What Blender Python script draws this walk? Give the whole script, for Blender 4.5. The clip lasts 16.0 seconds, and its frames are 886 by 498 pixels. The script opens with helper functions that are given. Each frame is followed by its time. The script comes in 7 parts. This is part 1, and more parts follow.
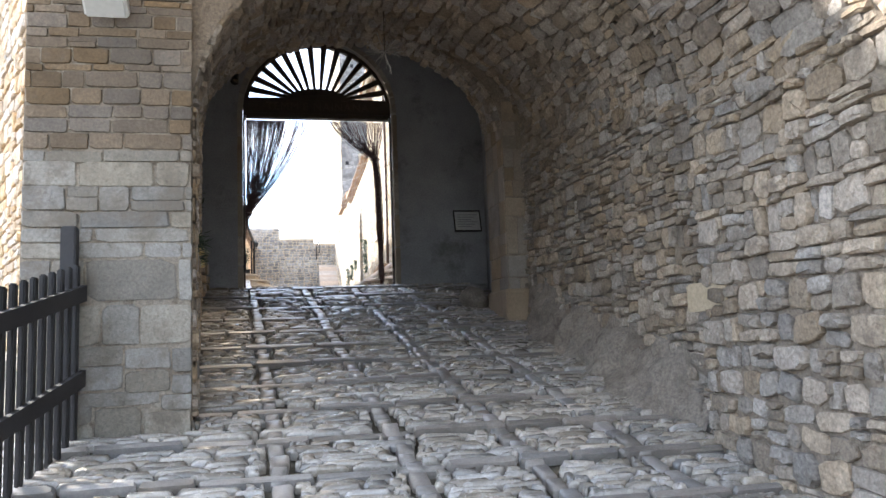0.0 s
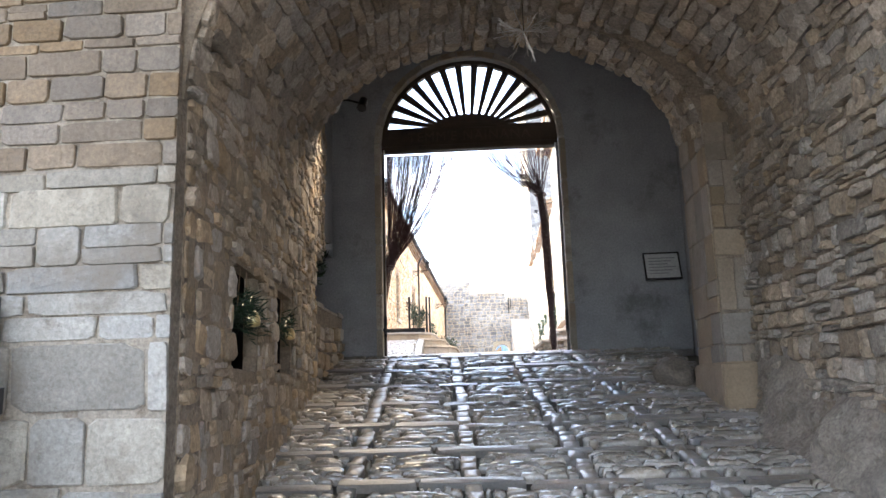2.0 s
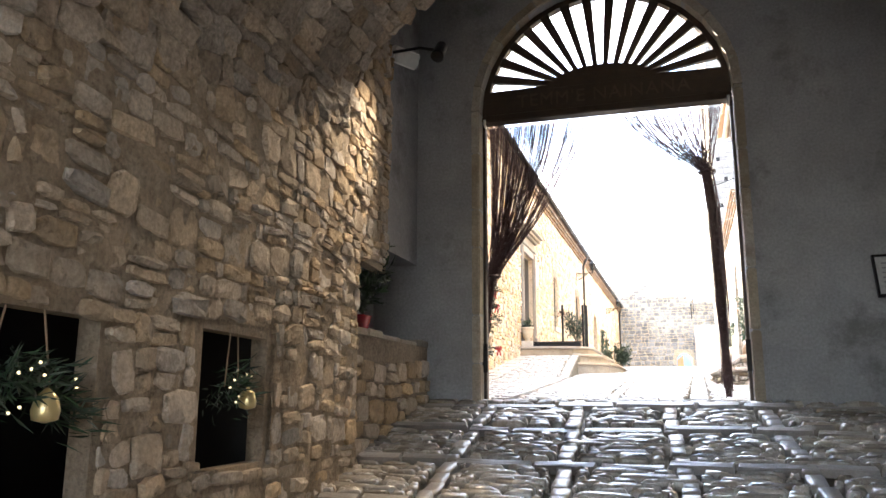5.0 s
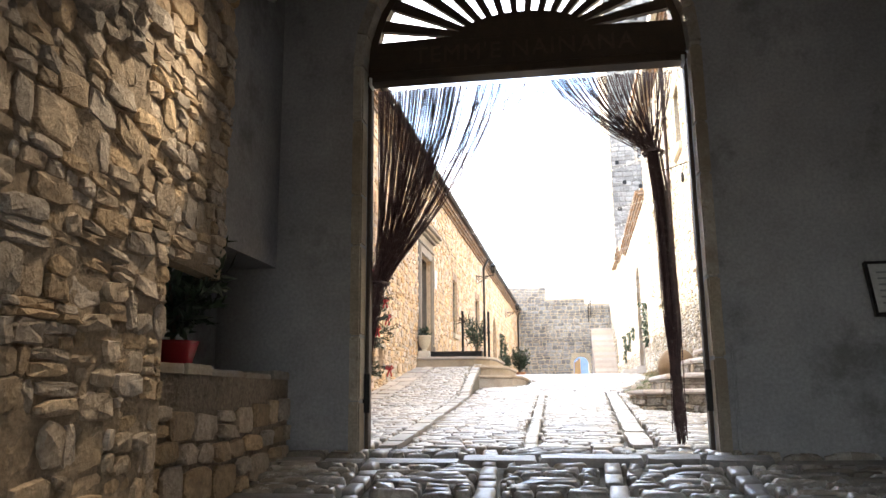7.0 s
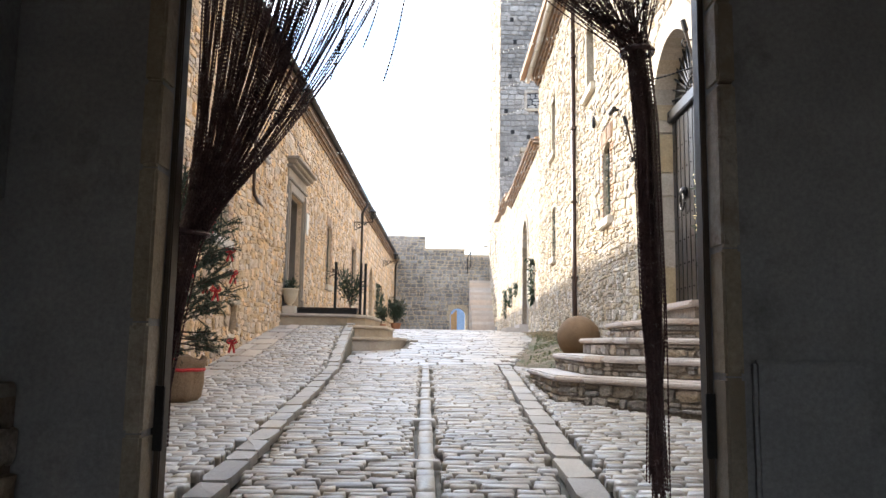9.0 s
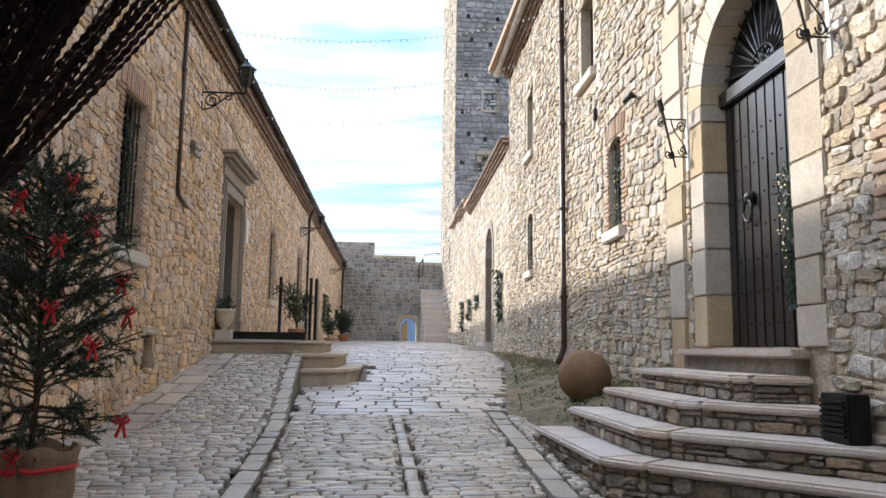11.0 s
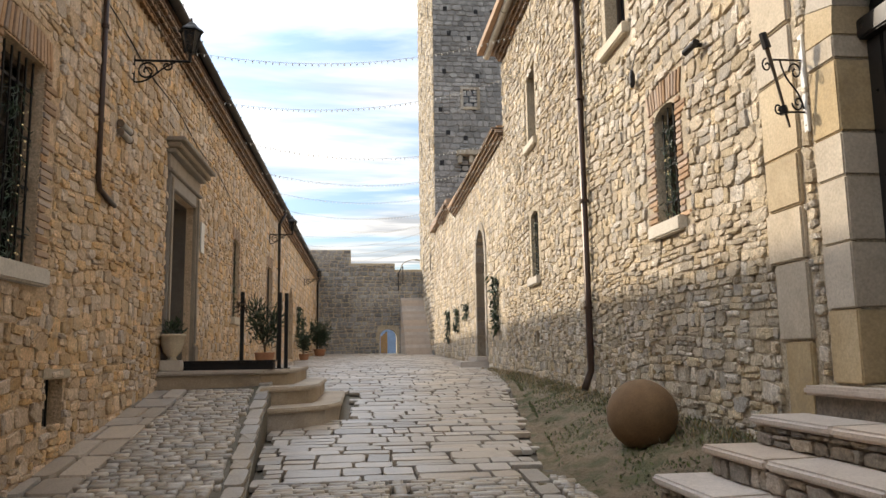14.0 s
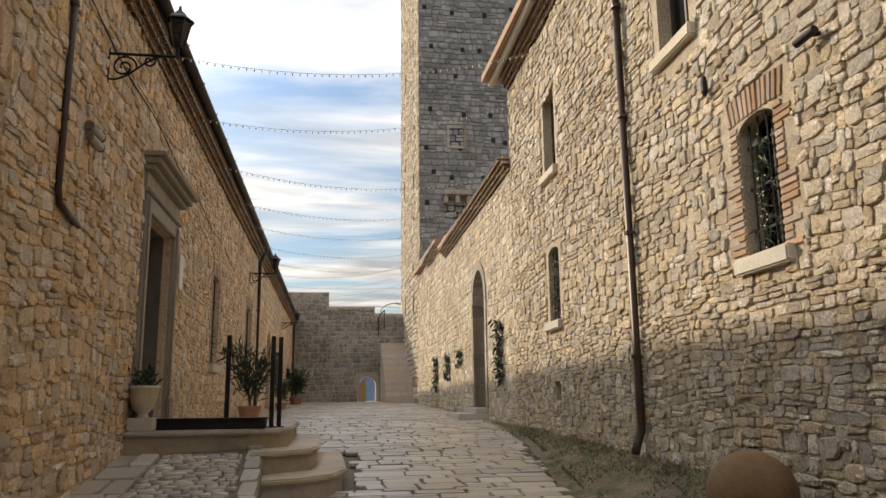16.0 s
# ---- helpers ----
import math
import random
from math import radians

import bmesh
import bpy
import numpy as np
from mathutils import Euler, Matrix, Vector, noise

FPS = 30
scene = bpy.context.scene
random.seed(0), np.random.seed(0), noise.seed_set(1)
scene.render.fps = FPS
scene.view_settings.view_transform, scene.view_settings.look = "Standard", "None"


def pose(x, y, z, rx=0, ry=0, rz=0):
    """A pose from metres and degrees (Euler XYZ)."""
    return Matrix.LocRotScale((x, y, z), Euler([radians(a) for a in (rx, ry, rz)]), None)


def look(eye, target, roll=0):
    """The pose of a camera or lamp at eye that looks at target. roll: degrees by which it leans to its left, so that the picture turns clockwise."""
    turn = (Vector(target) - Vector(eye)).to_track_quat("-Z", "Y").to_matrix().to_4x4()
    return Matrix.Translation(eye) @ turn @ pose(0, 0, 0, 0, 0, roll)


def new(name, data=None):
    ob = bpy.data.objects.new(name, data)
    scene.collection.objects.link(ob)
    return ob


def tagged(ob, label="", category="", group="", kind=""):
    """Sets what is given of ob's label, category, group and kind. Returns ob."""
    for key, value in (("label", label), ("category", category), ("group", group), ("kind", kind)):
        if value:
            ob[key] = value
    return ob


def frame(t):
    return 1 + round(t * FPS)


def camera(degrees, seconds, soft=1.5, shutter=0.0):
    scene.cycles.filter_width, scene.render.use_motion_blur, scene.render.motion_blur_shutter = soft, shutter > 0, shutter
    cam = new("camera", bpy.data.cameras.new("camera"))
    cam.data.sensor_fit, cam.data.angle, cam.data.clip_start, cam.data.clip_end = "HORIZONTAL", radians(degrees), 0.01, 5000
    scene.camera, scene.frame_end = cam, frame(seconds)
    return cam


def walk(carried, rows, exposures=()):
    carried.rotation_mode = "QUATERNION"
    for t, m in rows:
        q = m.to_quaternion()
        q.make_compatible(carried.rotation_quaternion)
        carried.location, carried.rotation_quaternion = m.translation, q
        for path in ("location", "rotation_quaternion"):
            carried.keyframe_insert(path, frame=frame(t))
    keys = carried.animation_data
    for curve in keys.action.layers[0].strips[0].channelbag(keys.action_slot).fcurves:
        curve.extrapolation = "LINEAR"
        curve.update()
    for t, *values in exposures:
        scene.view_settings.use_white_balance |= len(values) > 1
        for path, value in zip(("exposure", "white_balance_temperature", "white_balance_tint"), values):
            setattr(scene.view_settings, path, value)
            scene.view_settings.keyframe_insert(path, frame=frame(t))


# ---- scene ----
# ======== camera and walk ========
cam = camera(60.6, 16.0, soft=1.5)
METRES, EYE, TILT, LEAN, TURN = 16.0, 1.5, 0.0, 0.0, -12.0
ROWS = [
    (0.0, 0.0, 0.0, 0.0, 0.23, 6.47, 2.02),
    (0.5, 0.0088, 0.0445, 0.0052, 4.89, 9.15, 1.79),
    (1.0, 0.0074, 0.0874, 0.0126, 8.42, 10.18, 1.85),
    (1.5, 0.0125, 0.1252, 0.0175, 12.05, 10.81, 1.88),
    (2.0, 0.0126, 0.1594, 0.0216, 15.32, 10.85, 1.68),
    (2.5, 0.0184, 0.1931, 0.0272, 17.4, 10.75, 1.48),
    (3.0, 0.0256, 0.2288, 0.0351, 19.72, 11.09, 0.9),
    (3.5, 0.0273, 0.264, 0.0426, 23.91, 11.4, -0.24),
    (6.0, -0.0162, 0.3825, 0.0646, 29.05, 10.84, -0.2),
    (6.5, -0.0264, 0.4129, 0.0712, 24.8, 11.08, 0.33),
    (7.0, -0.04, 0.4414, 0.0768, 21.06, 11.05, 0.47),
    (7.5, -0.0537, 0.4701, 0.0839, 17.35, 10.46, 0.45),
    (8.0, -0.0616, 0.5016, 0.0908, 14.66, 9.13, 0.05),
    (10.5, -0.1226, 0.6711, 0.1178, 8.66, 5.91, -1.11),
    (11.0, -0.1344, 0.7047, 0.1272, 7.32, 7.41, -0.77),
    (11.5, -0.1422, 0.7387, 0.1351, 5.92, 8.57, -0.54),
    (12.0, -0.1547, 0.7677, 0.1404, 5.37, 8.34, -0.35),
    (12.5, -0.1579, 0.789, 0.142, 5.07, 7.83, 0.01),
    (13.0, -0.1594, 0.809, 0.1433, 4.84, 7.57, 0.4),
    (13.5, -0.1656, 0.8287, 0.1438, 5.02, 7.56, 0.67),
    (14.0, -0.1727, 0.844, 0.1436, 5.59, 7.9, 0.84),
    (14.5, -0.1848, 0.8645, 0.1448, 6.41, 8.43, 0.92),
    (15.0, -0.2014, 0.8869, 0.1473, 6.72, 9.36, 0.92),
    (15.5, -0.2131, 0.9096, 0.15, 5.24, 10.46, 0.83),
    (16.0, -0.2213, 0.9351, 0.1515, 3.36, 11.27, 0.64),
]
EXPOSURES = [(0.0, 3.1, 5900, 10), (1.5, 3.65, 5800, 10), (3.5, 4.35, 5850, 10), (6.0, 4.1, 6350, 10), (8.0, 2.95, 6350, 10), (10.5, 2.15, 5700, 10), (11.5, 1.6, 6050, 10), (13.0, 1.45, 6700, 10), (14.5, 1.35, 7000, 10), (16.0, 1.0, 7300, 10)]
walk(cam, [(t, pose(0, 0, EYE, TILT, LEAN, TURN) @ pose(METRES * x, METRES * y, METRES * z, 90 + pitch, roll, yaw)) for t, x, y, z, yaw, pitch, roll in ROWS], EXPOSURES)

# ======== world and sun ========
SUN_TO = Vector((-0.66, 0.62, 0.475)).normalized()


def make_world():
    w = bpy.data.worlds.new("sky")
    scene.world = w
    w.use_nodes = True
    nt = w.node_tree
    nt.nodes.clear()
    n = nt.nodes.new
    sky = n("ShaderNodeTexSky")
    sky.sky_type = "NISHITA"
    sky.sun_disc = False
    sky.sun_elevation = math.asin(SUN_TO.z)
    sky.sun_rotation = math.atan2(SUN_TO.x, SUN_TO.y)
    sky.air_density, sky.dust_density, sky.ozone_density = 1.0, 0.4, 2.0
    geo = n("ShaderNodeTexCoord")
    # thin streaked cloud sheet, looked up on a plane overhead
    sep = n("ShaderNodeSeparateXYZ")
    nt.links.new(geo.outputs["Generated"], sep.inputs[0])
    zz = n("ShaderNodeMath"); zz.operation = "MAXIMUM"; zz.inputs[1].default_value = 0.04
    nt.links.new(sep.outputs[2], zz.inputs[0])
    flat = n("ShaderNodeVectorMath"); flat.operation = "DIVIDE"
    cz = n("ShaderNodeCombineXYZ")
    for i in range(3):
        nt.links.new(zz.outputs[0], cz.inputs[i])
    nt.links.new(geo.outputs["Generated"], flat.inputs[0])
    nt.links.new(cz.outputs[0], flat.inputs[1])
    mp = n("ShaderNodeMapping")
    mp.inputs["Rotation"].default_value = (0, 0, radians(62))
    mp.inputs["Scale"].default_value = (0.42, 1.0, 1)
    mp.inputs["Location"].default_value = (0.35, 0.15, 0)
    nt.links.new(flat.outputs[0], mp.inputs[0])
    noi = n("ShaderNodeTexNoise")
    noi.inputs["Scale"].default_value = 1.1
    noi.inputs["Detail"].default_value = 7
    noi.inputs["Roughness"].default_value = 0.52
    noi.inputs["Distortion"].default_value = 0.35
    nt.links.new(mp.outputs[0], noi.inputs["Vector"])
    ramp = n("ShaderNodeMapRange")
    ramp.inputs["From Min"].default_value, ramp.inputs["From Max"].default_value = 0.38, 0.58
    nt.links.new(noi.outputs["Fac"], ramp.inputs["Value"])
    # grey and white parts of the cloud sheet
    tone = n("ShaderNodeTexNoise")
    tone.inputs["Scale"].default_value = 2.6
    tone.inputs["Detail"].default_value = 6
    tone.inputs["Distortion"].default_value = 0.5
    nt.links.new(mp.outputs[0], tone.inputs["Vector"])
    tr = n("ShaderNodeMapRange")
    tr.inputs["From Min"].default_value, tr.inputs["From Max"].default_value = 0.36, 0.62
    nt.links.new(tone.outputs["Fac"], tr.inputs["Value"])
    shade = n("ShaderNodeMixRGB")
    shade.inputs[1].default_value, shade.inputs[2].default_value = (1.9, 2.02, 2.2, 1), (4.1, 4.1, 4.1, 1)
    nt.links.new(tr.outputs[0], shade.inputs[0])
    clear = n("ShaderNodeVectorMath"); clear.operation = "SCALE"; clear.inputs["Scale"].default_value = 0.45
    nt.links.new(sky.outputs[0], clear.inputs[0])
    cloud = n("ShaderNodeMixRGB")
    nt.links.new(ramp.outputs[0], cloud.inputs[0])
    nt.links.new(clear.outputs[0], cloud.inputs[1])
    nt.links.new(shade.outputs[0], cloud.inputs[2])
    # bright haze round the veiled sun
    dot = n("ShaderNodeVectorMath"); dot.operation = "DOT_PRODUCT"; dot.inputs[1].default_value = SUN_TO
    nt.links.new(geo.outputs["Generated"], dot.inputs[0])
    dm = n("ShaderNodeMath"); dm.operation = "MAXIMUM"; dm.inputs[1].default_value = 0.0
    nt.links.new(dot.outputs["Value"], dm.inputs[0])
    pw = n("ShaderNodeMath"); pw.operation = "POWER"; pw.inputs[1].default_value = 7.0
    nt.links.new(dm.outputs[0], pw.inputs[0])
    gl = n("ShaderNodeMath"); gl.operation = "MULTIPLY_ADD"; gl.inputs[1].default_value = 1.3; gl.inputs[2].default_value = 1.0
    nt.links.new(pw.outputs[0], gl.inputs[0])
    # an overcast sheet is brightest overhead
    zen = n("ShaderNodeMath"); zen.operation = "MULTIPLY_ADD"; zen.inputs[1].default_value = 1.5; zen.inputs[2].default_value = 0.55
    nt.links.new(zz.outputs[0], zen.inputs[0])
    both = n("ShaderNodeMath"); both.operation = "MULTIPLY"
    nt.links.new(gl.outputs[0], both.inputs[0]); nt.links.new(zen.outputs[0], both.inputs[1])
    sc = n("ShaderNodeVectorMath"); sc.operation = "SCALE"
    nt.links.new(cloud.outputs[0], sc.inputs[0]); nt.links.new(both.outputs[0], sc.inputs["Scale"])
    bg = n("ShaderNodeBackground")
    bg.inputs["Strength"].default_value = 0.15
    nt.links.new(sc.outputs[0], bg.inputs[0])
    out = n("ShaderNodeOutputWorld")
    nt.links.new(bg.outputs[0], out.inputs[0])


make_world()
sun = bpy.data.lights.new("sun", "SUN")
sun.energy, sun.angle, sun.color = 1.75, radians(1.8), (1.0, 0.88, 0.72)
sun_ob = new("sun", sun)
sun_ob.matrix_world = look(SUN_TO * 60, (0, 0, 0))

# ======== materials ========


def nodes_of(name):
    m = bpy.data.materials.new(name)
    m.use_nodes = True
    nt = m.node_tree
    return m, nt, nt.nodes["Principled BSDF"]


def surface(name, a, b, rough=0.85, scale=6.0, fine=60.0, bump=0.4, spots=None, spread=0.25, vary=0.0, metallic=0.0, rough_vary=0.1, big=0.7, dist=0.01, grain=0.2, pits=None):
    """A worn surface: two colours mixed by broad and fine noise, fine relief, uneven gloss; vary: change from piece to piece."""
    m, nt, bsdf = nodes_of(name)
    n, L = nt.nodes.new, nt.links.new
    co = n("ShaderNodeTexCoord")
    geo = n("ShaderNodeNewGeometry")
    n1 = n("ShaderNodeTexNoise"); n1.inputs["Scale"].default_value = big; n1.inputs["Detail"].default_value = 5
    n2 = n("ShaderNodeTexNoise"); n2.inputs["Scale"].default_value = scale; n2.inputs["Detail"].default_value = 8; n2.inputs["Roughness"].default_value = 0.65
    n3 = n("ShaderNodeTexNoise"); n3.inputs["Scale"].default_value = fine; n3.inputs["Detail"].default_value = 6; n3.inputs["Roughness"].default_value = 0.7
    for q in (n1, n2, n3):
        L(geo.outputs["Position"], q.inputs["Vector"])
    mixf = n("ShaderNodeMath"); mixf.operation = "MULTIPLY_ADD"; mixf.inputs[1].default_value = 0.5
    L(n1.outputs["Fac"], mixf.inputs[0])
    half = n("ShaderNodeMath"); half.operation = "MULTIPLY"; half.inputs[1].default_value = 0.5
    L(n2.outputs["Fac"], half.inputs[0]); L(half.outputs[0], mixf.inputs[2])
    mr = n("ShaderNodeMapRange"); mr.inputs["From Min"].default_value, mr.inputs["From Max"].default_value = 0.5 - spread * 0.6, 0.5 + spread * 0.6
    L(mixf.outputs[0], mr.inputs["Value"])
    mx = n("ShaderNodeMixRGB"); mx.inputs[1].default_value, mx.inputs[2].default_value = (*a, 1), (*b, 1)
    L(mr.outputs[0], mx.inputs[0])
    col = mx.outputs[0]
    # fine grain, lighter and darker
    gr = n("ShaderNodeMapRange"); gr.inputs["From Min"].default_value, gr.inputs["From Max"].default_value, gr.inputs["To Min"].default_value, gr.inputs["To Max"].default_value = 0.32, 0.68, 1 - grain, 1 + grain * 0.8
    L(n3.outputs["Fac"], gr.inputs["Value"])
    mg = n("ShaderNodeVectorMath"); mg.operation = "SCALE"
    L(col, mg.inputs[0]); L(gr.outputs[0], mg.inputs["Scale"])
    col = mg.outputs[0]
    if vary:
        oi = n("ShaderNodeObjectInfo")
        ad = n("ShaderNodeMath"); ad.operation = "ADD"
        L(oi.outputs["Random"], ad.inputs[0]); L(geo.outputs["Random Per Island"], ad.inputs[1])
        fr = n("ShaderNodeMath"); fr.operation = "FRACT"; L(ad.outputs[0], fr.inputs[0])
        wn = n("ShaderNodeTexWhiteNoise"); wn.noise_dimensions = "1D"; L(fr.outputs[0], wn.inputs["W"])
        hs = n("ShaderNodeHueSaturation")
        v = n("ShaderNodeMapRange"); v.inputs["To Min"].default_value, v.inputs["To Max"].default_value = 1 - vary, 1 + vary
        L(fr.outputs[0], v.inputs["Value"]); L(v.outputs[0], hs.inputs["Value"])
        s = n("ShaderNodeMapRange"); s.inputs["To Min"].default_value, s.inputs["To Max"].default_value = 0.55, 1.3
        L(wn.outputs["Value"], s.inputs["Value"]); L(s.outputs[0], hs.inputs["Saturation"])
        L(col, hs.inputs["Color"])
        col = hs.outputs[0]
    for spots in [s for s in (spots, pits) if s]:
        n4 = n("ShaderNodeTexNoise"); n4.inputs["Scale"].default_value = spots[1]; n4.inputs["Detail"].default_value = 9; n4.inputs["Roughness"].default_value = 0.7
        L(geo.outputs["Position"], n4.inputs["Vector"])
        m4 = n("ShaderNodeMapRange"); m4.inputs["From Min"].default_value, m4.inputs["From Max"].default_value, m4.inputs["To Max"].default_value = spots[2], spots[2] + 0.12, spots[3]
        L(n4.outputs["Fac"], m4.inputs["Value"])
        ms = n("ShaderNodeMixRGB"); ms.inputs[2].default_value = (*spots[0], 1)
        L(m4.outputs[0], ms.inputs[0]); L(col, ms.inputs[1])
        col = ms.outputs[0]
    L(col, bsdf.inputs["Base Color"])
    rr = n("ShaderNodeMapRange"); rr.inputs["To Min"].default_value, rr.inputs["To Max"].default_value = max(0.02, rough - rough_vary), min(1, rough + rough_vary)
    L(n2.outputs["Fac"], rr.inputs["Value"]); L(rr.outputs[0], bsdf.inputs["Roughness"])
    bsdf.inputs["Metallic"].default_value = metallic
    hb = n("ShaderNodeMath"); hb.operation = "MULTIPLY_ADD"; hb.inputs[1].default_value = 0.35
    L(n3.outputs["Fac"], hb.inputs[0]); L(n2.outputs["Fac"], hb.inputs[2])
    bp = n("ShaderNodeBump"); bp.inputs["Strength"].default_value = bump; bp.inputs["Distance"].default_value = dist
    L(hb.outputs[0], bp.inputs["Height"]); L(bp.outputs[0], bsdf.inputs["Normal"])
    return m


def plain(name, c, rough=0.5, metallic=0.0, emit=0.0):
    m, nt, bsdf = nodes_of(name)
    n, L = nt.nodes.new, nt.links.new
    geo = n("ShaderNodeNewGeometry")
    q = n("ShaderNodeTexNoise"); q.inputs["Scale"].default_value = 25; q.inputs["Detail"].default_value = 6
    L(geo.outputs["Position"], q.inputs["Vector"])
    mx = n("ShaderNodeMixRGB"); mx.inputs[1].default_value = (*[v * 0.8 for v in c], 1); mx.inputs[2].default_value = (*[min(1, v * 1.15) for v in c], 1)
    L(q.outputs["Fac"], mx.inputs[0]); L(mx.outputs[0], bsdf.inputs["Base Color"])
    bsdf.inputs["Roughness"].default_value, bsdf.inputs["Metallic"].default_value = rough, metallic
    if emit:
        bsdf.inputs["Emission Color"].default_value = (*c, 1)
        bsdf.inputs["Emission Strength"].default_value = emit
    return m


# near-black that puts the shade of niches and vents into the colour
SHADE_BLACK = plain("shade_black", (0.025, 0.025, 0.027), 0.9)
STONE_COURT = surface("limestone_rubble", (0.42, 0.335, 0.23), (0.60, 0.52, 0.395), 0.9, 9, 40, 0.9, ((0.50, 0.42, 0.31), 5.5, 0.50, 0.8), vary=0.34, dist=0.035, grain=0.5, pits=((0.20, 0.155, 0.11), 13, 0.565, 0.85))
MORTAR_COURT = surface("lime_mortar", (0.42, 0.345, 0.24), (0.57, 0.49, 0.37), 0.95, 9, 40, 0.9, ((0.33, 0.28, 0.21), 3, 0.55, 0.6), dist=0.035, grain=0.38, pits=((0.20, 0.16, 0.115), 13, 0.585, 0.8))
STONE_WARM = surface("warm_rubble", (0.57, 0.40, 0.245), (0.75, 0.585, 0.40), 0.9, 9, 40, 0.9, ((0.50, 0.385, 0.255), 5.5, 0.51, 0.8), vary=0.26, dist=0.035, grain=0.38, pits=((0.20, 0.13, 0.08), 13, 0.60, 0.75))
MORTAR_WARM = surface("warm_mortar", (0.54, 0.39, 0.245), (0.70, 0.545, 0.375), 0.95, 9, 40, 0.9, ((0.30, 0.22, 0.14), 3, 0.55, 0.6), dist=0.035, grain=0.38, pits=((0.21, 0.145, 0.09), 13, 0.585, 0.8))
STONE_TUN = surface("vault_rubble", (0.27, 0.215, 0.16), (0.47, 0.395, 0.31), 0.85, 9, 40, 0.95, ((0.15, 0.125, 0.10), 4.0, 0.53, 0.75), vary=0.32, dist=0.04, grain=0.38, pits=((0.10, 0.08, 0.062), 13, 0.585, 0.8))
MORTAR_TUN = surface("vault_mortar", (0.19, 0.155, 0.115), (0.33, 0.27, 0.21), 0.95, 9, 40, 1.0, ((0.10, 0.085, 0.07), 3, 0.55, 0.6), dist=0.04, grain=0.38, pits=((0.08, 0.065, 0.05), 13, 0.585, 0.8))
# grey of the far wall; on the tower it also holds the face's shade
STONE_GREY_SHADE = surface("grey_stone_and_tower_shade", (0.21, 0.205, 0.197), (0.37, 0.36, 0.345), 0.9, 4, 40, 0.5, ((0.12, 0.117, 0.112), 0.9, 0.52, 0.7), vary=0.32, dist=0.03, grain=0.38, pits=((0.13, 0.125, 0.12), 13, 0.585, 0.8))
ASHLAR = surface("dressed_limestone", (0.30, 0.26, 0.205), (0.44, 0.395, 0.325), 0.85, 6, 45, 0.8, ((0.26, 0.21, 0.155), 2.6, 0.50, 0.8), vary=0.22, dist=0.02, grain=0.2, pits=((0.19, 0.155, 0.12), 13, 0.585, 0.8))
ASHLAR_TUN = surface("brown_dressed_stone", (0.215, 0.172, 0.127), (0.35, 0.288, 0.22), 0.88, 3, 50, 0.5, ((0.17, 0.14, 0.11), 1.7, 0.54, 0.7), vary=0.2, grain=0.2)
# pier's limestone, darkened in colour to stand for its shade
PIERSTONE_SHADE = surface("shaded_pale_block", (0.21, 0.188, 0.156), (0.335, 0.305, 0.258), 0.86, 6, 45, 0.9, ((0.17, 0.142, 0.11), 2.6, 0.50, 0.8), vary=0.26, dist=0.025, grain=0.28, pits=((0.13, 0.108, 0.085), 13, 0.585, 0.8))
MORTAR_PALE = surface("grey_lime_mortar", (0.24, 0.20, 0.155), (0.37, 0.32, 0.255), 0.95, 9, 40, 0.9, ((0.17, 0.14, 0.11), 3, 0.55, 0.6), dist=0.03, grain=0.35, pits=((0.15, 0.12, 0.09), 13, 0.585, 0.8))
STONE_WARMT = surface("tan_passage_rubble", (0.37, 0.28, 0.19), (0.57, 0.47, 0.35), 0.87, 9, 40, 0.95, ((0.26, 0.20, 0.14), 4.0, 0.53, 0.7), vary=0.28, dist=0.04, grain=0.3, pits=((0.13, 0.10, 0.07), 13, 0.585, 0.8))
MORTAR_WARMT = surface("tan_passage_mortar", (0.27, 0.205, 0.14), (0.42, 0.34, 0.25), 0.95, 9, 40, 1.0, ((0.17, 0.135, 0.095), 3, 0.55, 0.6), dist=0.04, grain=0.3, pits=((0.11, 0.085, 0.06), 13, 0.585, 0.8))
ASHLAR_TAN = surface("dressed_tan_limestone", (0.40, 0.315, 0.205), (0.54, 0.45, 0.32), 0.85, 5, 45, 0.6, ((0.32, 0.26, 0.18), 1.7, 0.58, 0.5), vary=0.1, grain=0.2)
MARBLE = surface("worn_pale_stone_tread", (0.46, 0.385, 0.32), (0.61, 0.53, 0.455), 0.6, 5, 50, 0.35, ((0.40, 0.33, 0.27), 2, 0.58, 0.5), vary=0.08)
WETCOBBLE = surface("worn_polished_cobbles", (0.24, 0.214, 0.18), (0.42, 0.378, 0.325), 0.26, 9, 55, 0.45, ((0.07, 0.065, 0.055), 2.2, 0.58, 0.5), vary=0.35, rough_vary=0.14, dist=0.012)
WETSLAB = surface("worn_polished_slab", (0.19, 0.17, 0.15), (0.33, 0.30, 0.27), 0.4, 6, 55, 0.4, ((0.12, 0.11, 0.095), 2.2, 0.58, 0.5), vary=0.25, rough_vary=0.14, dist=0.01)
TANSTEP = surface("worn_tan_step", (0.33, 0.27, 0.205), (0.50, 0.43, 0.335), 0.65, 4, 50, 0.45, ((0.24, 0.19, 0.14), 2.4, 0.54, 0.7), vary=0.1, dist=0.015)
COBBLE = surface("worn_cobbles", (0.30, 0.262, 0.212), (0.49, 0.435, 0.36), 0.36, 7, 55, 0.35, ((0.11, 0.11, 0.085), 2.2, 0.6, 0.5), vary=0.3, rough_vary=0.16, dist=0.008)
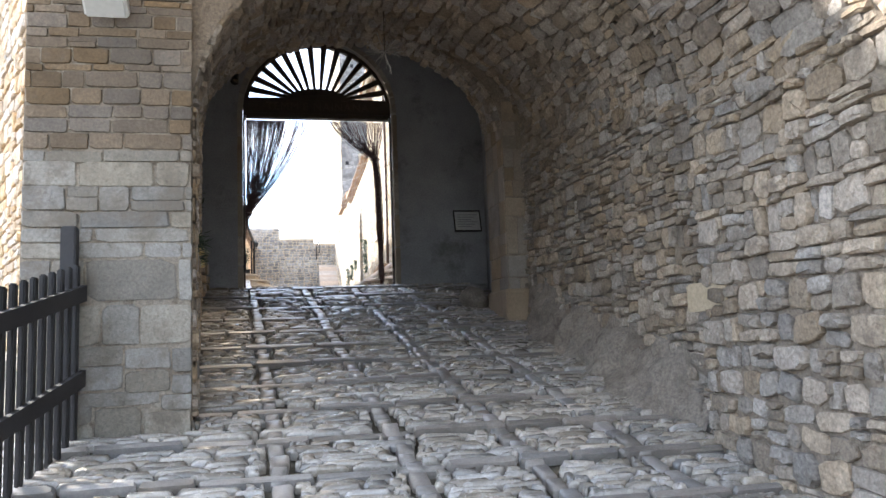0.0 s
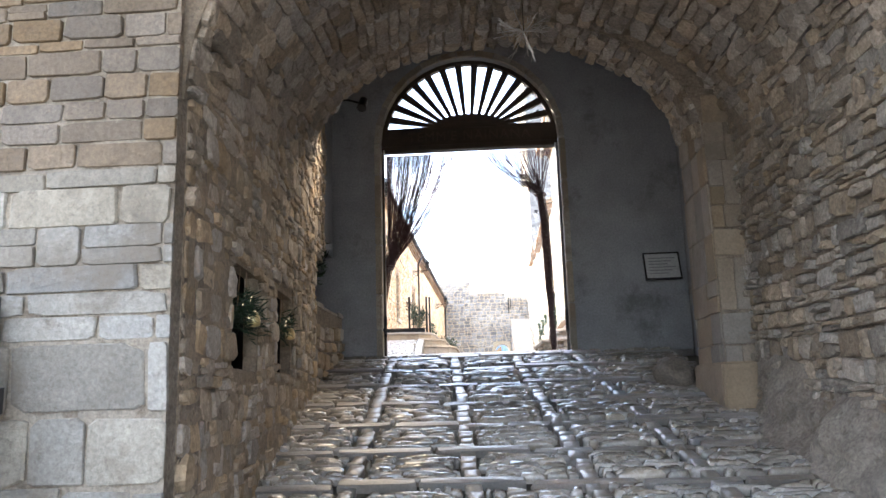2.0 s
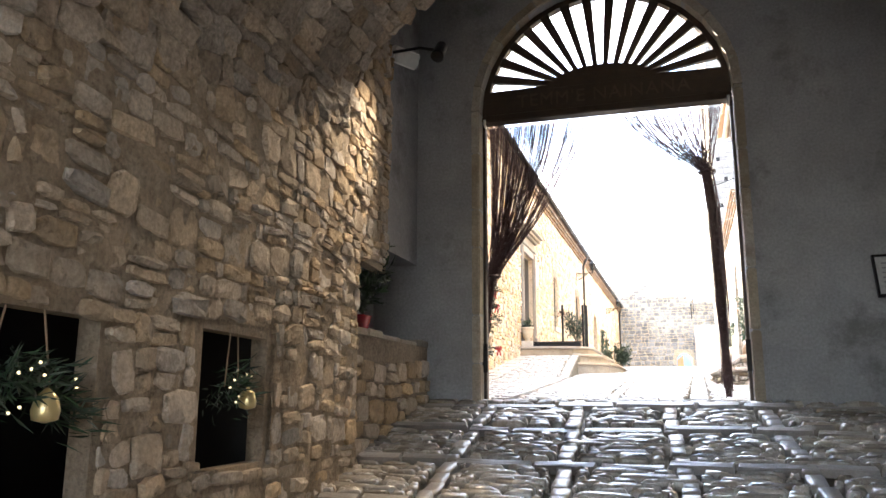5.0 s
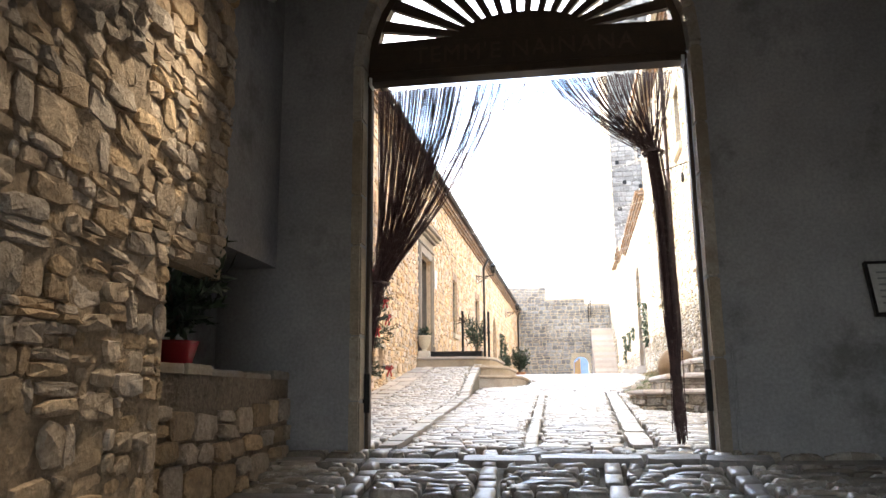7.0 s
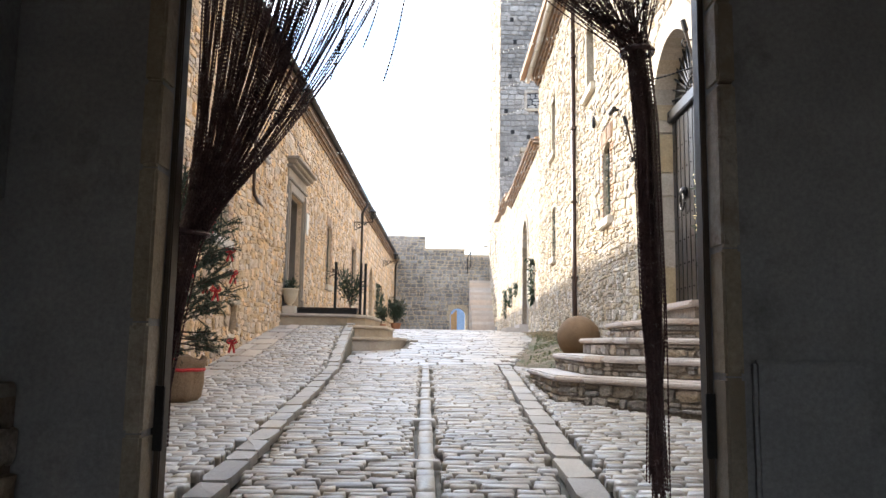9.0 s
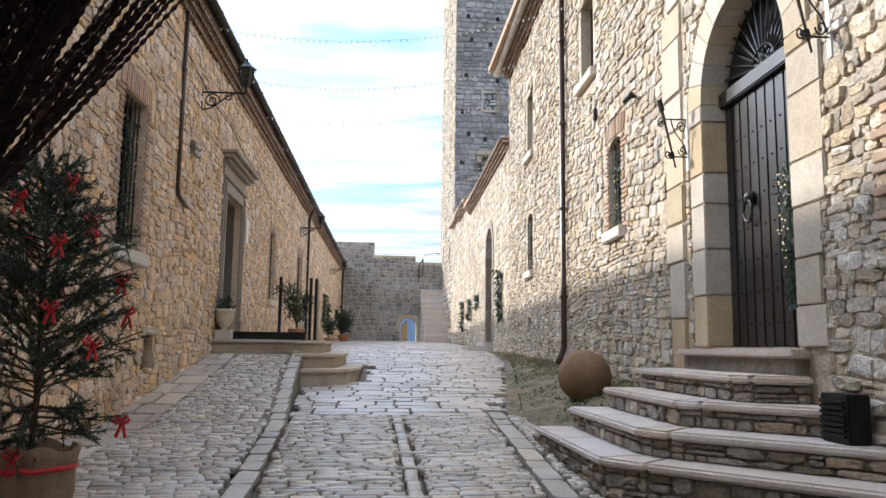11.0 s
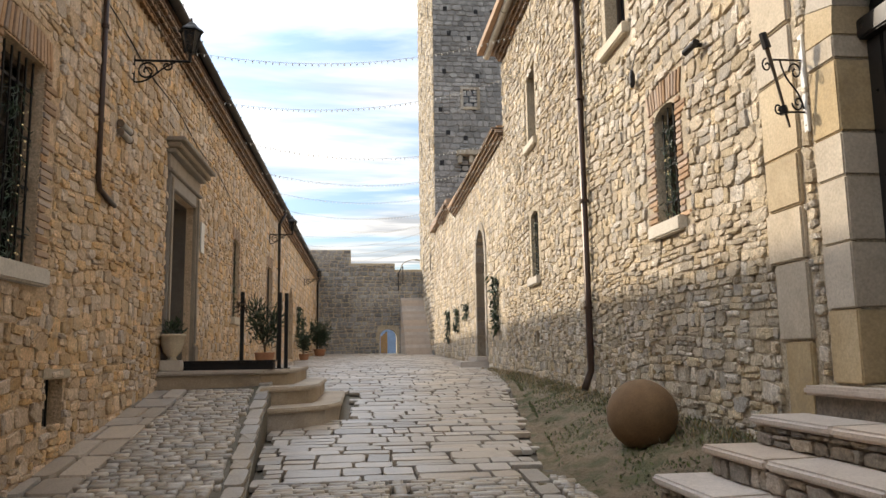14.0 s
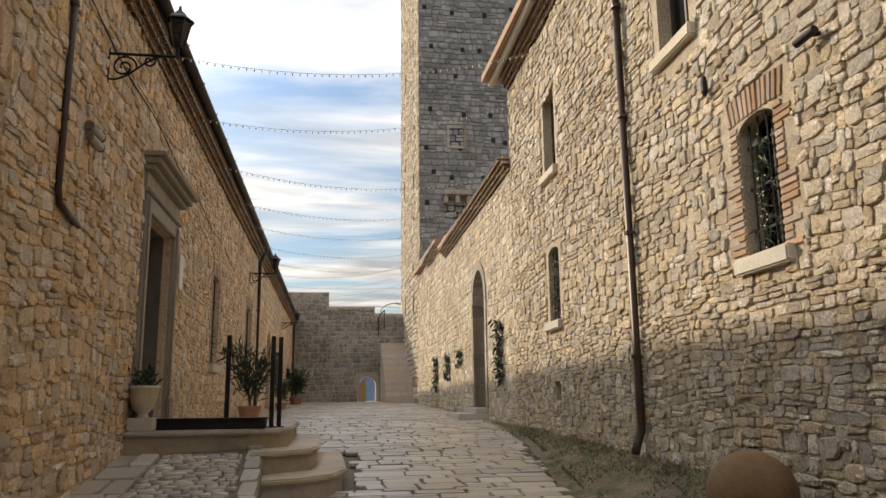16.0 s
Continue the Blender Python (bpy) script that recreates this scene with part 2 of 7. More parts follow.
SLAB = surface("worn_paving_slab", (0.35, 0.305, 0.252), (0.52, 0.462, 0.392), 0.38, 4, 55, 0.35, ((0.16, 0.15, 0.125), 2.2, 0.6, 0.5), vary=0.2, rough_vary=0.18, dist=0.008)
KERB = surface("worn_kerb_stone", (0.27, 0.238, 0.195), (0.43, 0.385, 0.322), 0.42, 5, 55, 0.4, ((0.15, 0.14, 0.11), 2.2, 0.57, 0.5), vary=0.2, rough_vary=0.15, dist=0.01)
JOINT = surface("earth_joints", (0.10, 0.088, 0.065), (0.19, 0.165, 0.125), 0.8, 14, 80, 0.8, ((0.06, 0.075, 0.03), 2.5, 0.56, 0.6))
EARTH = surface("bare_earth", (0.16, 0.122, 0.078), (0.30, 0.238, 0.16), 0.95, 9, 50, 1.0, ((0.09, 0.10, 0.042), 2.6, 0.47, 0.8), dist=0.05)
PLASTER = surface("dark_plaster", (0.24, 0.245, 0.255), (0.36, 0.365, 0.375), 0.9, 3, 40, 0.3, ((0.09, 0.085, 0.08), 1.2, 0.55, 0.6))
# brown courses, darkened further for the shade under the vault
BRICKROW_SHADE = surface("thin_brown_shaded_courses", (0.13, 0.096, 0.063), (0.23, 0.175, 0.12), 0.9, 8, 50, 0.8, ((0.16, 0.125, 0.095), 3, 0.55, 0.6), vary=0.25, dist=0.02, grain=0.35)
BRICK = surface("old_brick", (0.34, 0.23, 0.155), (0.47, 0.34, 0.24), 0.9, 8, 60, 0.5, vary=0.22)
TILE = surface("roof_tile", (0.26, 0.17, 0.11), (0.40, 0.28, 0.19), 0.85, 6, 40, 0.4, ((0.14, 0.12, 0.09), 3, 0.57, 0.6), vary=0.2)
IRON = surface("black_iron", (0.012, 0.012, 0.013), (0.03, 0.028, 0.027), 0.5, 10, 80, 0.2, metallic=0.6)
PIPE = surface("brown_painted_pipe", (0.05, 0.03, 0.022), (0.08, 0.05, 0.038), 0.4, 6, 60, 0.1, metallic=0.3)
GUTTER = surface("dark_gutter_metal", (0.04, 0.036, 0.033), (0.08, 0.07, 0.06), 0.45, 5, 60, 0.1, metallic=0.5)
GUTTER_PALE = surface("pale_gutter_metal", (0.30, 0.27, 0.22), (0.42, 0.38, 0.31), 0.5, 5, 60, 0.1, metallic=0.2)
DARKWOOD = surface("dark_wood", (0.03, 0.02, 0.013), (0.07, 0.047, 0.03), 0.55, 8, 60, 0.3)
GREYWOOD = surface("weathered_wood", (0.13, 0.09, 0.06), (0.21, 0.155, 0.11), 0.8, 8, 60, 0.4)
FENCEWOOD = surface("black_stained_fence", (0.012, 0.011, 0.012), (0.03, 0.027, 0.028), 0.6, 8, 60, 0.3)
DOORBLACK = surface("black_painted_door", (0.012, 0.011, 0.011), (0.022, 0.02, 0.02), 0.3, 4, 60, 0.1, rough_vary=0.08)
GLASSY = plain("dark_window_glass", (0.012, 0.014, 0.017), 0.08)
WHITE = plain("white_enamel", (0.7, 0.7, 0.68), 0.5)
for m_ in (WETCOBBLE, WETSLAB):
    m_.node_tree.nodes["Principled BSDF"].inputs["Specular IOR Level"].default_value = 1.0

# ======== building helpers ========
rng = np.random.default_rng(7)


def bm_object(name, bm, mat, parent=None, smooth=False):
    bmesh.ops.recalc_face_normals(bm, faces=bm.faces)
    me = bpy.data.meshes.new(name)
    bm.to_mesh(me)
    bm.free()
    for m in (mat if isinstance(mat, (list, tuple)) else [mat]):
        me.materials.append(m)
    if smooth:
        me.shade_smooth()
    ob = new(name, me)
    ob.parent = parent
    return ob


def part(name, bm, mat, parent, label="", smooth=False):
    ob = bm_object(name, bm, mat, parent, smooth)
    return tagged(ob, label) if label else ob


def thing(name, label, category, at=(0, 0, 0), group=""):
    ob = new(name)
    ob.location = at
    ob.empty_display_size = 0.1
    return tagged(ob, label, category, group)


def structure(ob, label, category):
    return tagged(ob, label, category, kind="structure")


def box(bm, x0, x1, y0, y1, z0, z1, bevel=0.0, m=None):
    r = bmesh.ops.create_cube(bm, size=1)
    vs = r["verts"]
    for v in vs:
        v.co = Vector(((x0 + x1) / 2 + v.co.x * (x1 - x0), (y0 + y1) / 2 + v.co.y * (y1 - y0), (z0 + z1) / 2 + v.co.z * (z1 - z0)))
    if bevel:
        es = list({e for v in vs for e in v.link_edges})
        vs = list({v for f in bmesh.ops.bevel(bm, geom=es, offset=bevel, segments=2, affect="EDGES")["faces"] for v in f.verts} | {v for v in vs if v.is_valid})
    if m:
        bmesh.ops.transform(bm, matrix=m, verts=[v for v in vs if v.is_valid])
    return bm


def boxbm(*a, **k):
    return box(bmesh.new(), *a, **k)


def prism(pts, z0, z1, bevel=0.0):
    """An upright block over a plan outline."""
    bm = bmesh.new()
    lo = [bm.verts.new((x, y, z0)) for x, y in pts]
    hi = [bm.verts.new((x, y, z1)) for x, y in pts]
    n = len(pts)
    bm.faces.new(hi)
    bm.faces.new(lo[::-1])
    for i in range(n):
        bm.faces.new((lo[i], lo[(i + 1) % n], hi[(i + 1) % n], hi[i]))
    if bevel:
        bmesh.ops.recalc_face_normals(bm, faces=bm.faces)
        bmesh.ops.bevel(bm, geom=list(bm.edges), offset=bevel, segments=3, affect="EDGES")
    return bm


def tube(bm, pts, r, seg=8, closed=False, taper=None):
    """A round bar along points."""
    pts = [Vector(p) for p in pts]
    rings = []
    n = len(pts)
    for i, p in enumerate(pts):
        if closed:
            d = pts[(i + 1) % n] - pts[i - 1]
        else:
            d = pts[min(i + 1, n - 1)] - pts[max(i - 1, 0)]
        d.normalize()
        a = d.cross(Vector((0, 0, 1)))
        if a.length < 1e-3:
            a = d.cross(Vector((0, 1, 0)))
        a.normalize()
        b = d.cross(a)
        rr = r if taper is None else r + (taper - r) * i / max(1, n - 1)
        rings.append([bm.verts.new(p + a * (rr * math.cos(6.2832 * k / seg)) + b * (rr * math.sin(6.2832 * k / seg))) for k in range(seg)])
    for i in range(n if closed else n - 1):
        r0, r1 = rings[i], rings[(i + 1) % n]
        for k in range(seg):
            bm.faces.new((r0[k], r0[(k + 1) % seg], r1[(k + 1) % seg], r1[k]))
    if not closed:
        bm.faces.new(rings[0][::-1])
        bm.faces.new(rings[-1])
    return bm


def lathe(profile, at=(0, 0, 0), seg=24):
    """A turned shape from (radius, height) pairs."""
    bm = bmesh.new()
    rings = []
    for r, z in profile:
        rings.append([bm.verts.new((at[0] + r * math.cos(6.28319 * k / seg), at[1] + r * math.sin(6.28319 * k / seg), at[2] + z)) for k in range(seg)])
    for a, b in zip(rings, rings[1:]):
        for k in range(seg):
            bm.faces.new((a[k], a[(k + 1) % seg], b[(k + 1) % seg], b[k]))
    bm.faces.new(rings[0][::-1])
    bm.faces.new(rings[-1])
    return bm


class Line:
    """The front face of an upright wall from a to b (plan); u runs along it, v is height; the normal points to its side."""

    def __init__(self, a, b, side):
        self.a, self.b = Vector((*a, 0)), Vector((*b, 0))
        self.len = (self.b - self.a).length
        self.U = (self.b - self.a).normalized()
        self.V = Vector((0, 0, 1))
        self.N = self.U.cross(self.V) * side

    def at(self, u, v, d=0.0):
        return self.a + self.U * u + self.V * v + self.N * d

    def u_of_y(self, y):
        return (y - self.a.y) / self.U.y

    def u_of_x(self, x):
        return (x - self.a.x) / self.U.x

    def __call__(self, u, v):
        return self.at(u, v), self.U, self.V, self.N

    def quad(self, bm, u0, u1, v0, v1, d0, d1, bevel=0.0):
        """A block in the wall's own measures."""
        m = Matrix.Identity(4)
        for i in range(3):
            m[i][0], m[i][1], m[i][2], m[i][3] = self.U[i], self.V[i], self.N[i], self.a[i]
        return box(bm, u0, u1, v0, v1, d0, d1, bevel, m)


def arch_curve(u0, u1, v, rise, n=18):
    c, r = (u0 + u1) / 2, (u1 - u0) / 2
    return [(c - r * math.cos(math.pi * i / n), v + rise * math.sin(math.pi * i / n)) for i in range(n + 1)]


def wall_mesh(line, v0, v1, thick, openings, u0=0.0, u1=None):
    """A thick wall with openings through it: (u0, u1, v0, v1, rise); with a rise the opening ends in an arch whose crown is v1."""
    u1 = line.len if u1 is None else u1
    us = sorted({u0, u1, *[o[0] for o in openings], *[o[1] for o in openings]})
    vs = sorted({v0, v1, *[o[2] for o in openings], *[o[3] for o in openings]})
    vs = [v for v in vs if v0 <= v <= v1]
    us = [u for u in us if u0 <= u <= u1]

    def solid(i, j):
        if not (0 <= i < len(us) - 1 and 0 <= j < len(vs) - 1):
            return False
        uc, vc = (us[i] + us[i + 1]) / 2, (vs[j] + vs[j + 1]) / 2
        return not any(o[0] < uc < o[1] and o[2] < vc < o[3] for o in openings)

    bm = bmesh.new()
    cache = {}

    def vert(u, v, d):
        k = (round(u, 4), round(v, 4), d)
        if k not in cache:
            cache[k] = bm.verts.new(line.at(u, v, -d * thick))
        return cache[k]

    for i in range(len(us) - 1):
        for j in range(len(vs) - 1):
            if not solid(i, j):
                continue
            a, b, c, d = us[i], us[i + 1], vs[j], vs[j + 1]
            bm.faces.new([vert(*q, 0) for q in ((a, c), (b, c), (b, d), (a, d))])
            bm.faces.new([vert(*q, 1) for q in ((a, d), (b, d), (b, c), (a, c))])
            for (di, dj, p, q) in ((-1, 0, (a, c), (a, d)), (1, 0, (b, d), (b, c)), (0, -1, (b, c), (a, c)), (0, 1, (a, d), (b, d))):
                if not solid(i + di, j + dj):
                    bm.faces.new((vert(*p, 0), vert(*q, 0), vert(*q, 1), vert(*p, 1)))
    for o in openings:
        if len(o) > 4 and o[4]:
            curve = arch_curve(o[0], o[1], o[3] - o[4], o[4])
            for (p, q) in zip(curve, curve[1:]):
                top = o[3] - 0.001
                f = [bm.verts.new(line.at(x, y, 0)) for x, y in (p, q)]
                g = [bm.verts.new(line.at(x, y, -thick)) for x, y in (p, q)]
                if p[1] < top or q[1] < top:
                    ft = [bm.verts.new(line.at(x, o[3], 0)) for x, _ in (p, q)]
                    gt = [bm.verts.new(line.at(x, o[3], -thick)) for x, _ in (p, q)]
                    bm.faces.new((f[0], f[1], ft[1], ft[0]))
                    bm.faces.new((g[1], g[0], gt[0], gt[1]))
                bm.faces.new((f[1], f[0], g[0], g[1]))
    bmesh.ops.remove_doubles(bm, verts=bm.verts, dist=0.0005)
    return bm


# ---- pieces of masonry and paving: shared rough stones, laid in a loop ----


def stone_shape(seed, cut=(0.05, 0.2), jitter=0.04, inset=0.05, uneven=0.2, dome=0.06):
    """A stone over the unit square with chipped corners, its face at height 1."""
    r = np.random.default_rng(seed)
    out = []
    for sx, sy in ((1, -1), (1, 1), (-1, 1), (-1, -1)):
        a, b = r.uniform(*cut), r.uniform(*cut)
        p, q = [0.5 * sx, sy * (0.5 - a)], [sx * (0.5 - b), 0.5 * sy]
        out += [p, q] if sx * sy > 0 else [q, p]
    out = [[x * (1 - abs(r.normal(0, jitter))), y * (1 - abs(r.normal(0, jitter)))] for x, y in out]
    vs = [[x, y, 0.0] for x, y in out]
    vs += [[x, y, 0.62 + r.uniform(-0.1, 0.1)] for x, y in out]
    vs += [[x * (1 - 2 * inset), y * (1 - 2 * inset), 1.0 + r.uniform(-uneven, uneven * 0.6)] for x, y in out]
    vs.append([r.uniform(-0.18, 0.18), r.uniform(-0.18, 0.18), 1.0 + dome])
    fs = []
    for ring in (0, 1):
        for k in range(8):
            a, b = ring * 8 + k, ring * 8 + (k + 1) % 8
            fs.append((a, b, b + 8, a + 8))
    for k in range(8):
        fs.append((16 + k, 16 + (k + 1) % 8, 24))
    return np.array(vs), fs


ROUGH = [stone_shape(s, (0.05, 0.36), 0.08, 0.05, 0.3, 0.06) for s in range(36)]
DRESSED = [stone_shape(s + 50, (0.015, 0.06), 0.012, 0.018, 0.06, 0.02) for s in range(12)]
SLABS = [stone_shape(s + 130, (0.02, 0.16), 0.03, 0.02, 0.08, 0.03) for s in range(16)]
SETT = [stone_shape(s + 170, (0.03, 0.14), 0.025, 0.035, 0.09, 0.04) for s in range(18)]
ONEDGE = [stone_shape(s + 210, (0.03, 0.16), 0.03, 0.08, 0.28, 0.14) for s in range(24)]
COBB = [stone_shape(s + 90, (0.06, 0.24), 0.04, 0.09, 0.2, 0.2) for s in range(20)]


def place_matrix(fmap, u, v, w, h, d, turn):
    P, U, V, N = fmap(u, v)
    c, s = math.cos(turn), math.sin(turn)
    A, B = U * c + V * s, V * c - U * s
    m = Matrix.Identity(4)
    for i in range(3):
        m[i][0], m[i][1], m[i][2], m[i][3] = A[i] * w, B[i] * h, N[i] * d, P[i]
    return m


def lay(parent, name, cells, fmap, mat, shapes=ROUGH, depth=0.03, near=None, limit=300, gap=0.012, turn=0.05, label="", seed=1, dvar=0.4, soft=False):
    """Lays stones over cells (u, v, w, h): the nearest ones to the walked stretch as objects of their own, the rest joined."""
    r = np.random.default_rng(seed)
    todo = []
    for (u, v, w, h) in cells:
        w2, h2 = w - gap * r.uniform(0.5, 1.6), h - gap * r.uniform(0.5, 1.6)
        if w2 < 0.02 or h2 < 0.02:
            continue
        m = place_matrix(fmap, u, v, w2, h2, depth * r.uniform(1 - dvar, 1 + dvar), r.uniform(-turn, turn) * min(1, h / w * 1.5))
        todo.append((m, int(r.integers(len(shapes)))))
    if near is None:
        order = []
    else:
        order = sorted(range(len(todo)), key=lambda i: near(todo[i][0].translation))[:limit]
    single = set(order)
    meshes = {}
    for i in order:
        m, k = todo[i]
        if k not in meshes:
            me = bpy.data.meshes.new(name)
            vs, fs = shapes[k]
            me.from_pydata(vs.tolist(), [], fs)
            me.materials.append(mat)
            if soft:
                me.shade_smooth()
            meshes[k] = me
        ob = new(name, meshes[k])
        ob.parent = parent
        ob.matrix_basis = m
    allv, allf, base = [], [], 0
    for i, (m, k) in enumerate(todo):
        if i in single:
            continue
        vs, fs = shapes[k]
        a = np.array(m)
        allv.append(vs @ a[:3, :3].T + a[:3, 3])
        allf.extend([tuple(q + base for q in f) for f in fs])
        base += len(vs)
    if allv:
        me = bpy.data.meshes.new(name + "s")
        me.from_pydata(np.concatenate(allv).tolist(), [], allf)
        me.materials.append(mat)
        if soft:
            me.shade_smooth()
        ob = new(name + "s", me)
        ob.parent = parent
        tagged(ob, label, kind="stuff")


def courses(u0, u1, v0, v1, hs, ws, blocked=None, seed=0, split=0.25, wave=0.02):
    """Cells of rough courses, left out where blocked(u, v)."""
    r = np.random.default_rng(seed)
    cells = []

    def put(u, v, w, h, depth=0):
        if blocked:
            bad = sum(blocked(u + a * w * 0.42, v + b * h * 0.42) for a in (-1, 0, 1) for b in (-1, 0, 1))
            if bad == 9 or (bad and depth >= 2):
                return
            if bad:
                if w > h:
                    put(u - w / 4, v, w / 2, h, depth + 1); put(u + w / 4, v, w / 2, h, depth + 1)
                else:
                    put(u, v - h / 4, w, h / 2, depth + 1); put(u, v + h / 4, w, h / 2, depth + 1)
                return
        du, dv = (noise.noise(Vector((u * 0.9, v * 0.9, seed))) * wave * 3, noise.noise(Vector((u * 0.7 + 9, v * 0.7, seed))) * wave * 4)
        cells.append((u + du * 0.0, v + dv, w, h))

    v, row = v0, 0
    while v < v1 - 0.02:
        h = min(r.uniform(*hs), v1 - v)
        if v1 - v - h < hs[0] * 0.5:
            h = v1 - v
        u = u0 - r.uniform(0, ws[0])
        ph = r.uniform(0, 6)
        while u < u1 - 0.01:
            w = r.uniform(*ws) * (1 if r.random() > 0.15 else 0.6)
            a, b = max(u, u0), min(u + w, u1)
            u += w
            if b - a < 0.04:
                continue
            uc, vc = (a + b) / 2, v + h / 2
            if r.random() < split and h > hs[0] * 1.3:
                q = r.uniform(0.4, 0.6)
                put(uc, vc - h / 2 + h * q / 2, b - a, h * q)
                put(uc, vc + h / 2 - h * (1 - q) / 2, b - a, h * (1 - q))
            else:
                put(uc, vc, b - a, h)
        v += h
        row += 1
    return cells



def in_openings(openings, pad=0.0):
    def inside(u, v):
        for o in openings:
            if o[0] - pad < u < o[1] + pad and o[2] - pad < v < o[3] + pad:
                if len(o) > 4 and o[4] and v > o[3] - o[4]:
                    c, r = (o[0] + o[1]) / 2, (o[1] - o[0]) / 2 + pad
                    if ((u - c) / r) ** 2 + ((v - o[3] + o[4]) / (o[4] + pad)) ** 2 > 1:
                        continue
                return True
        return False
    return inside


def mortar_skin(parent, line, u0, u1, v0, v1, blocked, mat, base=0.006, amp=0.016, step=0.05, seed=0):
    """Uneven pointing that laps over the edges of the stones."""
    nu, nv = int((u1 - u0) / step), int((v1 - v0) / step)
    vs, fs = [], []
    for j in range(nv + 1):
        v = v0 + (v1 - v0) * j / nv
        for i in range(nu + 1):
            u = u0 + (u1 - u0) * i / nu
            d = base + amp * noise.noise(Vector((u * 5, v * 5, seed))) + amp * 0.8 * noise.noise(Vector((u * 13, v * 13, seed + 3)))
            vs.append(tuple(line.at(u, v, d)))
    ok = [[not (blocked and blocked(u0 + (u1 - u0) * i / nu, v0 + (v1 - v0) * j / nv)) for i in range(nu + 1)] for j in range(nv + 1)]
    for j in range(nv):
        for i in range(nu):
            if ok[j][i] and ok[j][i + 1] and ok[j + 1][i] and ok[j + 1][i + 1]:
                a = j * (nu + 1) + i
                fs.append((a, a + 1, a + nu + 2, a + nu + 1))
    me = bpy.data.meshes.new("pointing")
    me.from_pydata(vs, [], fs)
    me.materials.append(mat)
    me.shade_smooth()
    ob = new("pointing", me)
    ob.parent = parent
    return ob


def near_walk(p):
    """Distance from the stretch of plan where people walk."""
    y = min(max(p.y, 1.0), 17.0)
    return (p - Vector((0.6, y, 1.0 + 0.18 * y))).length


# ======== ground ========
GY = [-40, 0, 4.3, 12.4, 20, 27, 34, 58, 400]
GZ = [-0.1, -0.1, 0.59, 2.33, 2.74, 3.1, 3.46, 3.88, 3.9]


def gz(y):
    return float(np.interp(y, GY, GZ))


LW = Line((-2.60, 13.05), (-2.2, 58), 1)     # courtyard, long low range
RW = Line((3.16, 13.05), (4.0, 58), -1)      # courtyard, tall range
GATE_Y = 12.45
CX, HALF = 0.605, 1.24                      # gate's middle and half width


def ramp_rise(y):
    return float(np.interp(y, [19.6, 24.3, 24.6], [0, 0.46, 0.46]))


def kerb_x(y):
    return float(np.interp(y, [13, 19.5, 22.2, 24.5], [-0.5, -0.8, -1.0, -1.12]))


def bank(x, y):
    """Earth heaped against the tall range."""
    e = RW.at(RW.u_of_y(y), 0).x
    edge = float(np.interp(y, [18.4, 19.5, 24, 30, 34], [1.75, 1.85, 2.3, 3.0, 3.5]))
    f = max(0.0, min(1.0, (x - edge) / max(0.2, e - edge)))
    k = float(np.interp(y, [18.3, 19.0, 24, 29, 33], [0.0, 0.42, 0.32, 0.2, 0.0]))
    return k * f ** 1.3


def court_z(x, y):
    return gz(y) + bank(x, y)


bm = bmesh.new()
grid_x = [-400, -60, -20] + list(np.arange(-6, 8.01, 0.5)) + [20, 60, 400]
grid_y = [-400, -100, -40, -10] + list(np.arange(0, 60.1, 0.8)) + [80, 150, 400, 1000]
vg = [[bm.verts.new((x, y, gz(y) - 0.06)) for x in grid_x] for y in grid_y]
for j in range(len(grid_y) - 1):
    for i in range(len(grid_x) - 1):
        bm.faces.new((vg[j][i], vg[j][i + 1], vg[j + 1][i + 1], vg[j + 1][i]))
ground = structure(bm_object("ground", bm, JOINT), "earth-filled ground under the cobbled paving", "ground")

# ======== entrance passage: walls and vault ========


def left_x(y):
    return -0.64 - 0.41 * (y - 5.7) / 4.3


RIGHT_X = 3.07
RIB_X, RIB_Y = 2.79, 9.2          # the narrower arch that ends the vault


def vault_at(y):
    """Springing and crown heights of the passage vault."""
    return float(np.interp(y, [2.5, 4.75, 10.0], [2.75, 3.0, 4.3])), float(np.interp(y, [2.5, 4.75, 10.0], [4.3, 4.62, 5.5]))


def vault_point(y, a, grow=0.0, near_bay=False):
    """A point of the vault, a from 0 (side of the pier) to pi."""
    s, c = vault_at(y)
    x0, x1 = left_x(max(y, 5.7)), (RIGHT_X if y <= RIB_Y else RIB_X)
    if near_bay:
        x0, x1, c = -0.66, RIGHT_X - 0.2, c - 0.22
    m, r = (x0 + x1) / 2, (x1 - x0) / 2
    return Vector((m - (r + grow) * math.cos(a), y, s + (c - s + grow) * math.sin(a)))


def vault_shell(y0, y1, near_bay=False, start=0.0):
    bm = bmesh.new()
    ys = np.linspace(y0, y1, 14)
    an = np.linspace(start, math.pi, 29)
    ins = [[bm.verts.new(vault_point(y, a, 0.0, near_bay)) for a in an] for y in ys]
    out = [[bm.verts.new(vault_point(y, a, 0.5, near_bay)) for a in an] for y in ys]
    for j in range(len(ys) - 1):
        for i in range(len(an) - 1):
            bm.faces.new((ins[j][i], ins[j + 1][i], ins[j + 1][i + 1], ins[j][i + 1]))
            bm.faces.new((out[j][i + 1], out[j + 1][i + 1], out[j + 1][i], out[j][i]))
    for i in range(len(an) - 1):
        bm.faces.new((ins[0][i], ins[0][i + 1], out[0][i + 1], out[0][i]))
        bm.faces.new((ins[-1][i + 1], ins[-1][i], out[-1][i], out[-1][i + 1]))
    for j in range(len(ys) - 1):
        bm.faces.new((ins[j][0], out[j][0], out[j + 1][0], ins[j + 1][0]))
        bm.faces.new((out[j][-1], ins[j][-1], ins[j + 1][-1], out[j + 1][-1]))
    return bm


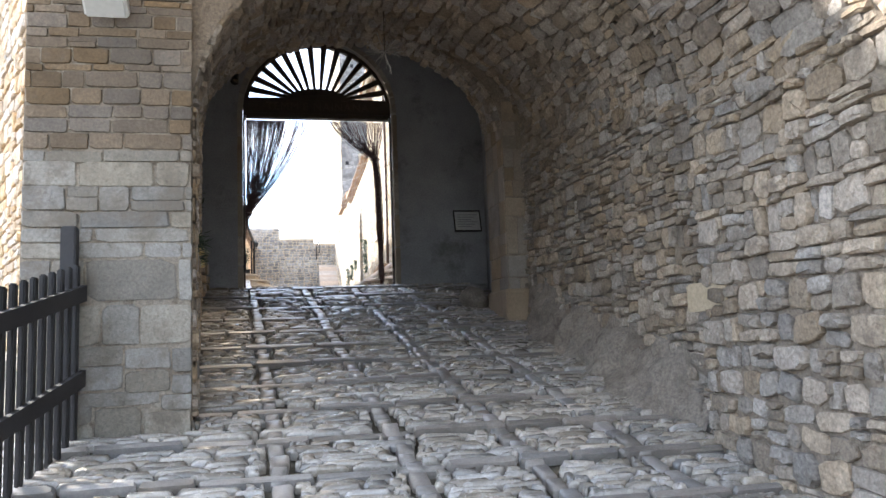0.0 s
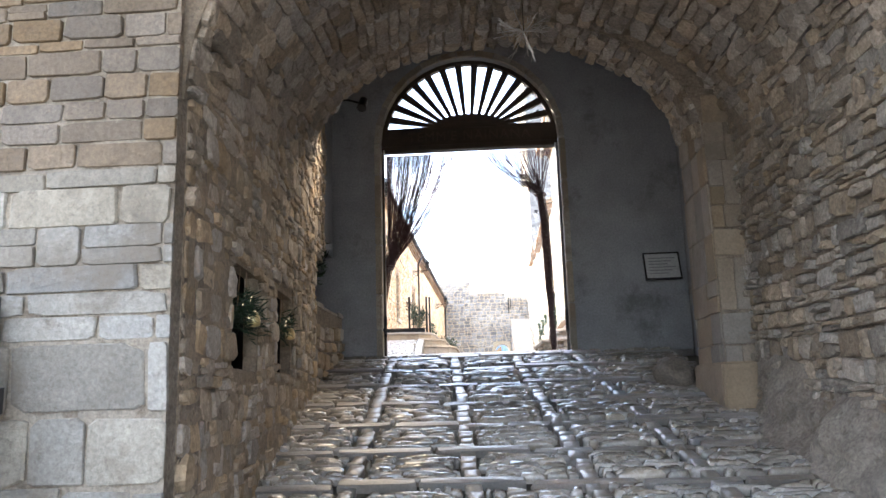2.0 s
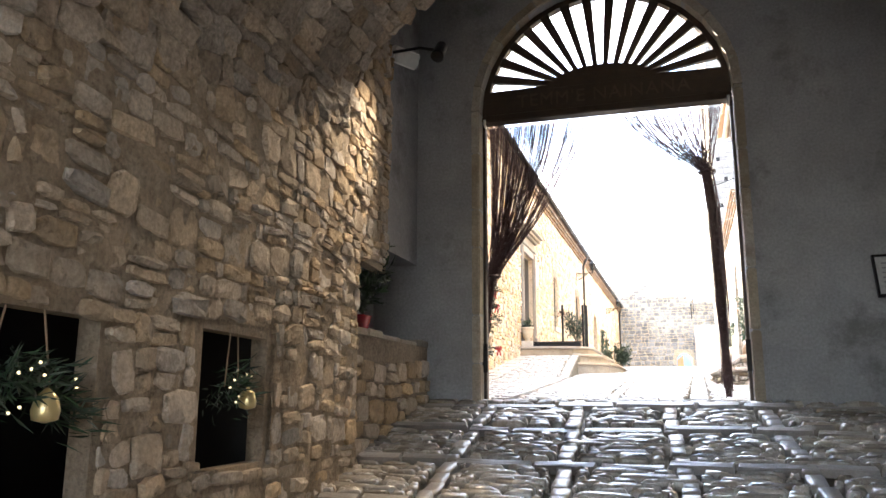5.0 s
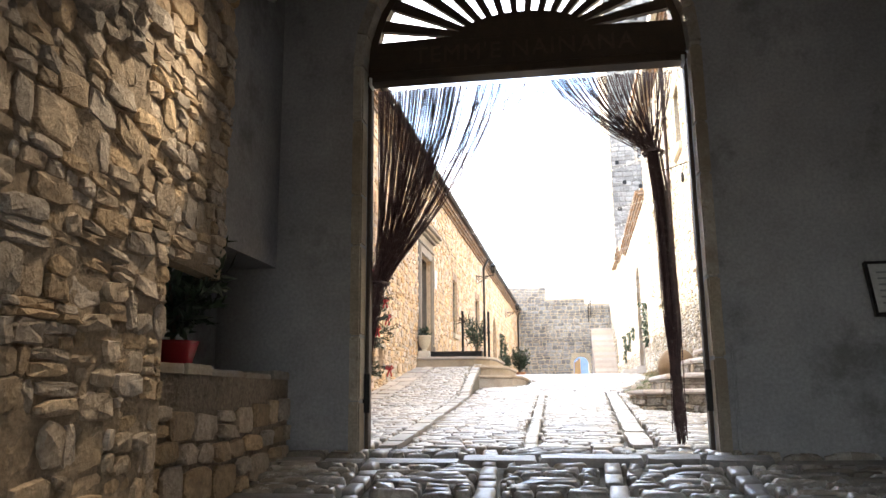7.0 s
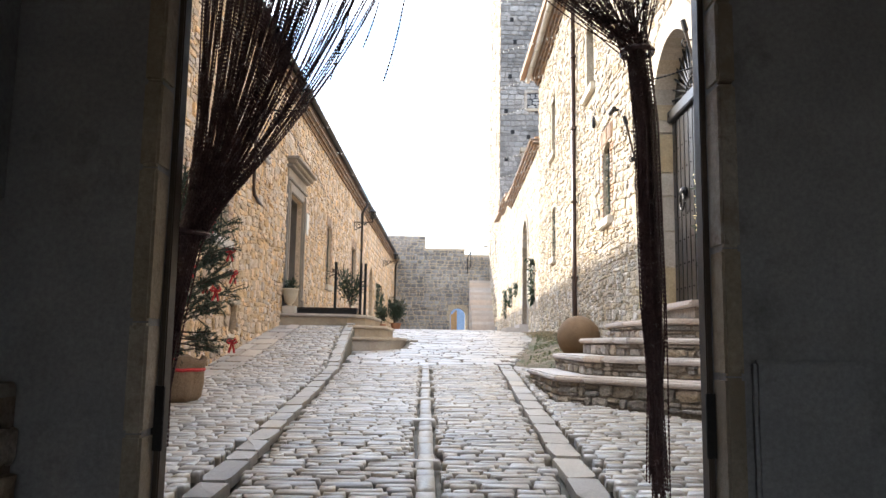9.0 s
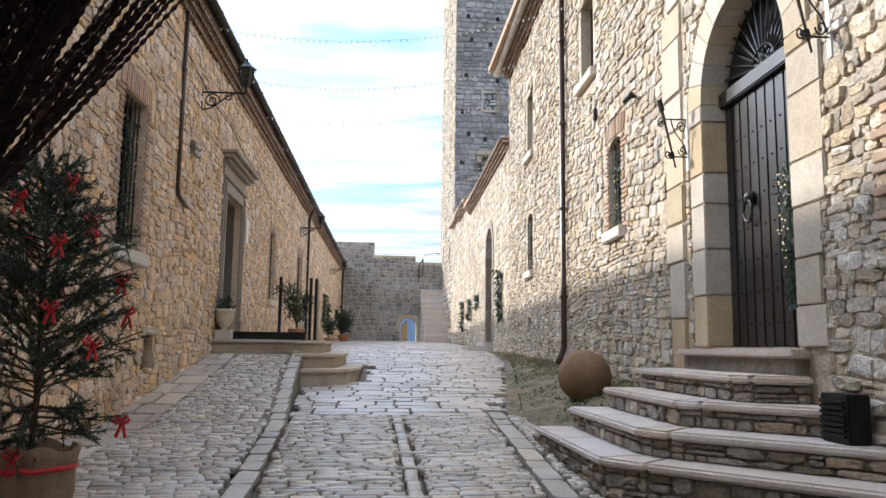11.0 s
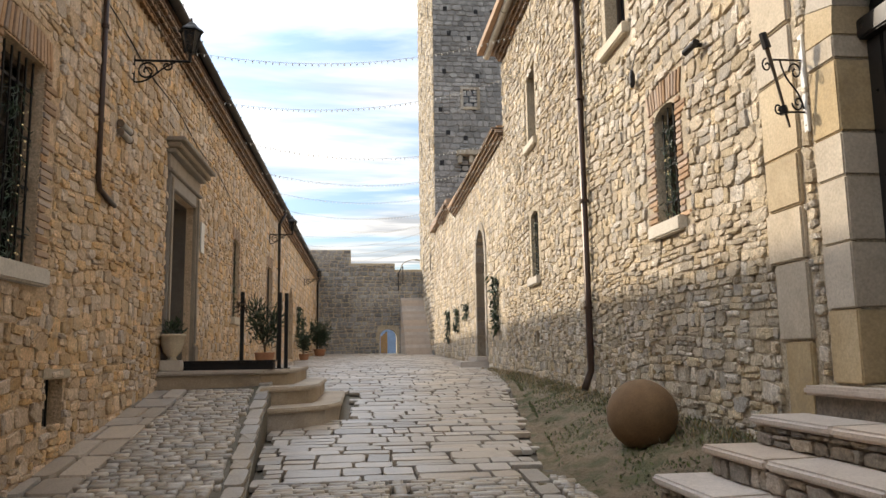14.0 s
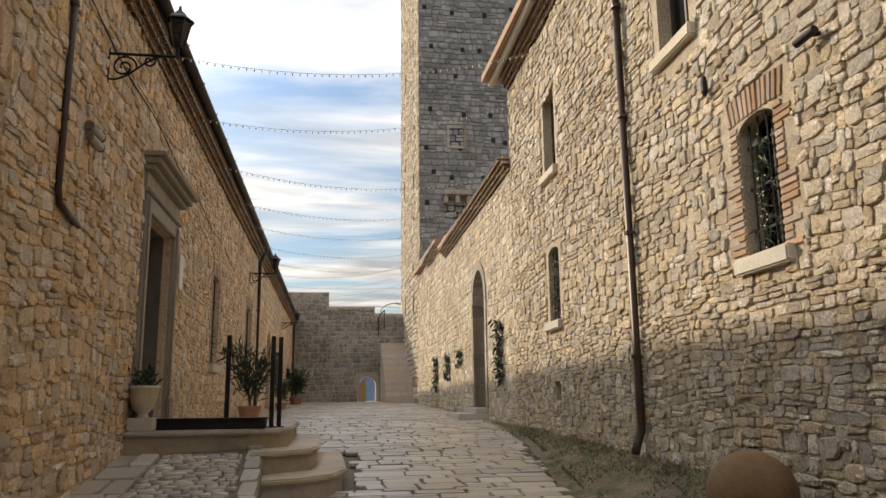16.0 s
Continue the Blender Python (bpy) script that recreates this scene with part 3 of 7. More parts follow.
V_END = 10.0
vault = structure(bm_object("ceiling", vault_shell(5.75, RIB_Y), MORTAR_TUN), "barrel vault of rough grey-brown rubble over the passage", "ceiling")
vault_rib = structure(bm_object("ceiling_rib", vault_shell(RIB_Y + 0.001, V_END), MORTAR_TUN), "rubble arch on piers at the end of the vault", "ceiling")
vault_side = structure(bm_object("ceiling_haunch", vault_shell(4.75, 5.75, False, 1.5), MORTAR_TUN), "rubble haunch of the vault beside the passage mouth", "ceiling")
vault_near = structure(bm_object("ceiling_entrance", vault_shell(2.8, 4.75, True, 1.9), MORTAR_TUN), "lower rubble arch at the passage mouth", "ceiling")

# straight sides under the vault
LT = Line((left_x(5.82), 5.82), (left_x(11.25), 11.25), 1)
NICHES = [(LT.u_of_y(6.80), LT.u_of_y(7.50), 2.03, 2.66), (LT.u_of_y(8.23), LT.u_of_y(8.92), 2.05, 2.69)]
RECESS = [(LT.u_of_y(10.5), LT.len + 0.001, 0.3, 3.42)]
wall_left = structure(bm_object("wall_left", wall_mesh(LT, 0.3, 4.75, 0.09, NICHES + RECESS), MORTAR_WARMT), "rough brown rubble wall with two small niches", "wall")
# box added behind the niches, its near-black colour standing for their shade
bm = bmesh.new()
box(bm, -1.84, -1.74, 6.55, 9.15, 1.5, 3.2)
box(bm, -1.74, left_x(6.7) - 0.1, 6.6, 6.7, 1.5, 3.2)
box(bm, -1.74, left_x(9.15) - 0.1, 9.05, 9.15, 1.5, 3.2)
structure(bm_object("wall_niche_shade", bm, SHADE_BLACK), "added near-black box that shades the wall openings", "wall")
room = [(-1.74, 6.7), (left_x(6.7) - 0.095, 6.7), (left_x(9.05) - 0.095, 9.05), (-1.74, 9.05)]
structure(bm_object("floor_niche_shade", prism(room, 1.5, 1.6), SHADE_BLACK), "near-black floor of the added shade box", "floor")
structure(bm_object("ceiling_niche_shade", prism(room, 3.1, 3.2), SHADE_BLACK), "near-black ceiling of the added shade box", "ceiling")
# unseen slab, added to block sky light before the passage mouth
structure(bm_object("ceiling_unseen_blocker", boxbm(-2.4, 4.2, 0.2, 4.28, 5.2, 5.4), PLASTER), "unseen slab added to hold sky light off the pier", "ceiling")

LU = Line((left_x(10.02), 10.02), (left_x(11.25), 11.25), 1)
wall_left_upper = structure(bm_object("wall_left_upper", wall_mesh(LU, 4.752, 7.2, 0.4, []), MORTAR_TUN), "rubble wall rising into the gate hall", "wall")
RT = Line((RIGHT_X, 4.75), (RIGHT_X, 9.4), -1)
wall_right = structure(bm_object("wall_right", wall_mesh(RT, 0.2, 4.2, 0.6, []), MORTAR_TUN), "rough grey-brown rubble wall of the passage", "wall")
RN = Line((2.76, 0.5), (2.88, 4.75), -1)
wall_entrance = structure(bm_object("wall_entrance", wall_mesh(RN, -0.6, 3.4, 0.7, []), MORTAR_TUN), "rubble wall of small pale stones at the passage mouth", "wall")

# left pier
pier = structure(bm_object("wall_pier", prism([(-1.78, 5.7), (-0.655, 5.7), (-0.655, 6.1), (-1.3, 6.6), (-1.78, 6.6)], 0.3, 5.3), MORTAR_TUN), "pier of large pale dressed blocks beside the passage", "wall")
PF = Line((-1.78, 5.7), (-0.64, 5.7), 1)

# right pier at the end of the vault
rpier = structure(bm_object("wall_pier_inner", prism([(RIB_X, RIB_Y), (3.35, RIB_Y), (3.35, V_END), (RIB_X, V_END)], 1.2, 4.34), MORTAR_TUN), "projecting stone pier at the vault's end", "wall")
RPF = Line((RIB_X, RIB_Y), (3.12, RIB_Y), 1)
RPL = Line((RIB_X, RIB_Y), (RIB_X, V_END), -1)
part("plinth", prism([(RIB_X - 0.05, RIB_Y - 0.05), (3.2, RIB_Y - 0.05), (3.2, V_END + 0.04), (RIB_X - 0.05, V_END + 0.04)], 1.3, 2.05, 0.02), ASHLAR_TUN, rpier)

# masonry over the vault, closing the passage towards the gate hall
VE = Line((-2.3, V_END), (3.9, V_END), 1)
bm = bmesh.new()
an = np.linspace(0, math.pi, 29)
for i in range(28):
    p, q = vault_point(V_END, an[i], 0.45), vault_point(V_END, an[i + 1], 0.45)
    for (y, flip) in ((V_END, 1), (V_END - 0.4, -1)):
        f = [bm.verts.new((p.x, y, p.z)), bm.verts.new((q.x, y, q.z)), bm.verts.new((q.x, y, 7.2)), bm.verts.new((p.x, y, 7.2))]
        bm.faces.new(f[::flip])
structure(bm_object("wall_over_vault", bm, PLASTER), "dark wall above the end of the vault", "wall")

# gate hall
GW = Line((-2.6, GATE_Y), (3.6, GATE_Y), 1)
g0, g1 = GW.u_of_x(CX - HALF), GW.u_of_x(CX + HALF)
GATE_OPEN = [(g0, g1, 1.5, 6.5, 1.22)]
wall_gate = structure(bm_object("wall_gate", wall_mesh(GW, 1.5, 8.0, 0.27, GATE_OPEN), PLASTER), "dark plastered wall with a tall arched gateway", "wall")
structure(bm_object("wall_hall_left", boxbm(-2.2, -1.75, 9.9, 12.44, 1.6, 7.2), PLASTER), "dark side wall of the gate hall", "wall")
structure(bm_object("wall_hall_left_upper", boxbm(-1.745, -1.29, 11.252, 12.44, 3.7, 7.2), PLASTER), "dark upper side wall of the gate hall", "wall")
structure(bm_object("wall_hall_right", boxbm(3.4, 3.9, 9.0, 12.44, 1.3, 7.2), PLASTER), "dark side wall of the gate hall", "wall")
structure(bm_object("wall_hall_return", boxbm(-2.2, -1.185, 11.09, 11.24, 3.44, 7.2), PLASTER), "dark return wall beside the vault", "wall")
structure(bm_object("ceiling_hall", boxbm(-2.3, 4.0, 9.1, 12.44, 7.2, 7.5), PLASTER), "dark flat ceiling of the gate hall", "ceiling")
structure(bm_object("roof_gatehouse", boxbm(-2.6, 4.2, 4.3, 12.72, 8.0, 8.2), TILE), "roof slab of the gatehouse", "roof")
structure(bm_object("wall_gatehouse_left", boxbm(-2.6, -2.25, 9.9, 12.44, 0.6, 8.0), MORTAR_WARM), "outer wall of the gatehouse", "wall")
structure(bm_object("wall_gatehouse_right", boxbm(3.95, 4.3, 4.3, 12.44, -0.4, 8.0), MORTAR_WARM), "outer wall of the gatehouse", "wall")
structure(bm_object("wall_gatehouse_front", boxbm(-2.25, 4.3, 4.3, 4.7, 5.1, 8.0), MORTAR_WARM), "outer wall over the passage mouth", "wall")
# stone ledge in the hall
LEDGE = structure(bm_object("wall_ledge", boxbm(-1.75, -1.17, 10.47, 12.44, 1.5, 2.86), MORTAR_TUN), "low stone ledge in the gate hall", "wall")

# sunlit wall beside the pier, out of doors
OUT = Line((-4.6, 12.3), (-2.45, 7.9), 1)
wall_out = structure(bm_object("wall_outside", wall_mesh(OUT, 0.0, 6.5, 0.4, []), MORTAR_WARM), "warm stone outer wall beyond the pier", "wall")

# ======== courtyard: long low range ========
L_TOP = 8.15
yl = LW.u_of_y
L_OPEN = [(yl(15.75), yl(16.7), 4.6, 6.25), (yl(19.52), yl(20.3), 4.55, 6.27), (yl(20.64), yl(21.05), 3.22, 3.63),
          (yl(24.55), yl(26.0), 3.66, 6.15), (yl(29.75), yl(30.5), 4.62, 6.25), (yl(35.3), yl(36.4), 4.3, 6.35),
          (yl(41.5), yl(43.2), 3.7, 6.3, 0.8), (yl(47.5), yl(48.6), 3.8, 5.9, 0.5), (yl(14.9), yl(15.35), 2.75, 3.55)]
wall_long = structure(bm_object("wall_low_range", wall_mesh(LW, 2.0, L_TOP, 0.6, L_OPEN), MORTAR_WARM), "long warm rubble wall of the low range", "wall")
structure(bm_object("wall_low_range_back", boxbm(-8.4, -8.0, 13, 58, 2, L_TOP), MORTAR_WARM), "back wall of the low range", "wall")
structure(bm_object("wall_low_range_end", boxbm(-8.0, -2.7, 12.6, 13.0, 1.5, L_TOP), MORTAR_WARM), "end wall of the low range", "wall")
bm = bmesh.new()
for a in ((-2.32, L_TOP + 0.2, -5.4, 9.9), (-8.6, L_TOP + 0.2, -5.4, 9.9)):
    q = [Vector((a[0], 13, a[1])), Vector((a[0] + (0.4 if a[0] > -5 else 0), 58, a[1])), Vector((a[2], 58, a[3])), Vector((a[2], 13, a[3]))]
    lo = [bm.verts.new(p) for p in q]
    hi = [bm.verts.new(p + Vector((0, 0, 0.12))) for p in q]
    bm.faces.new(lo); bm.faces.new(hi[::-1])
    for i in range(4):
        bm.faces.new((lo[i], lo[(i + 1) % 4], hi[(i + 1) % 4], hi[i]))
structure(bm_object("roof_low_range", bm, TILE), "tiled roof of the low range", "roof")

# ======== courtyard: tall range ========
yr = RW.u_of_y
R_TOP = 10.55
R_OPEN = [(yr(16.665), yr(18.24), 3.57, 6.65, 0.79), (yr(20.88), yr(21.46), 5.12, 6.36, 0.12), (yr(22.2), yr(22.95), 7.72, 9.0),
          (yr(27.25), yr(27.95), 7.8, 9.2), (yr(27.3), yr(27.93), 5.2, 6.45, 0.1), (yr(27.45), yr(27.75), 3.9, 4.2),
          (yr(33.85), yr(35.5), 3.72, 7.25, 0.82), (yr(14.2), yr(15.5), 2.2, 5.7, 0.65)]
TALL_END = yr(30.6)
wall_tall = structure(bm_object("wall_tall_range", wall_mesh(RW, 2.0, R_TOP, 0.6, [o for o in R_OPEN if o[1] < TALL_END], 0, TALL_END), MORTAR_COURT), "tall cream rubble wall with barred windows", "wall")
LOW_END, LOW_TOP = yr(41.0), 8.75
wall_mid = structure(bm_object("wall_middle_range", wall_mesh(RW, 2.0, LOW_TOP, 0.6, [o for o in R_OPEN if o[0] > TALL_END], TALL_END, LOW_END), MORTAR_COURT), "lower cream rubble wall with an arched doorway", "wall")
wall_end = structure(bm_object("wall_end_range", wall_mesh(RW, 2.0, 9.6, 0.6, [], LOW_END, yr(50.5)), MORTAR_COURT), "cream rubble wall next to the tower", "wall")
structure(bm_object("wall_tall_back", boxbm(9.5, 10, 13, 50, 2, R_TOP), MORTAR_COURT), "back wall of the tall range", "wall")
structure(bm_object("wall_tall_front", boxbm(3.75, 9.5, 13.0, 13.4, 2, R_TOP), MORTAR_COURT), "end wall of the tall range", "wall")
structure(bm_object("wall_tall_gable", boxbm(4.12, 9.5, 30.2, 30.6, 2, R_TOP), MORTAR_COURT), "end wall above the lower range", "wall")
structure(bm_object("roof_tall_range", boxbm(2.95, 10.2, 13.0, 30.9, R_TOP + 0.3, R_TOP + 0.45), TILE), "tiled roof of the tall range", "roof")
structure(bm_object("roof_middle_range", boxbm(3.4, 10, 30.95, 41.0, LOW_TOP + 0.3, LOW_TOP + 0.42), TILE), "tiled roof of the lower range", "roof")
structure(bm_object("roof_end_range", boxbm(3.6, 10, 43.0, 49.9, 9.62, 9.9), TILE), "roof slab next to the tower", "roof")

# tower and far wall
TOWER = (3.95, 12.5, 50.5, 59.5, 2.0, 34.0)
tower = structure(bm_object("wall_tower", boxbm(*TOWER), STONE_GREY_SHADE), "tall square stone keep tower", "tower")
FARY = 58.0
FAR = Line((-3.2, FARY), (4.2, FARY), 1)
fx = FAR.u_of_x
far_bm = wall_mesh(FAR, 2.5, 8.75, 1.0, [(fx(1.43), fx(2.40), 3.0, 5.3, 0.48)])
FAR.quad(far_bm, 0, fx(-0.26), 8.75, 9.92, -1.0, 0)
FAR.quad(far_bm, fx(-0.26), fx(2.3), 8.75, 9.12, -1.0, 0)
wall_far = structure(bm_object("wall_far", far_bm, MORTAR_COURT), "stepped weathered stone wall closing the court", "wall")

# ======== gateway ========
FRAME_LIME = ASHLAR
gate_trim = structure(new("trim_gate_surround"), "pale worn stone blocks framing the gateway", "trim")
for side in (-1, 1):
    xo, xi = CX + side * (HALF + 0.07), CX + side * (HALF - 0.012)
    z = 2.25
    rr = np.random.default_rng(3 + side)
    while z < 5.25:
        h = min(rr.uniform(0.35, 0.75), 5.28 - z)
        part("block", boxbm(min(xo, xi), max(xo, xi), GATE_Y - 0.035, GATE_Y + 0.12, z + 0.004, z + h - 0.004, bevel=0.012), FRAME_LIME, gate_trim)
        z += h
for i in range(15):
    a0, a1 = math.pi * i / 15 + 0.004, math.pi * (i + 1) / 15 - 0.004
    bm = bmesh.new()
    ri, ro = HALF - 0.012, HALF + 0.07
    loop = [(ri, a0), (ri, a1), (ro, a1), (ro, a0)]
    fr = [bm.verts.new((CX - r * math.cos(a), GATE_Y - 0.035, 5.28 + r * math.sin(a))) for r, a in loop]
    bk = [bm.verts.new((CX - r * math.cos(a), GATE_Y + 0.12, 5.28 + r * math.sin(a))) for r, a in loop]
    bm.faces.new(fr); bm.faces.new(bk[::-1])
    for k in range(4):
        bm.faces.new((fr[k], bk[k], bk[(k + 1) % 4], fr[(k + 1) % 4]))
    part("voussoir", bm, FRAME_LIME, gate_trim)

gate = thing("gate_transom", "dark wooden sunburst fanlight above a carved lintel beam", "gate", (CX, GATE_Y + 0.14, 5.18))


def local(bm, at):
    bmesh.ops.translate(bm, vec=-Vector(at), verts=bm.verts)
    return bm


GA = (CX, GATE_Y + 0.14, 5.18)
part("lintel", local(boxbm(CX - HALF + 0.015, CX + HALF - 0.015, GATE_Y + 0.1, GATE_Y + 0.22, 5.254, 5.50, bevel=0.012), GA), DARKWOOD, gate, "dark lintel beam with cut lettering")
part("lower_rail", local(boxbm(CX - HALF + 0.015, CX + HALF - 0.015, GATE_Y + 0.085, GATE_Y + 0.235, 5.19, 5.25, bevel=0.008), GA), DARKWOOD, gate)
bm = bmesh.new()
hub = [(CX - 0.53 * math.cos(math.pi * i / 20), 5.502 + 0.2 * math.sin(math.pi * i / 20)) for i in range(21)]
f0 = [bm.verts.new((x, GATE_Y + 0.11, z)) for x, z in hub]
f1 = [bm.verts.new((x, GATE_Y + 0.19, z)) for x, z in hub]
bm.faces.new(f0); bm.faces.new(f1[::-1])
for k in range(21):
    bm.faces.new((f0[k], f1[k], f1[(k + 1) % 21], f0[(k + 1) % 21]))
part("hub", local(bm, GA), DARKWOOD, gate)
for i in range(16):
    a = math.pi * (i + 0.5) / 16
    c, s = math.cos(a), math.sin(a)
    inner = Vector((CX - 0.50 * c, 0, 5.50 + 0.18 * s))
    outer = Vector((CX - (HALF - 0.03) * c, 0, 5.37 + 1.09 * s))
    d = (outer - inner).normalized()
    nrm = Vector((-d.z, 0, d.x))
    bm = bmesh.new()
    loop = [inner - nrm * 0.022, inner + nrm * 0.022, outer + nrm * 0.05, outer - nrm * 0.05]
    fr = [bm.verts.new(p + Vector((0, GATE_Y + 0.12, 0))) for p in loop]
    bk = [bm.verts.new(p + Vector((0, GATE_Y + 0.17, 0))) for p in loop]
    bm.faces.new(fr); bm.faces.new(bk[::-1])
    for k in range(4):
        bm.faces.new((fr[k], bk[k], bk[(k + 1) % 4], fr[(k + 1) % 4]))
    part("ray", local(bm, GA), DARKWOOD, gate)
bm = bmesh.new()
rim = [[bm.verts.new((CX - r * math.cos(math.pi * i / 32), y, 5.30 + (r - 0.02) * math.sin(math.pi * i / 32))) for i in range(33)] for r, y in ((HALF - 0.014, GATE_Y + 0.11), (HALF - 0.075, GATE_Y + 0.11), (HALF - 0.075, GATE_Y + 0.2), (HALF - 0.014, GATE_Y + 0.2))]
for k in range(4):
    for i in range(32):
        bm.faces.new((rim[k][i], rim[(k + 1) % 4][i], rim[(k + 1) % 4][i + 1], rim[k][i + 1]))
part("rim", local(bm, GA), DARKWOOD, gate)
txt = bpy.data.curves.new("inscription", "FONT")
txt.body, txt.size, txt.align_x, txt.align_y, txt.extrude, txt.space_character = "TEMM'E NAINANA", 0.19, "CENTER", "CENTER", 0.003, 1.12
txt.materials.append(surface("carved_dark_wood", (0.06, 0.043, 0.03), (0.11, 0.08, 0.058), 0.7, 8, 60, 0.3))
ins = new("inscription", txt)
ins.parent = gate
ins.matrix_basis = pose(0.0, -0.044, 0.2, 90, 0, 0)
tagged(ins, "carved lettering in faded brown wood")
for side in (-1, 1):
    x = CX + side * (HALF - 0.028)
    part("frame_post", local(boxbm(x - 0.014, x + 0.014, GATE_Y + 0.11, GATE_Y + 0.2, gz(12.5) - 0.02, 5.19, bevel=0.006), GA), DARKWOOD, gate)
    bm = bmesh.new()
    tube(bm, [(x - side * 0.03, GATE_Y + 0.1, 5.13), (x - side * 0.03, GATE_Y + 0.02, 5.13), (x - side * 0.03, GATE_Y + 0.02, 5.19)], 0.012)
    part("hinge", local(bm, GA), WHITE, gate)
    bm = boxbm(x - 0.026, x + 0.026, GATE_Y + 0.095, GATE_Y + 0.109, 2.62, 2.9, bevel=0.003)
    part("lock_plate", local(bm, GA), IRON, gate)


# ---- bead curtains ----
BEAD = surface("dark_beads", (0.06, 0.036, 0.038), (0.15, 0.09, 0.088), 0.25, 20, 90, 0.1)


def bezier(p0, p1, p2, p3, n):
    out = []
    for i in range(n + 1):
        t = i / n
        out.append(p0 * (1 - t) ** 3 + p1 * 3 * t * (1 - t) ** 2 + p2 * 3 * t * t * (1 - t) + p3 * t ** 3)
    return out


def bead_strand(vs, fs, pts, r=0.0052, pitch=0.02):
    """A string of beads along a curve."""
    pts = [Vector(p) for p in pts]
    cum = [0.0]
    for a, b in zip(pts, pts[1:]):
        cum.append(cum[-1] + (b - a).length)
    n = max(4, int(cum[-1] / pitch * 2))
    rings = []
    j = 0
    for i in range(n + 1):
        s = cum[-1] * i / n
        while j < len(pts) - 2 and cum[j + 1] < s:
            j += 1
        f = (s - cum[j]) / max(1e-6, cum[j + 1] - cum[j])
        p = pts[j].lerp(pts[j + 1], min(1, f))
        d = (pts[j + 1] - pts[j]).normalized()
        a = d.cross(Vector((0, 1, 0)))
        if a.length < 0.01:
            a = Vector((1, 0, 0))
        a.normalize()
        b = d.cross(a)
        rr = r if i % 2 else r * 0.35
        base = len(vs)
        for k in range(4):
            vs.append(p + a * (rr * math.cos(1.5708 * k)) + b * (rr * math.sin(1.5708 * k)))
        if rings:
            q = rings[-1]
            for k in range(4):
                fs.append((q + k, q + (k + 1) % 4, base + (k + 1) % 4, base + k))
        rings.append(base)


def curtain(name, label, at, xs, gather, tail, loose):
    ob = thing(name, label, "curtain", at)
    r = np.random.default_rng(int(abs(at[0]) * 100))
    top = 5.19
    y0 = GATE_Y + 0.29
    groups = {"strand": [], "rope_tail": [], "loose_strand": []}
    for x in xs:
        g = Vector(gather) + Vector((r.normal(0, 0.025), r.normal(0, 0.03), r.normal(0, 0.05)))
        p0 = Vector((x, y0 + r.normal(0, 0.015), top))
        d = g - p0
        c1 = p0 + Vector((d.x * 0.18, 0, d.z * 0.42 + r.normal(0, 0.03)))
        c2 = p0 + Vector((d.x * 0.70, 0, d.z * 0.82 + r.normal(0, 0.03)))
        groups["strand"].append(bezier(p0, c1, c2, g, 14))
    for k in range(90):
        o = Vector((r.normal(0, 0.023), r.normal(0, 0.023), r.normal(0, 0.06)))
        end = Vector(tail[-1]) + Vector((r.normal(0, 0.02), r.normal(0, 0.02), r.uniform(0.0, 0.16)))
        pts = [Vector(gather) + o] + [Vector(q) + o * 1.1 for q in tail[:-1]] + [end]
        groups["rope_tail"].append(pts)
    for x, length in loose:
        groups["loose_strand"].append(bezier(Vector((x, y0, top)), Vector((x - 0.02, y0, top - length * 0.3)), Vector((x - 0.06, y0, top - length * 0.7)), Vector((x - 0.14, y0, top - length)), 10))
    for nm, curves in groups.items():
        if not curves:
            continue
        sets = [curves] if nm == "rope_tail" else [[c] for c in curves]
        for some in sets:
            vs, fs = [], []
            for c in some:
                bead_strand(vs, fs, [p - Vector(at) for p in c])
            me = bpy.data.meshes.new(nm)
            me.from_pydata([tuple(v) for v in vs], [], fs)
            me.materials.append(BEAD)
            o = new(nm, me)
            o.parent = ob
    bm = bmesh.new()
    tube(bm, [Vector(gather) - Vector(at) + Vector((0.075 * math.cos(k * 0.524), 0.085 * math.sin(k * 0.524), -0.02)) for k in range(12)], 0.014, 6, True)
    part("tie_band", bm, BEAD, ob)
    return ob


rr = np.random.default_rng(11)
curtain("bead_curtain", "dark brown bead curtain gathered and tied back to the jamb", (CX - HALF + 0.3, GATE_Y + 0.29, 5.1), list(np.linspace(-0.58, 0.06, 130)) + list(rr.uniform(0.05, 0.44, 30)), (-0.57, GATE_Y + 0.31, 3.62),
        [(-0.62, GATE_Y + 0.33, 3.4), (-0.7, GATE_Y + 0.36, 2.6)], [(x, rr.uniform(0.15, 0.9)) for x in np.linspace(0.05, 0.62, 12)])
curtain("bead_curtain", "dark brown bead curtain knotted into a hanging rope", (CX + HALF - 0.3, GATE_Y + 0.29, 5.1), list(np.linspace(0.80, 1.74, 95)), (1.57, GATE_Y + 0.31, 4.56),
        [(1.605, GATE_Y + 0.31, 4.2), (1.625, GATE_Y + 0.31, 3.3), (1.635, GATE_Y + 0.31, 2.38)], [(x, rr.uniform(0.08, 0.3)) for x in np.linspace(0.62, 0.8, 4)])
chain = thing("tieback_chain", "thin sagging metal chain holding the curtain", "chain", (1.2, GATE_Y + 0.31, 4.5))
vs, fs = [], []
bead_strand(vs, fs, [p - Vector((1.2, GATE_Y + 0.31, 4.5)) for p in bezier(Vector((1.58, GATE_Y + 0.31, 4.42)), Vector((1.62, GATE_Y + 0.31, 4.38)), Vector((1.7, GATE_Y + 0.31, 4.42)), Vector((CX + HALF, GATE_Y + 0.31, 4.47)), 8)], 0.006)
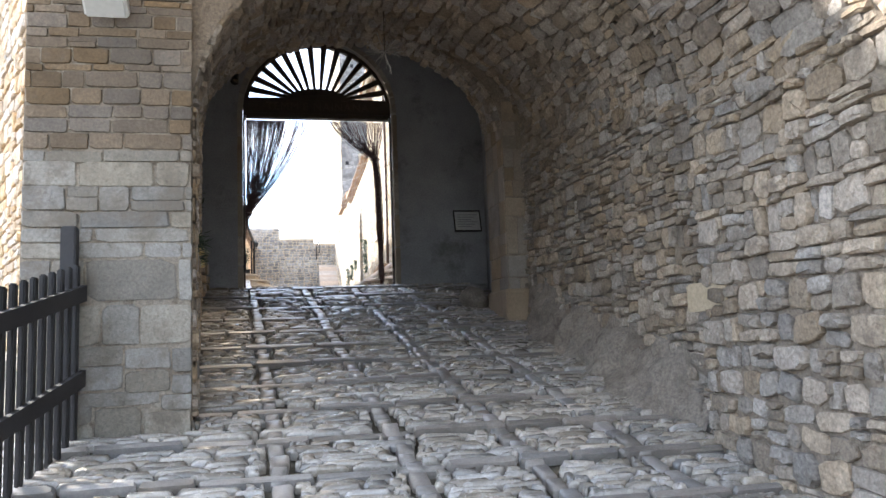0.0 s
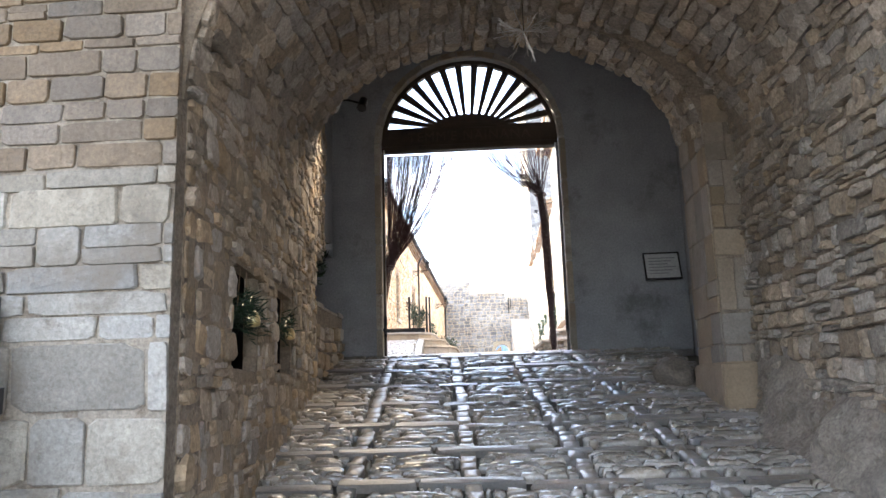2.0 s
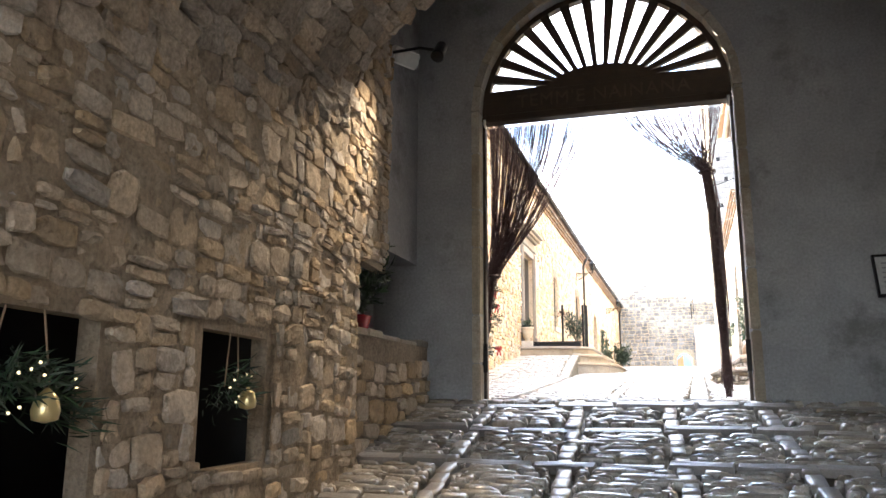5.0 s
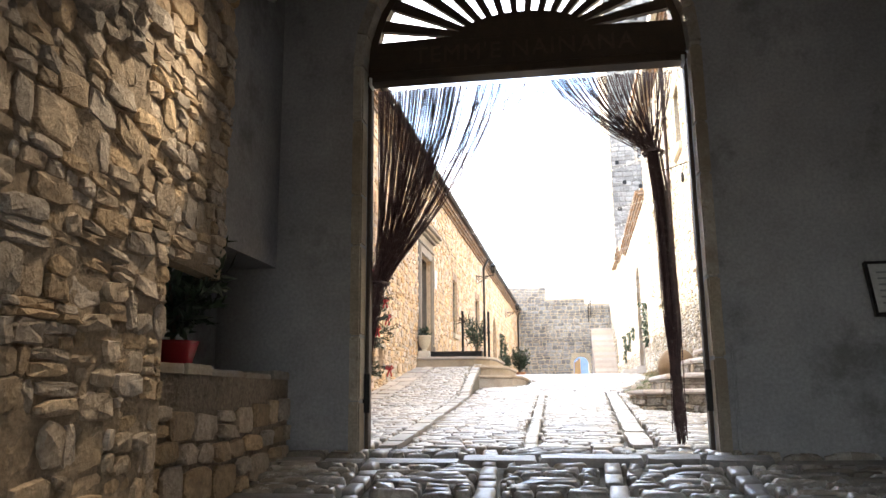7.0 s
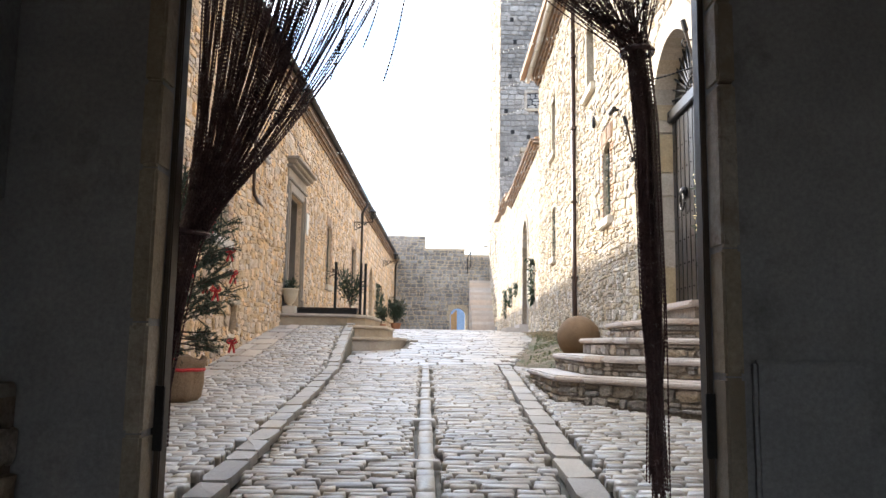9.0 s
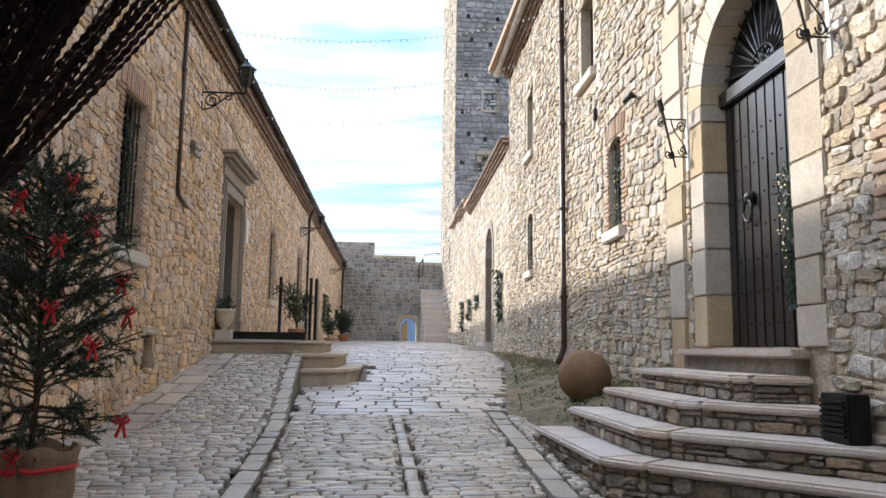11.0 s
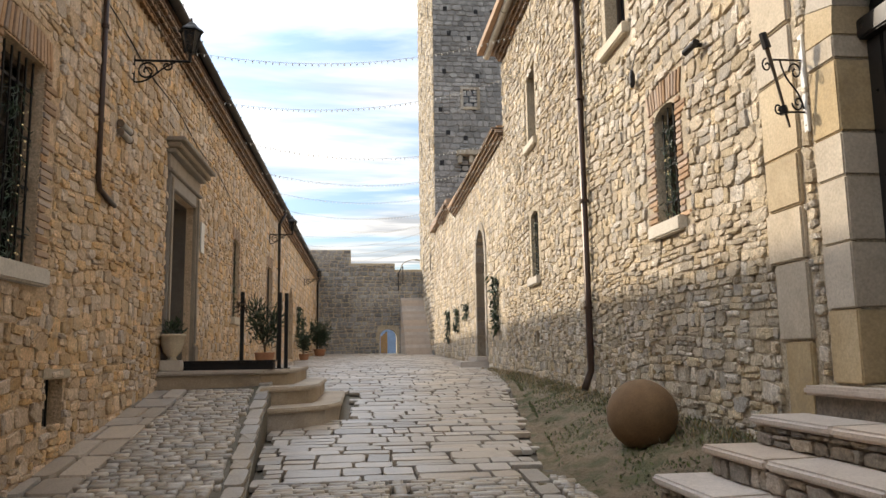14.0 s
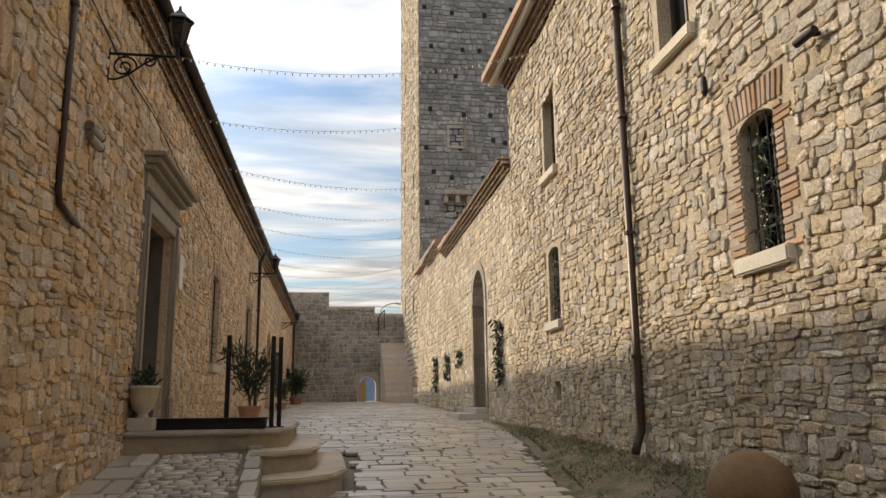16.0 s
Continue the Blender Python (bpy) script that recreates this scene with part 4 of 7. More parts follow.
me = bpy.data.meshes.new("links"); me.from_pydata([tuple(v) for v in vs], [], fs); me.materials.append(IRON)
o = new("links", me); o.parent = chain

# ======== gate hall things ========
BOARD = surface("faded_board", (0.42, 0.42, 0.42), (0.52, 0.52, 0.51), 0.5, 3, 40, 0.05)
board = thing("information_board", "tilted pale framed information board on the dark wall", "sign", (3.06, GATE_Y - 0.1, 3.4))
board.scale = (0.86, 1.0, 0.86)
mt = pose(0, 0, 0, -14, 0, 0)
bm = boxbm(-0.25, 0.25, -0.02, 0.0, -0.2, 0.2, bevel=0.004, m=mt); part("panel", bm, BOARD, board)
for a in ((-0.27, -0.25, -0.22, 0.22), (0.25, 0.27, -0.22, 0.22), (-0.25, 0.25, 0.2, 0.22), (-0.25, 0.25, -0.22, -0.2)):
    part("frame", boxbm(a[0], a[1], -0.03, 0.01, a[2], a[3], m=mt), IRON, board)
for k in range(6):
    part("text_line", boxbm(-0.2, 0.2 - 0.06 * (k % 3), -0.0235, -0.0205, 0.12 - k * 0.05, 0.135 - k * 0.05, m=mt), plain("faded_print", (0.25, 0.25, 0.26), 0.7) if k == 0 else bpy.data.materials["faded_print"], board)
part("bracket", boxbm(-0.2, 0.2, 0.02, 0.1, -0.03, 0.03), IRON, board)
structure(bm_object("trim_dado", boxbm(1.95, 3.39, GATE_Y - 0.05, GATE_Y - 0.003, 1.9, 3.05, bevel=0.015), PLASTER), "rough stone dado along the dark gate wall", "trim")
bstone = thing("loose_stone", "rough grey boulder at the foot of the pier", "stone", (2.6, 10.25, gz(10.25)))
bm = bmesh.new(); bmesh.ops.create_icosphere(bm, subdivisions=3, radius=0.2)
for v in bm.verts:
    v.co *= 1 + 0.3 * noise.noise(v.co * 6); v.co.z = v.co.z * 0.8 + 0.12
part("boulder", bm, STONE_TUN, bstone, smooth=True)


def flood_lamp(name, label, at, turn, energy, size, color, group=""):
    ob = thing(name, label, "lamp", at, group)
    ob.rotation_euler = turn
    part("housing", boxbm(-0.15, 0.15, 0.0, 0.1, -0.08, 0.08, bevel=0.015), WHITE, ob)
    part("lens", boxbm(-0.13, 0.13, -0.012, -0.002, -0.065, 0.065, bevel=0.004), plain("lamp_lens", (0.55, 0.55, 0.53), 0.2) if "lamp_lens" not in bpy.data.materials else bpy.data.materials["lamp_lens"], ob)
    bm = bmesh.new(); tube(bm, [(-0.12, 0.05, 0), (-0.12, 0.16, 0.06), (0.12, 0.16, 0.06), (0.12, 0.05, 0)], 0.012)
    part("bracket", bm, IRON, ob)
    if not energy:
        return ob
    lt = bpy.data.lights.new("lamp", "AREA")
    lt.shape, lt.size, lt.size_y, lt.energy, lt.color = "RECTANGLE", 0.26, 0.13, energy, color
    lo = new("light", lt)
    lo.parent = ob
    lo.matrix_basis = pose(0, -0.03, 0, 90, 0, 0)
    return ob


# floodlight in the gate hall and the lamp on the pier
flood_lamp("flood_lamp", "grey-white floodlight fixed high on the hall wall", (-1.12, 11.6, 5.55), (radians(30), 0, radians(60)), 0, 0.2, (1.0, 0.72, 0.42))
GR = Vector((-0.66, 11.1, 5.3))
grazing = thing("spot_lamp", "small black spotlight grazing the rubble wall", "lamp", GR)
aim = look(GR, (-0.98, 9.0, 2.2)).to_3x3().to_4x4()
bm = lathe([(0.03, 0.16), (0.05, 0.14), (0.055, 0.0), (0.06, -0.03), (0.05, -0.035)], seg=16)
bmesh.ops.transform(bm, matrix=aim, verts=bm.verts)
part("barrel", bm, IRON, grazing, smooth=True)
bm = bmesh.new(); tube(bm, [(0, 0.05, 0.06), (-0.2, 0.1, 0.14), (-0.46, 0.12, 0.14)], 0.014)
part("arm", bm, IRON, grazing)
lt = bpy.data.lights.new("lamp", "SPOT")
lt.energy, lt.spot_size, lt.spot_blend, lt.shadow_soft_size, lt.color = 25, radians(62), 1.0, 0.08, (1.0, 0.79, 0.55)
lo = new("light", lt); lo.parent = grazing; lo.matrix_basis = aim @ pose(0, 0, -0.05)
flood_lamp("pier_lamp", "white wall lamp fixed high on the pier", (-1.22, 5.54, 3.9), (radians(50), 0, 0), 0, 0.2, (1.0, 0.9, 0.78))


# potted plants
LEAF = surface("dark_leaf", (0.018, 0.036, 0.018), (0.045, 0.07, 0.032), 0.5, 12, 60, 0.1, vary=0.35)
NEEDLE = surface("fir_needle", (0.018, 0.04, 0.022), (0.05, 0.085, 0.045), 0.55, 12, 60, 0.1, vary=0.35)
BARK = surface("bark", (0.07, 0.05, 0.035), (0.14, 0.1, 0.07), 0.9, 14, 60, 0.6)
RED = plain("red_ribbon", (0.55, 0.02, 0.025), 0.5)
RED_POT = plain("red_glazed_pot", (0.35, 0.02, 0.03), 0.25)
TERRA = surface("terracotta", (0.33, 0.15, 0.08), (0.45, 0.23, 0.13), 0.8, 8, 60, 0.2)
BURLAP = surface("burlap_wrap", (0.24, 0.16, 0.10), (0.36, 0.26, 0.17), 0.95, 30, 140, 0.9)
GOLD = plain("warm_fairy_light", (1.0, 0.78, 0.42), 0.4, emit=0.12)
BULB = plain("clear_bulb", (0.75, 0.75, 0.72), 0.15)


def leaves(n, seed, sample, size=0.09, width=0.35, mat=LEAF, name="foliage", parent=None, up=0.3):
    """Many small folded leaves at places given by sample(r)."""
    r = np.random.default_rng(seed)
    vs, fs = [], []
    for _ in range(n):
        p, d = sample(r)
        d = (Vector(d) + Vector(r.normal(0, 0.45, 3)) + Vector((0, 0, up))).normalized()
        s = d.cross(Vector(r.normal(0, 1, 3))).normalized()
        L = size * r.uniform(0.6, 1.3)
        nn = d.cross(s)
        b = len(vs)
        vs += [p, p + d * L * 0.45 + s * L * width * 0.5 + nn * L * 0.06, p + d * L, p + d * L * 0.45 - s * L * width * 0.5 + nn * L * 0.06]
        fs += [(b, b + 1, b + 2), (b, b + 2, b + 3)]
    me = bpy.data.meshes.new(name)
    me.from_pydata([tuple(v) for v in vs], [], fs)
    me.materials.append(mat)
    o = new(name, me)
    o.parent = parent
    tagged(o, kind="stuff")
    return o


def potted(name, label, at, pot_mat, pr, ph, fr, fh, n, seed, size=0.12, width=0.3):
    ob = thing(name, label, "plant", at)
    part("pot", lathe([(pr * 0.7, 0), (pr * 0.85, ph * 0.5), (pr, ph * 0.92), (pr * 1.05, ph), (pr * 0.9, ph), (pr * 0.86, ph * 0.9), (0.01, ph * 0.88)]), pot_mat, ob, smooth=True)
    bm = bmesh.new()
    r = np.random.default_rng(seed)
    tips = []
    for k in range(9):
        a, l = 6.283 * k / 9 + r.normal(0, 0.3), r.uniform(0.6, 1.0)
        tip = Vector((fr * 0.7 * l * math.cos(a), fr * 0.7 * l * math.sin(a), ph + fh * r.uniform(0.55, 1)))
        tube(bm, bezier(Vector((0, 0, ph * 0.9)), Vector((0, 0, ph + fh * 0.3)), tip * 0.8 + Vector((0, 0, ph * 0.2)), tip, 6), 0.012, 5, taper=0.004)
        tips.append(tip)
    part("stems", bm, BARK, ob)

    def sample(r):
        t = tips[int(r.integers(9))]
        f = r.uniform(0.25, 1.05)
        p = Vector((t.x * f, t.y * f, ph + (t.z - ph) * f)) + Vector(r.normal(0, fr * 0.16, 3))
        return p, (p.x, p.y, 0.25)
    leaves(n, seed, sample, size, width, LEAF, "foliage", ob)
    return ob


potted("potted_plant", "leafy dark plant in a glossy red pot on the ledge", (-1.45, 11.25, 2.865), RED_POT, 0.15, 0.2, 0.38, 0.62, 900, 5)
potted("potted_plant", "dark trailing plant in a pot on the ledge", (-1.48, 10.55, 2.865), TERRA, 0.12, 0.16, 0.3, 0.4, 500, 6)

# niche garlands
for i, o in enumerate(NICHES):
    c = LT.at((o[0] + o[1]) / 2, o[2] + 0.38, -0.02)
    g = thing("fir_garland", "hanging fir swag with bells and tiny lights in a niche", "garland", c, "niche garlands")
    rad = 0.24 if i == 0 else 0.12

    def sample(r, rad=rad):
        f = r.uniform(-1, 1)
        p = LT.U * (f * rad * 1.15) + Vector((0, 0, 0.05 * (1 - f * f) - 0.1 * abs(f))) + Vector(r.normal(0, 0.04, 3))
        return p, LT.U * f + LT.N * 0.6
    leaves(420 if i == 0 else 160, 20 + i, sample, 0.09, 0.12, NEEDLE, "fir_foliage", g, 0.0)
    bm = bmesh.new()
    for s in (-0.6, 0.6):
        tube(bm, [LT.U * (rad * s) + Vector((0, 0, 0)), LT.U * (rad * s * 0.5) + Vector((0, 0, 0.3))], 0.004, 5)
    part("cord", bm, BURLAP, g)
    bm = lathe([(0.005, 0.0), (0.035, -0.03), (0.045, -0.07), (0.04, -0.1), (0.005, -0.11)], LT.U * 0.06 + LT.N * 0.06, 12)
    part("bell", bm, plain("golden_bell", (0.75, 0.6, 0.3), 0.3, 0.6) if i == 0 else bpy.data.materials["golden_bell"], g, smooth=True)
    for k in range(9):
        r = np.random.default_rng(60 + k + 20 * i)
        p = LT.U * r.uniform(-rad, rad) + Vector((0, 0, r.uniform(-0.08, 0.08))) + LT.N * 0.05
        bm = bmesh.new(); bmesh.ops.create_icosphere(bm, subdivisions=1, radius=0.006, matrix=Matrix.Translation(p))
        part("fairy_light", bm, GOLD, g)

# wire decoration under the vault
deco = thing("wire_star", "spiky bare wire star hanging under the vault", "decoration", (1.12, 8.0, 4.62))
r = np.random.default_rng(9)
SILVER = plain("silvery_wire", (0.5, 0.48, 0.45), 0.35, 0.7)
for k in range(30):
    d = Vector(r.normal(0, 1, 3)).normalized()
    l = r.uniform(0.15, 0.27)
    bm = bmesh.new()
    tube(bm, [(0, 0, 0), d * l * 0.5 + Vector(r.normal(0, 0.01, 3)), d * l], 0.0035, 4)
    for q in (0.5, 0.75):
        e = (d + Vector(r.normal(0, 0.6, 3))).normalized()
        tube(bm, [d * l * q, d * l * q + e * 0.06], 0.0025, 4)
    part("spike", bm, SILVER, deco)
bm = bmesh.new(); tube(bm, [(0, 0, 0), (0, 0, 0.55)], 0.003, 4)
part("wire", bm, IRON, deco)

# fence beside the pier
fence = thing("picket_fence", "black stained wooden picket fence with flat rails", "fence", (-1.52, 5.0, gz(5.0)))
fa = Vector((-1.52, 5.0, gz(5.0)))


def fence_at(s):
    """Along the fence from the pier towards the passage mouth."""
    y = 5.62 - s
    return Vector((-1.38 - 0.13 * s, y, gz(y)))


for k in range(15):
    p = fence_at(0.04 + 0.125 * k)
    bm = boxbm(p.x - 0.016, p.x + 0.016, p.y - 0.038, p.y + 0.038, p.z - 0.02, p.z + 1.2, bevel=0.008)
    part("picket", local(bm, fa), FENCEWOOD, fence)
for k in (0, 6):
    p = fence_at(0.0 + 0.2 * k)
    bm = boxbm(p.x - 0.05, p.x + 0.05, p.y - 0.05, p.y + 0.05, p.z - 0.05, p.z + 1.46, bevel=0.01)
    bmesh.ops.translate(bm, vec=(-0.06, -0.01, 0), verts=bm.verts)
    part("post", local(bm, fa), FENCEWOOD, fence)
for h in (0.42, 1.0):
    a, b = fence_at(0), fence_at(1.9)
    bm = bmesh.new()
    q = []
    for p in (a, b):
        q.append([bm.verts.new(p - fa + Vector((dx, 0, h + dz))) for dx, dz in ((0.02, -0.055), (0.055, -0.055), (0.055, 0.055), (0.02, 0.055))])
    for i in range(4):
        bm.faces.new((q[0][i], q[0][(i + 1) % 4], q[1][(i + 1) % 4], q[1][i]))
    bm.faces.new(q[0][::-1]); bm.faces.new(q[1])
    part("rail", bm, FENCEWOOD, fence)

blk = thing("corbel_block", "pale yellow dressed stone block set in the wall", "stone", (2.93, 4.78, 1.7))
part("block", boxbm(-0.07, 0.1, -0.27, 0.25, -0.1, 0.1, bevel=0.012), ASHLAR_TAN, blk)

# ======== windows and doors of the court ========
CREAM = surface("cream_sill", (0.50, 0.44, 0.34), (0.62, 0.56, 0.45), 0.8, 4, 50, 0.3, vary=0.05)


def window(name, line, o, bars=5, cross=3, sill=True, garland=0, surround=BRICK, frame_d=0.22, arch=True, bar_mat=IRON, label="barred window in a brick surround"):
    ob = structure(new(name), label, "window")
    bm = bmesh.new(); line.quad(bm, o[0], o[1], o[2], o[3], -0.24, -0.21); part("pane", bm, GLASSY, ob)
    for a in ((o[0], o[0] + 0.05, o[2], o[3]), (o[1] - 0.05, o[1], o[2], o[3]), (o[0] + 0.05, o[1] - 0.05, o[2], o[2] + 0.06), (o[0] + 0.05, o[1] - 0.05, o[3] - 0.06, o[3]), ((o[0] + o[1]) / 2 - 0.025, (o[0] + o[1]) / 2 + 0.025, o[2] + 0.06, o[3] - 0.06)):
        bm = bmesh.new(); line.quad(bm, a[0], a[1], a[2], a[3], -0.208, -0.16, 0.006); part("window_frame", bm, DARKWOOD, ob)
    for k in range(bars):
        u = o[0] + (o[1] - o[0]) * (k + 0.5) / bars
        bm = bmesh.new(); tube(bm, [line.at(u, o[2], -0.07), line.at(u, o[3], -0.07)], 0.011, 6); part("bar", bm, bar_mat, ob)
    for k in range(cross):
        v = o[2] + (o[3] - o[2]) * (k + 0.6) / (cross + 0.2)
        bm = bmesh.new(); line.quad(bm, o[0], o[1], v - 0.012, v + 0.012, -0.088, -0.076); part("cross_bar", bm, bar_mat, ob)
    if sill:
        bm = bmesh.new(); line.quad(bm, o[0] - 0.13, o[1] + 0.13, o[2] - 0.15, o[2] - 0.003, -0.3, 0.09, 0.015); part("window_sill", bm, CREAM, ob)
    if surround:
        # brick jambs and a flat brick arch
        r = np.random.default_rng(int(o[0] * 10))
        for side in (0, 1):
            v = o[2] - 0.02
            while v < o[3] - 0.03:
                w = 0.24 if int(v * 100) % 2 else 0.15
                w = r.choice([0.13, 0.25])
                a, b = (o[0] - w, o[0]) if side == 0 else (o[1], o[1] + w)
                bm = bmesh.new(); line.quad(bm, a + (0.004 if side else 0), b - (0 if side else 0.004), v, v + 0.048, -0.2, 0.014 + r.uniform(-0.005, 0.006), 0.005)
                part("brick", bm, surround, ob)
                v += 0.062
        n = int((o[1] - o[0] + 0.3) / 0.068)
        for k in range(n):
            u = o[0] - 0.15 + (o[1] - o[0] + 0.3) * (k + 0.5) / n
            f = (u - (o[0] + o[1]) / 2) / ((o[1] - o[0]) / 2 + 0.15)
            base = o[3] + (0.012 if abs(f) < 0.7 else 0.0)
            bm = bmesh.new(); line.quad(bm, u - 0.027, u + 0.027, base, base + 0.25, -0.2, 0.015 + r.uniform(-0.005, 0.006), 0.005)
            bmesh.ops.rotate(bm, cent=line.at(u, base), matrix=Matrix.Rotation(f * 0.22, 3, line.N), verts=bm.verts)
            part("brick", bm, surround, ob)
    if garland:
        gu, gv = o[0] + (o[1] - o[0]) * 0.5, o[2] + (o[3] - o[2]) * 0.42
        g = thing("window_garland", "fir garland with fairy lights tied to window bars", "garland", line.at(gu, gv, -0.05), "window garlands")
        hh, ww = (o[3] - o[2]) * 0.42, (o[1] - o[0]) * garland

        def sample(r):
            f = r.uniform(-1, 1)
            p = Vector((0, 0, f * hh)) + line.U * r.normal(0, ww * (0.6 - 0.25 * f)) + line.N * r.normal(0, 0.035)
            return p, line.U * r.normal(0, 1) + Vector((0, 0, -0.5))
        leaves(int(500 * hh), int(o[0] * 7), sample, 0.09, 0.16, NEEDLE, "fir_foliage", g, -0.2)
        r = np.random.default_rng(int(o[0]))
        for k in range(16):
            p = Vector((0, 0, r.uniform(-hh, hh))) + line.U * r.normal(0, ww * 0.6) + line.N * 0.06
            bm = bmesh.new(); bmesh.ops.create_icosphere(bm, subdivisions=1, radius=0.007, matrix=Matrix.Translation(p)); part("fairy_light", bm, GOLD, g)
    return ob


window("window_1", LW, L_OPEN[0], 6, 4)
window("window_2", LW, L_OPEN[1], 6, 4, garland=0.12)
window("window_3", LW, L_OPEN[4], 4, 3, garland=0.15)
window("window_4", LW, L_OPEN[5], 5, 4, sill=True)
window("window_5", LW, L_OPEN[6], 0, 0, sill=False, surround=None, label="dark arched window")
window("window_6", LW, L_OPEN[7], 0, 0, sill=False, surround=None, label="dark arched window")
window("window_7", RW, R_OPEN[1], 4, 3, garland=0.2, label="barred window with a brick arch and pale sill")
window("window_8", RW, R_OPEN[2], 0, 0, surround=None, label="upper window with a pale stone sill")
window("window_9", RW, R_OPEN[3], 0, 0, surround=None, label="upper window with a pale stone sill")
window("window_10", RW, R_OPEN[4], 4, 3, garland=0.2, surround=None, label="narrow barred window with a pale sill")
for nm, line, o in (("window_11", LW, L_OPEN[2]), ("window_12", RW, R_OPEN[5]), ("window_13", LW, L_OPEN[8])):
    ob = structure(new(nm), "small square vent opening with a stone lintel", "window")
    # this sheet closes the vent; its black is the hole's shade
    bm = bmesh.new(); line.quad(bm, o[0], o[1], o[2], o[3], -0.17, -0.13); part("pane", bm, SHADE_BLACK, ob)
    bm = bmesh.new(); line.quad(bm, o[0] - 0.1, o[1] + 0.1, o[3] + 0.003, o[3] + 0.1, -0.2, 0.03, 0.012); part("lintel", bm, ASHLAR_TAN, ob)
    for k in range(2):
        u = o[0] + (o[1] - o[0]) * (k + 1) / 3
        bm = bmesh.new(); tube(bm, [line.at(u, o[2], -0.08), line.at(u, o[3], -0.08)], 0.01, 6); part("bar", bm, IRON, ob)

# moulded stone doorway of the low range
ob = structure(new("door_1"), "moulded stone doorway with a cornice and a dark recessed door", "door")
o = L_OPEN[3]
GREYSTONE = surface("grey_brown_moulding", (0.24, 0.20, 0.16), (0.36, 0.31, 0.25), 0.85, 4, 50, 0.3, ((0.15, 0.13, 0.11), 2, 0.57, 0.6), vary=0.08)
for a, b in ((o[0] - 0.2, o[0] - 0.003), (o[1] + 0.003, o[1] + 0.2)):
    bm = bmesh.new(); LW.quad(bm, a, b, o[2], o[3] + 0.2, -0.1, 0.05, 0.012); part("jamb", bm, GREYSTONE, ob)
    bm = bmesh.new(); LW.quad(bm, a + 0.05, b - 0.05, o[2] + 0.35, o[3] + 0.15, 0.054, 0.075, 0.01); part("moulding", bm, GREYSTONE, ob)
    bm = bmesh.new(); LW.quad(bm, a - 0.02, b + 0.0, o[2], o[2] + 0.33, 0.054, 0.1, 0.02); part("plinth", bm, GREYSTONE, ob)
bm = bmesh.new(); LW.quad(bm, o[0] - 0.003, o[1] + 0.003, o[3] + 0.003, o[3] + 0.2, -0.1, 0.05, 0.012); part("lintel", bm, GREYSTONE, ob)
for k, (z0, z1, d) in enumerate(((0.203, 0.25, 0.09), (0.253, 0.46, 0.045), (0.463, 0.52, 0.13), (0.523, 0.60, 0.2), (0.603, 0.66, 0.27))):
    e = 0.2 + d * 0.6
    bm = bmesh.new(); LW.quad(bm, o[0] - e, o[1] + e, o[3] + z0, o[3] + z1, -0.05, d, 0.01); part("cornice", bm, GREYSTONE, ob)
for k in range(2):
    a = o[0] + (o[1] - o[0]) * k / 2
    bm = bmesh.new(); LW.quad(bm, a + 0.005, a + (o[1] - o[0]) / 2 - 0.005, o[2] + 0.01, o[3], -0.45, -0.4, 0.008); leaf = part("door_leaf", bm, DARKWOOD, ob)
    for q in range(3):
        z = o[2] + 0.2 + q * 0.75
        bm = bmesh.new(); LW.quad(bm, a + 0.12, a + (o[1] - o[0]) / 2 - 0.12, z, z + 0.6, -0.398, -0.38, 0.008); part("panel", bm, DARKWOOD, leaf)
# thin dark sheets put the recess shade into the reveal's colour
REVEAL_SHADE = surface("shaded_reveal", (0.10, 0.085, 0.07), (0.19, 0.165, 0.135), 0.8, 4, 50, 0.3)
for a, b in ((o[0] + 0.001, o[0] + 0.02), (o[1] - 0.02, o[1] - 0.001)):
    bm = bmesh.new(); LW.quad(bm, a, b, o[2] + 0.01, o[3] - 0.01, -0.398, -0.102); part("reveal", bm, REVEAL_SHADE, ob)
bm = bmesh.new(); LW.quad(bm, o[0] + 0.022, o[1] - 0.022, o[3] - 0.022, o[3] - 0.001, -0.398, -0.102); part("reveal", bm, REVEAL_SHADE, ob)
sign = thing("wall_plaque", "small white plaque beside the stone doorway", "sign", LW.at(LW.u_of_y(26.45), 5.75, 0.0))
bm = bmesh.new(); LW.quad(bm, LW.u_of_y(26.35), LW.u_of_y(26.6), 5.5, 6.0, 0.045, 0.065, 0.004); part("plate", local(bm, sign.location), WHITE, sign)

# great portal of the tall range
o = R_OPEN[0]
portal = structure(new("door_2"), "tall black arched door with studded planks in a stone portal", "door")
cu, hw = (o[0] + o[1]) / 2, (o[1] - o[0]) / 2
for side in (-1, 1):
    v = o[2]
    r = np.random.default_rng(30 + side)
    while v < o[3] - o[4] - 0.02:
        h = min(r.uniform(0.28, 0.5), o[3] - o[4] - v)
        w = 0.30 if side == 1 else r.uniform(0.3, 0.46)
        a, b = (cu + hw - 0.01, cu + hw + w) if side == 1 else (cu - hw - w, cu - hw + 0.01)
        bm = bmesh.new(); RW.quad(bm, a, b, v + 0.003, v + h - 0.003, -0.42, 0.035 + r.uniform(-0.004, 0.006), 0.01); part("block", bm, ASHLAR_TAN, portal)
        v += h
n = 13
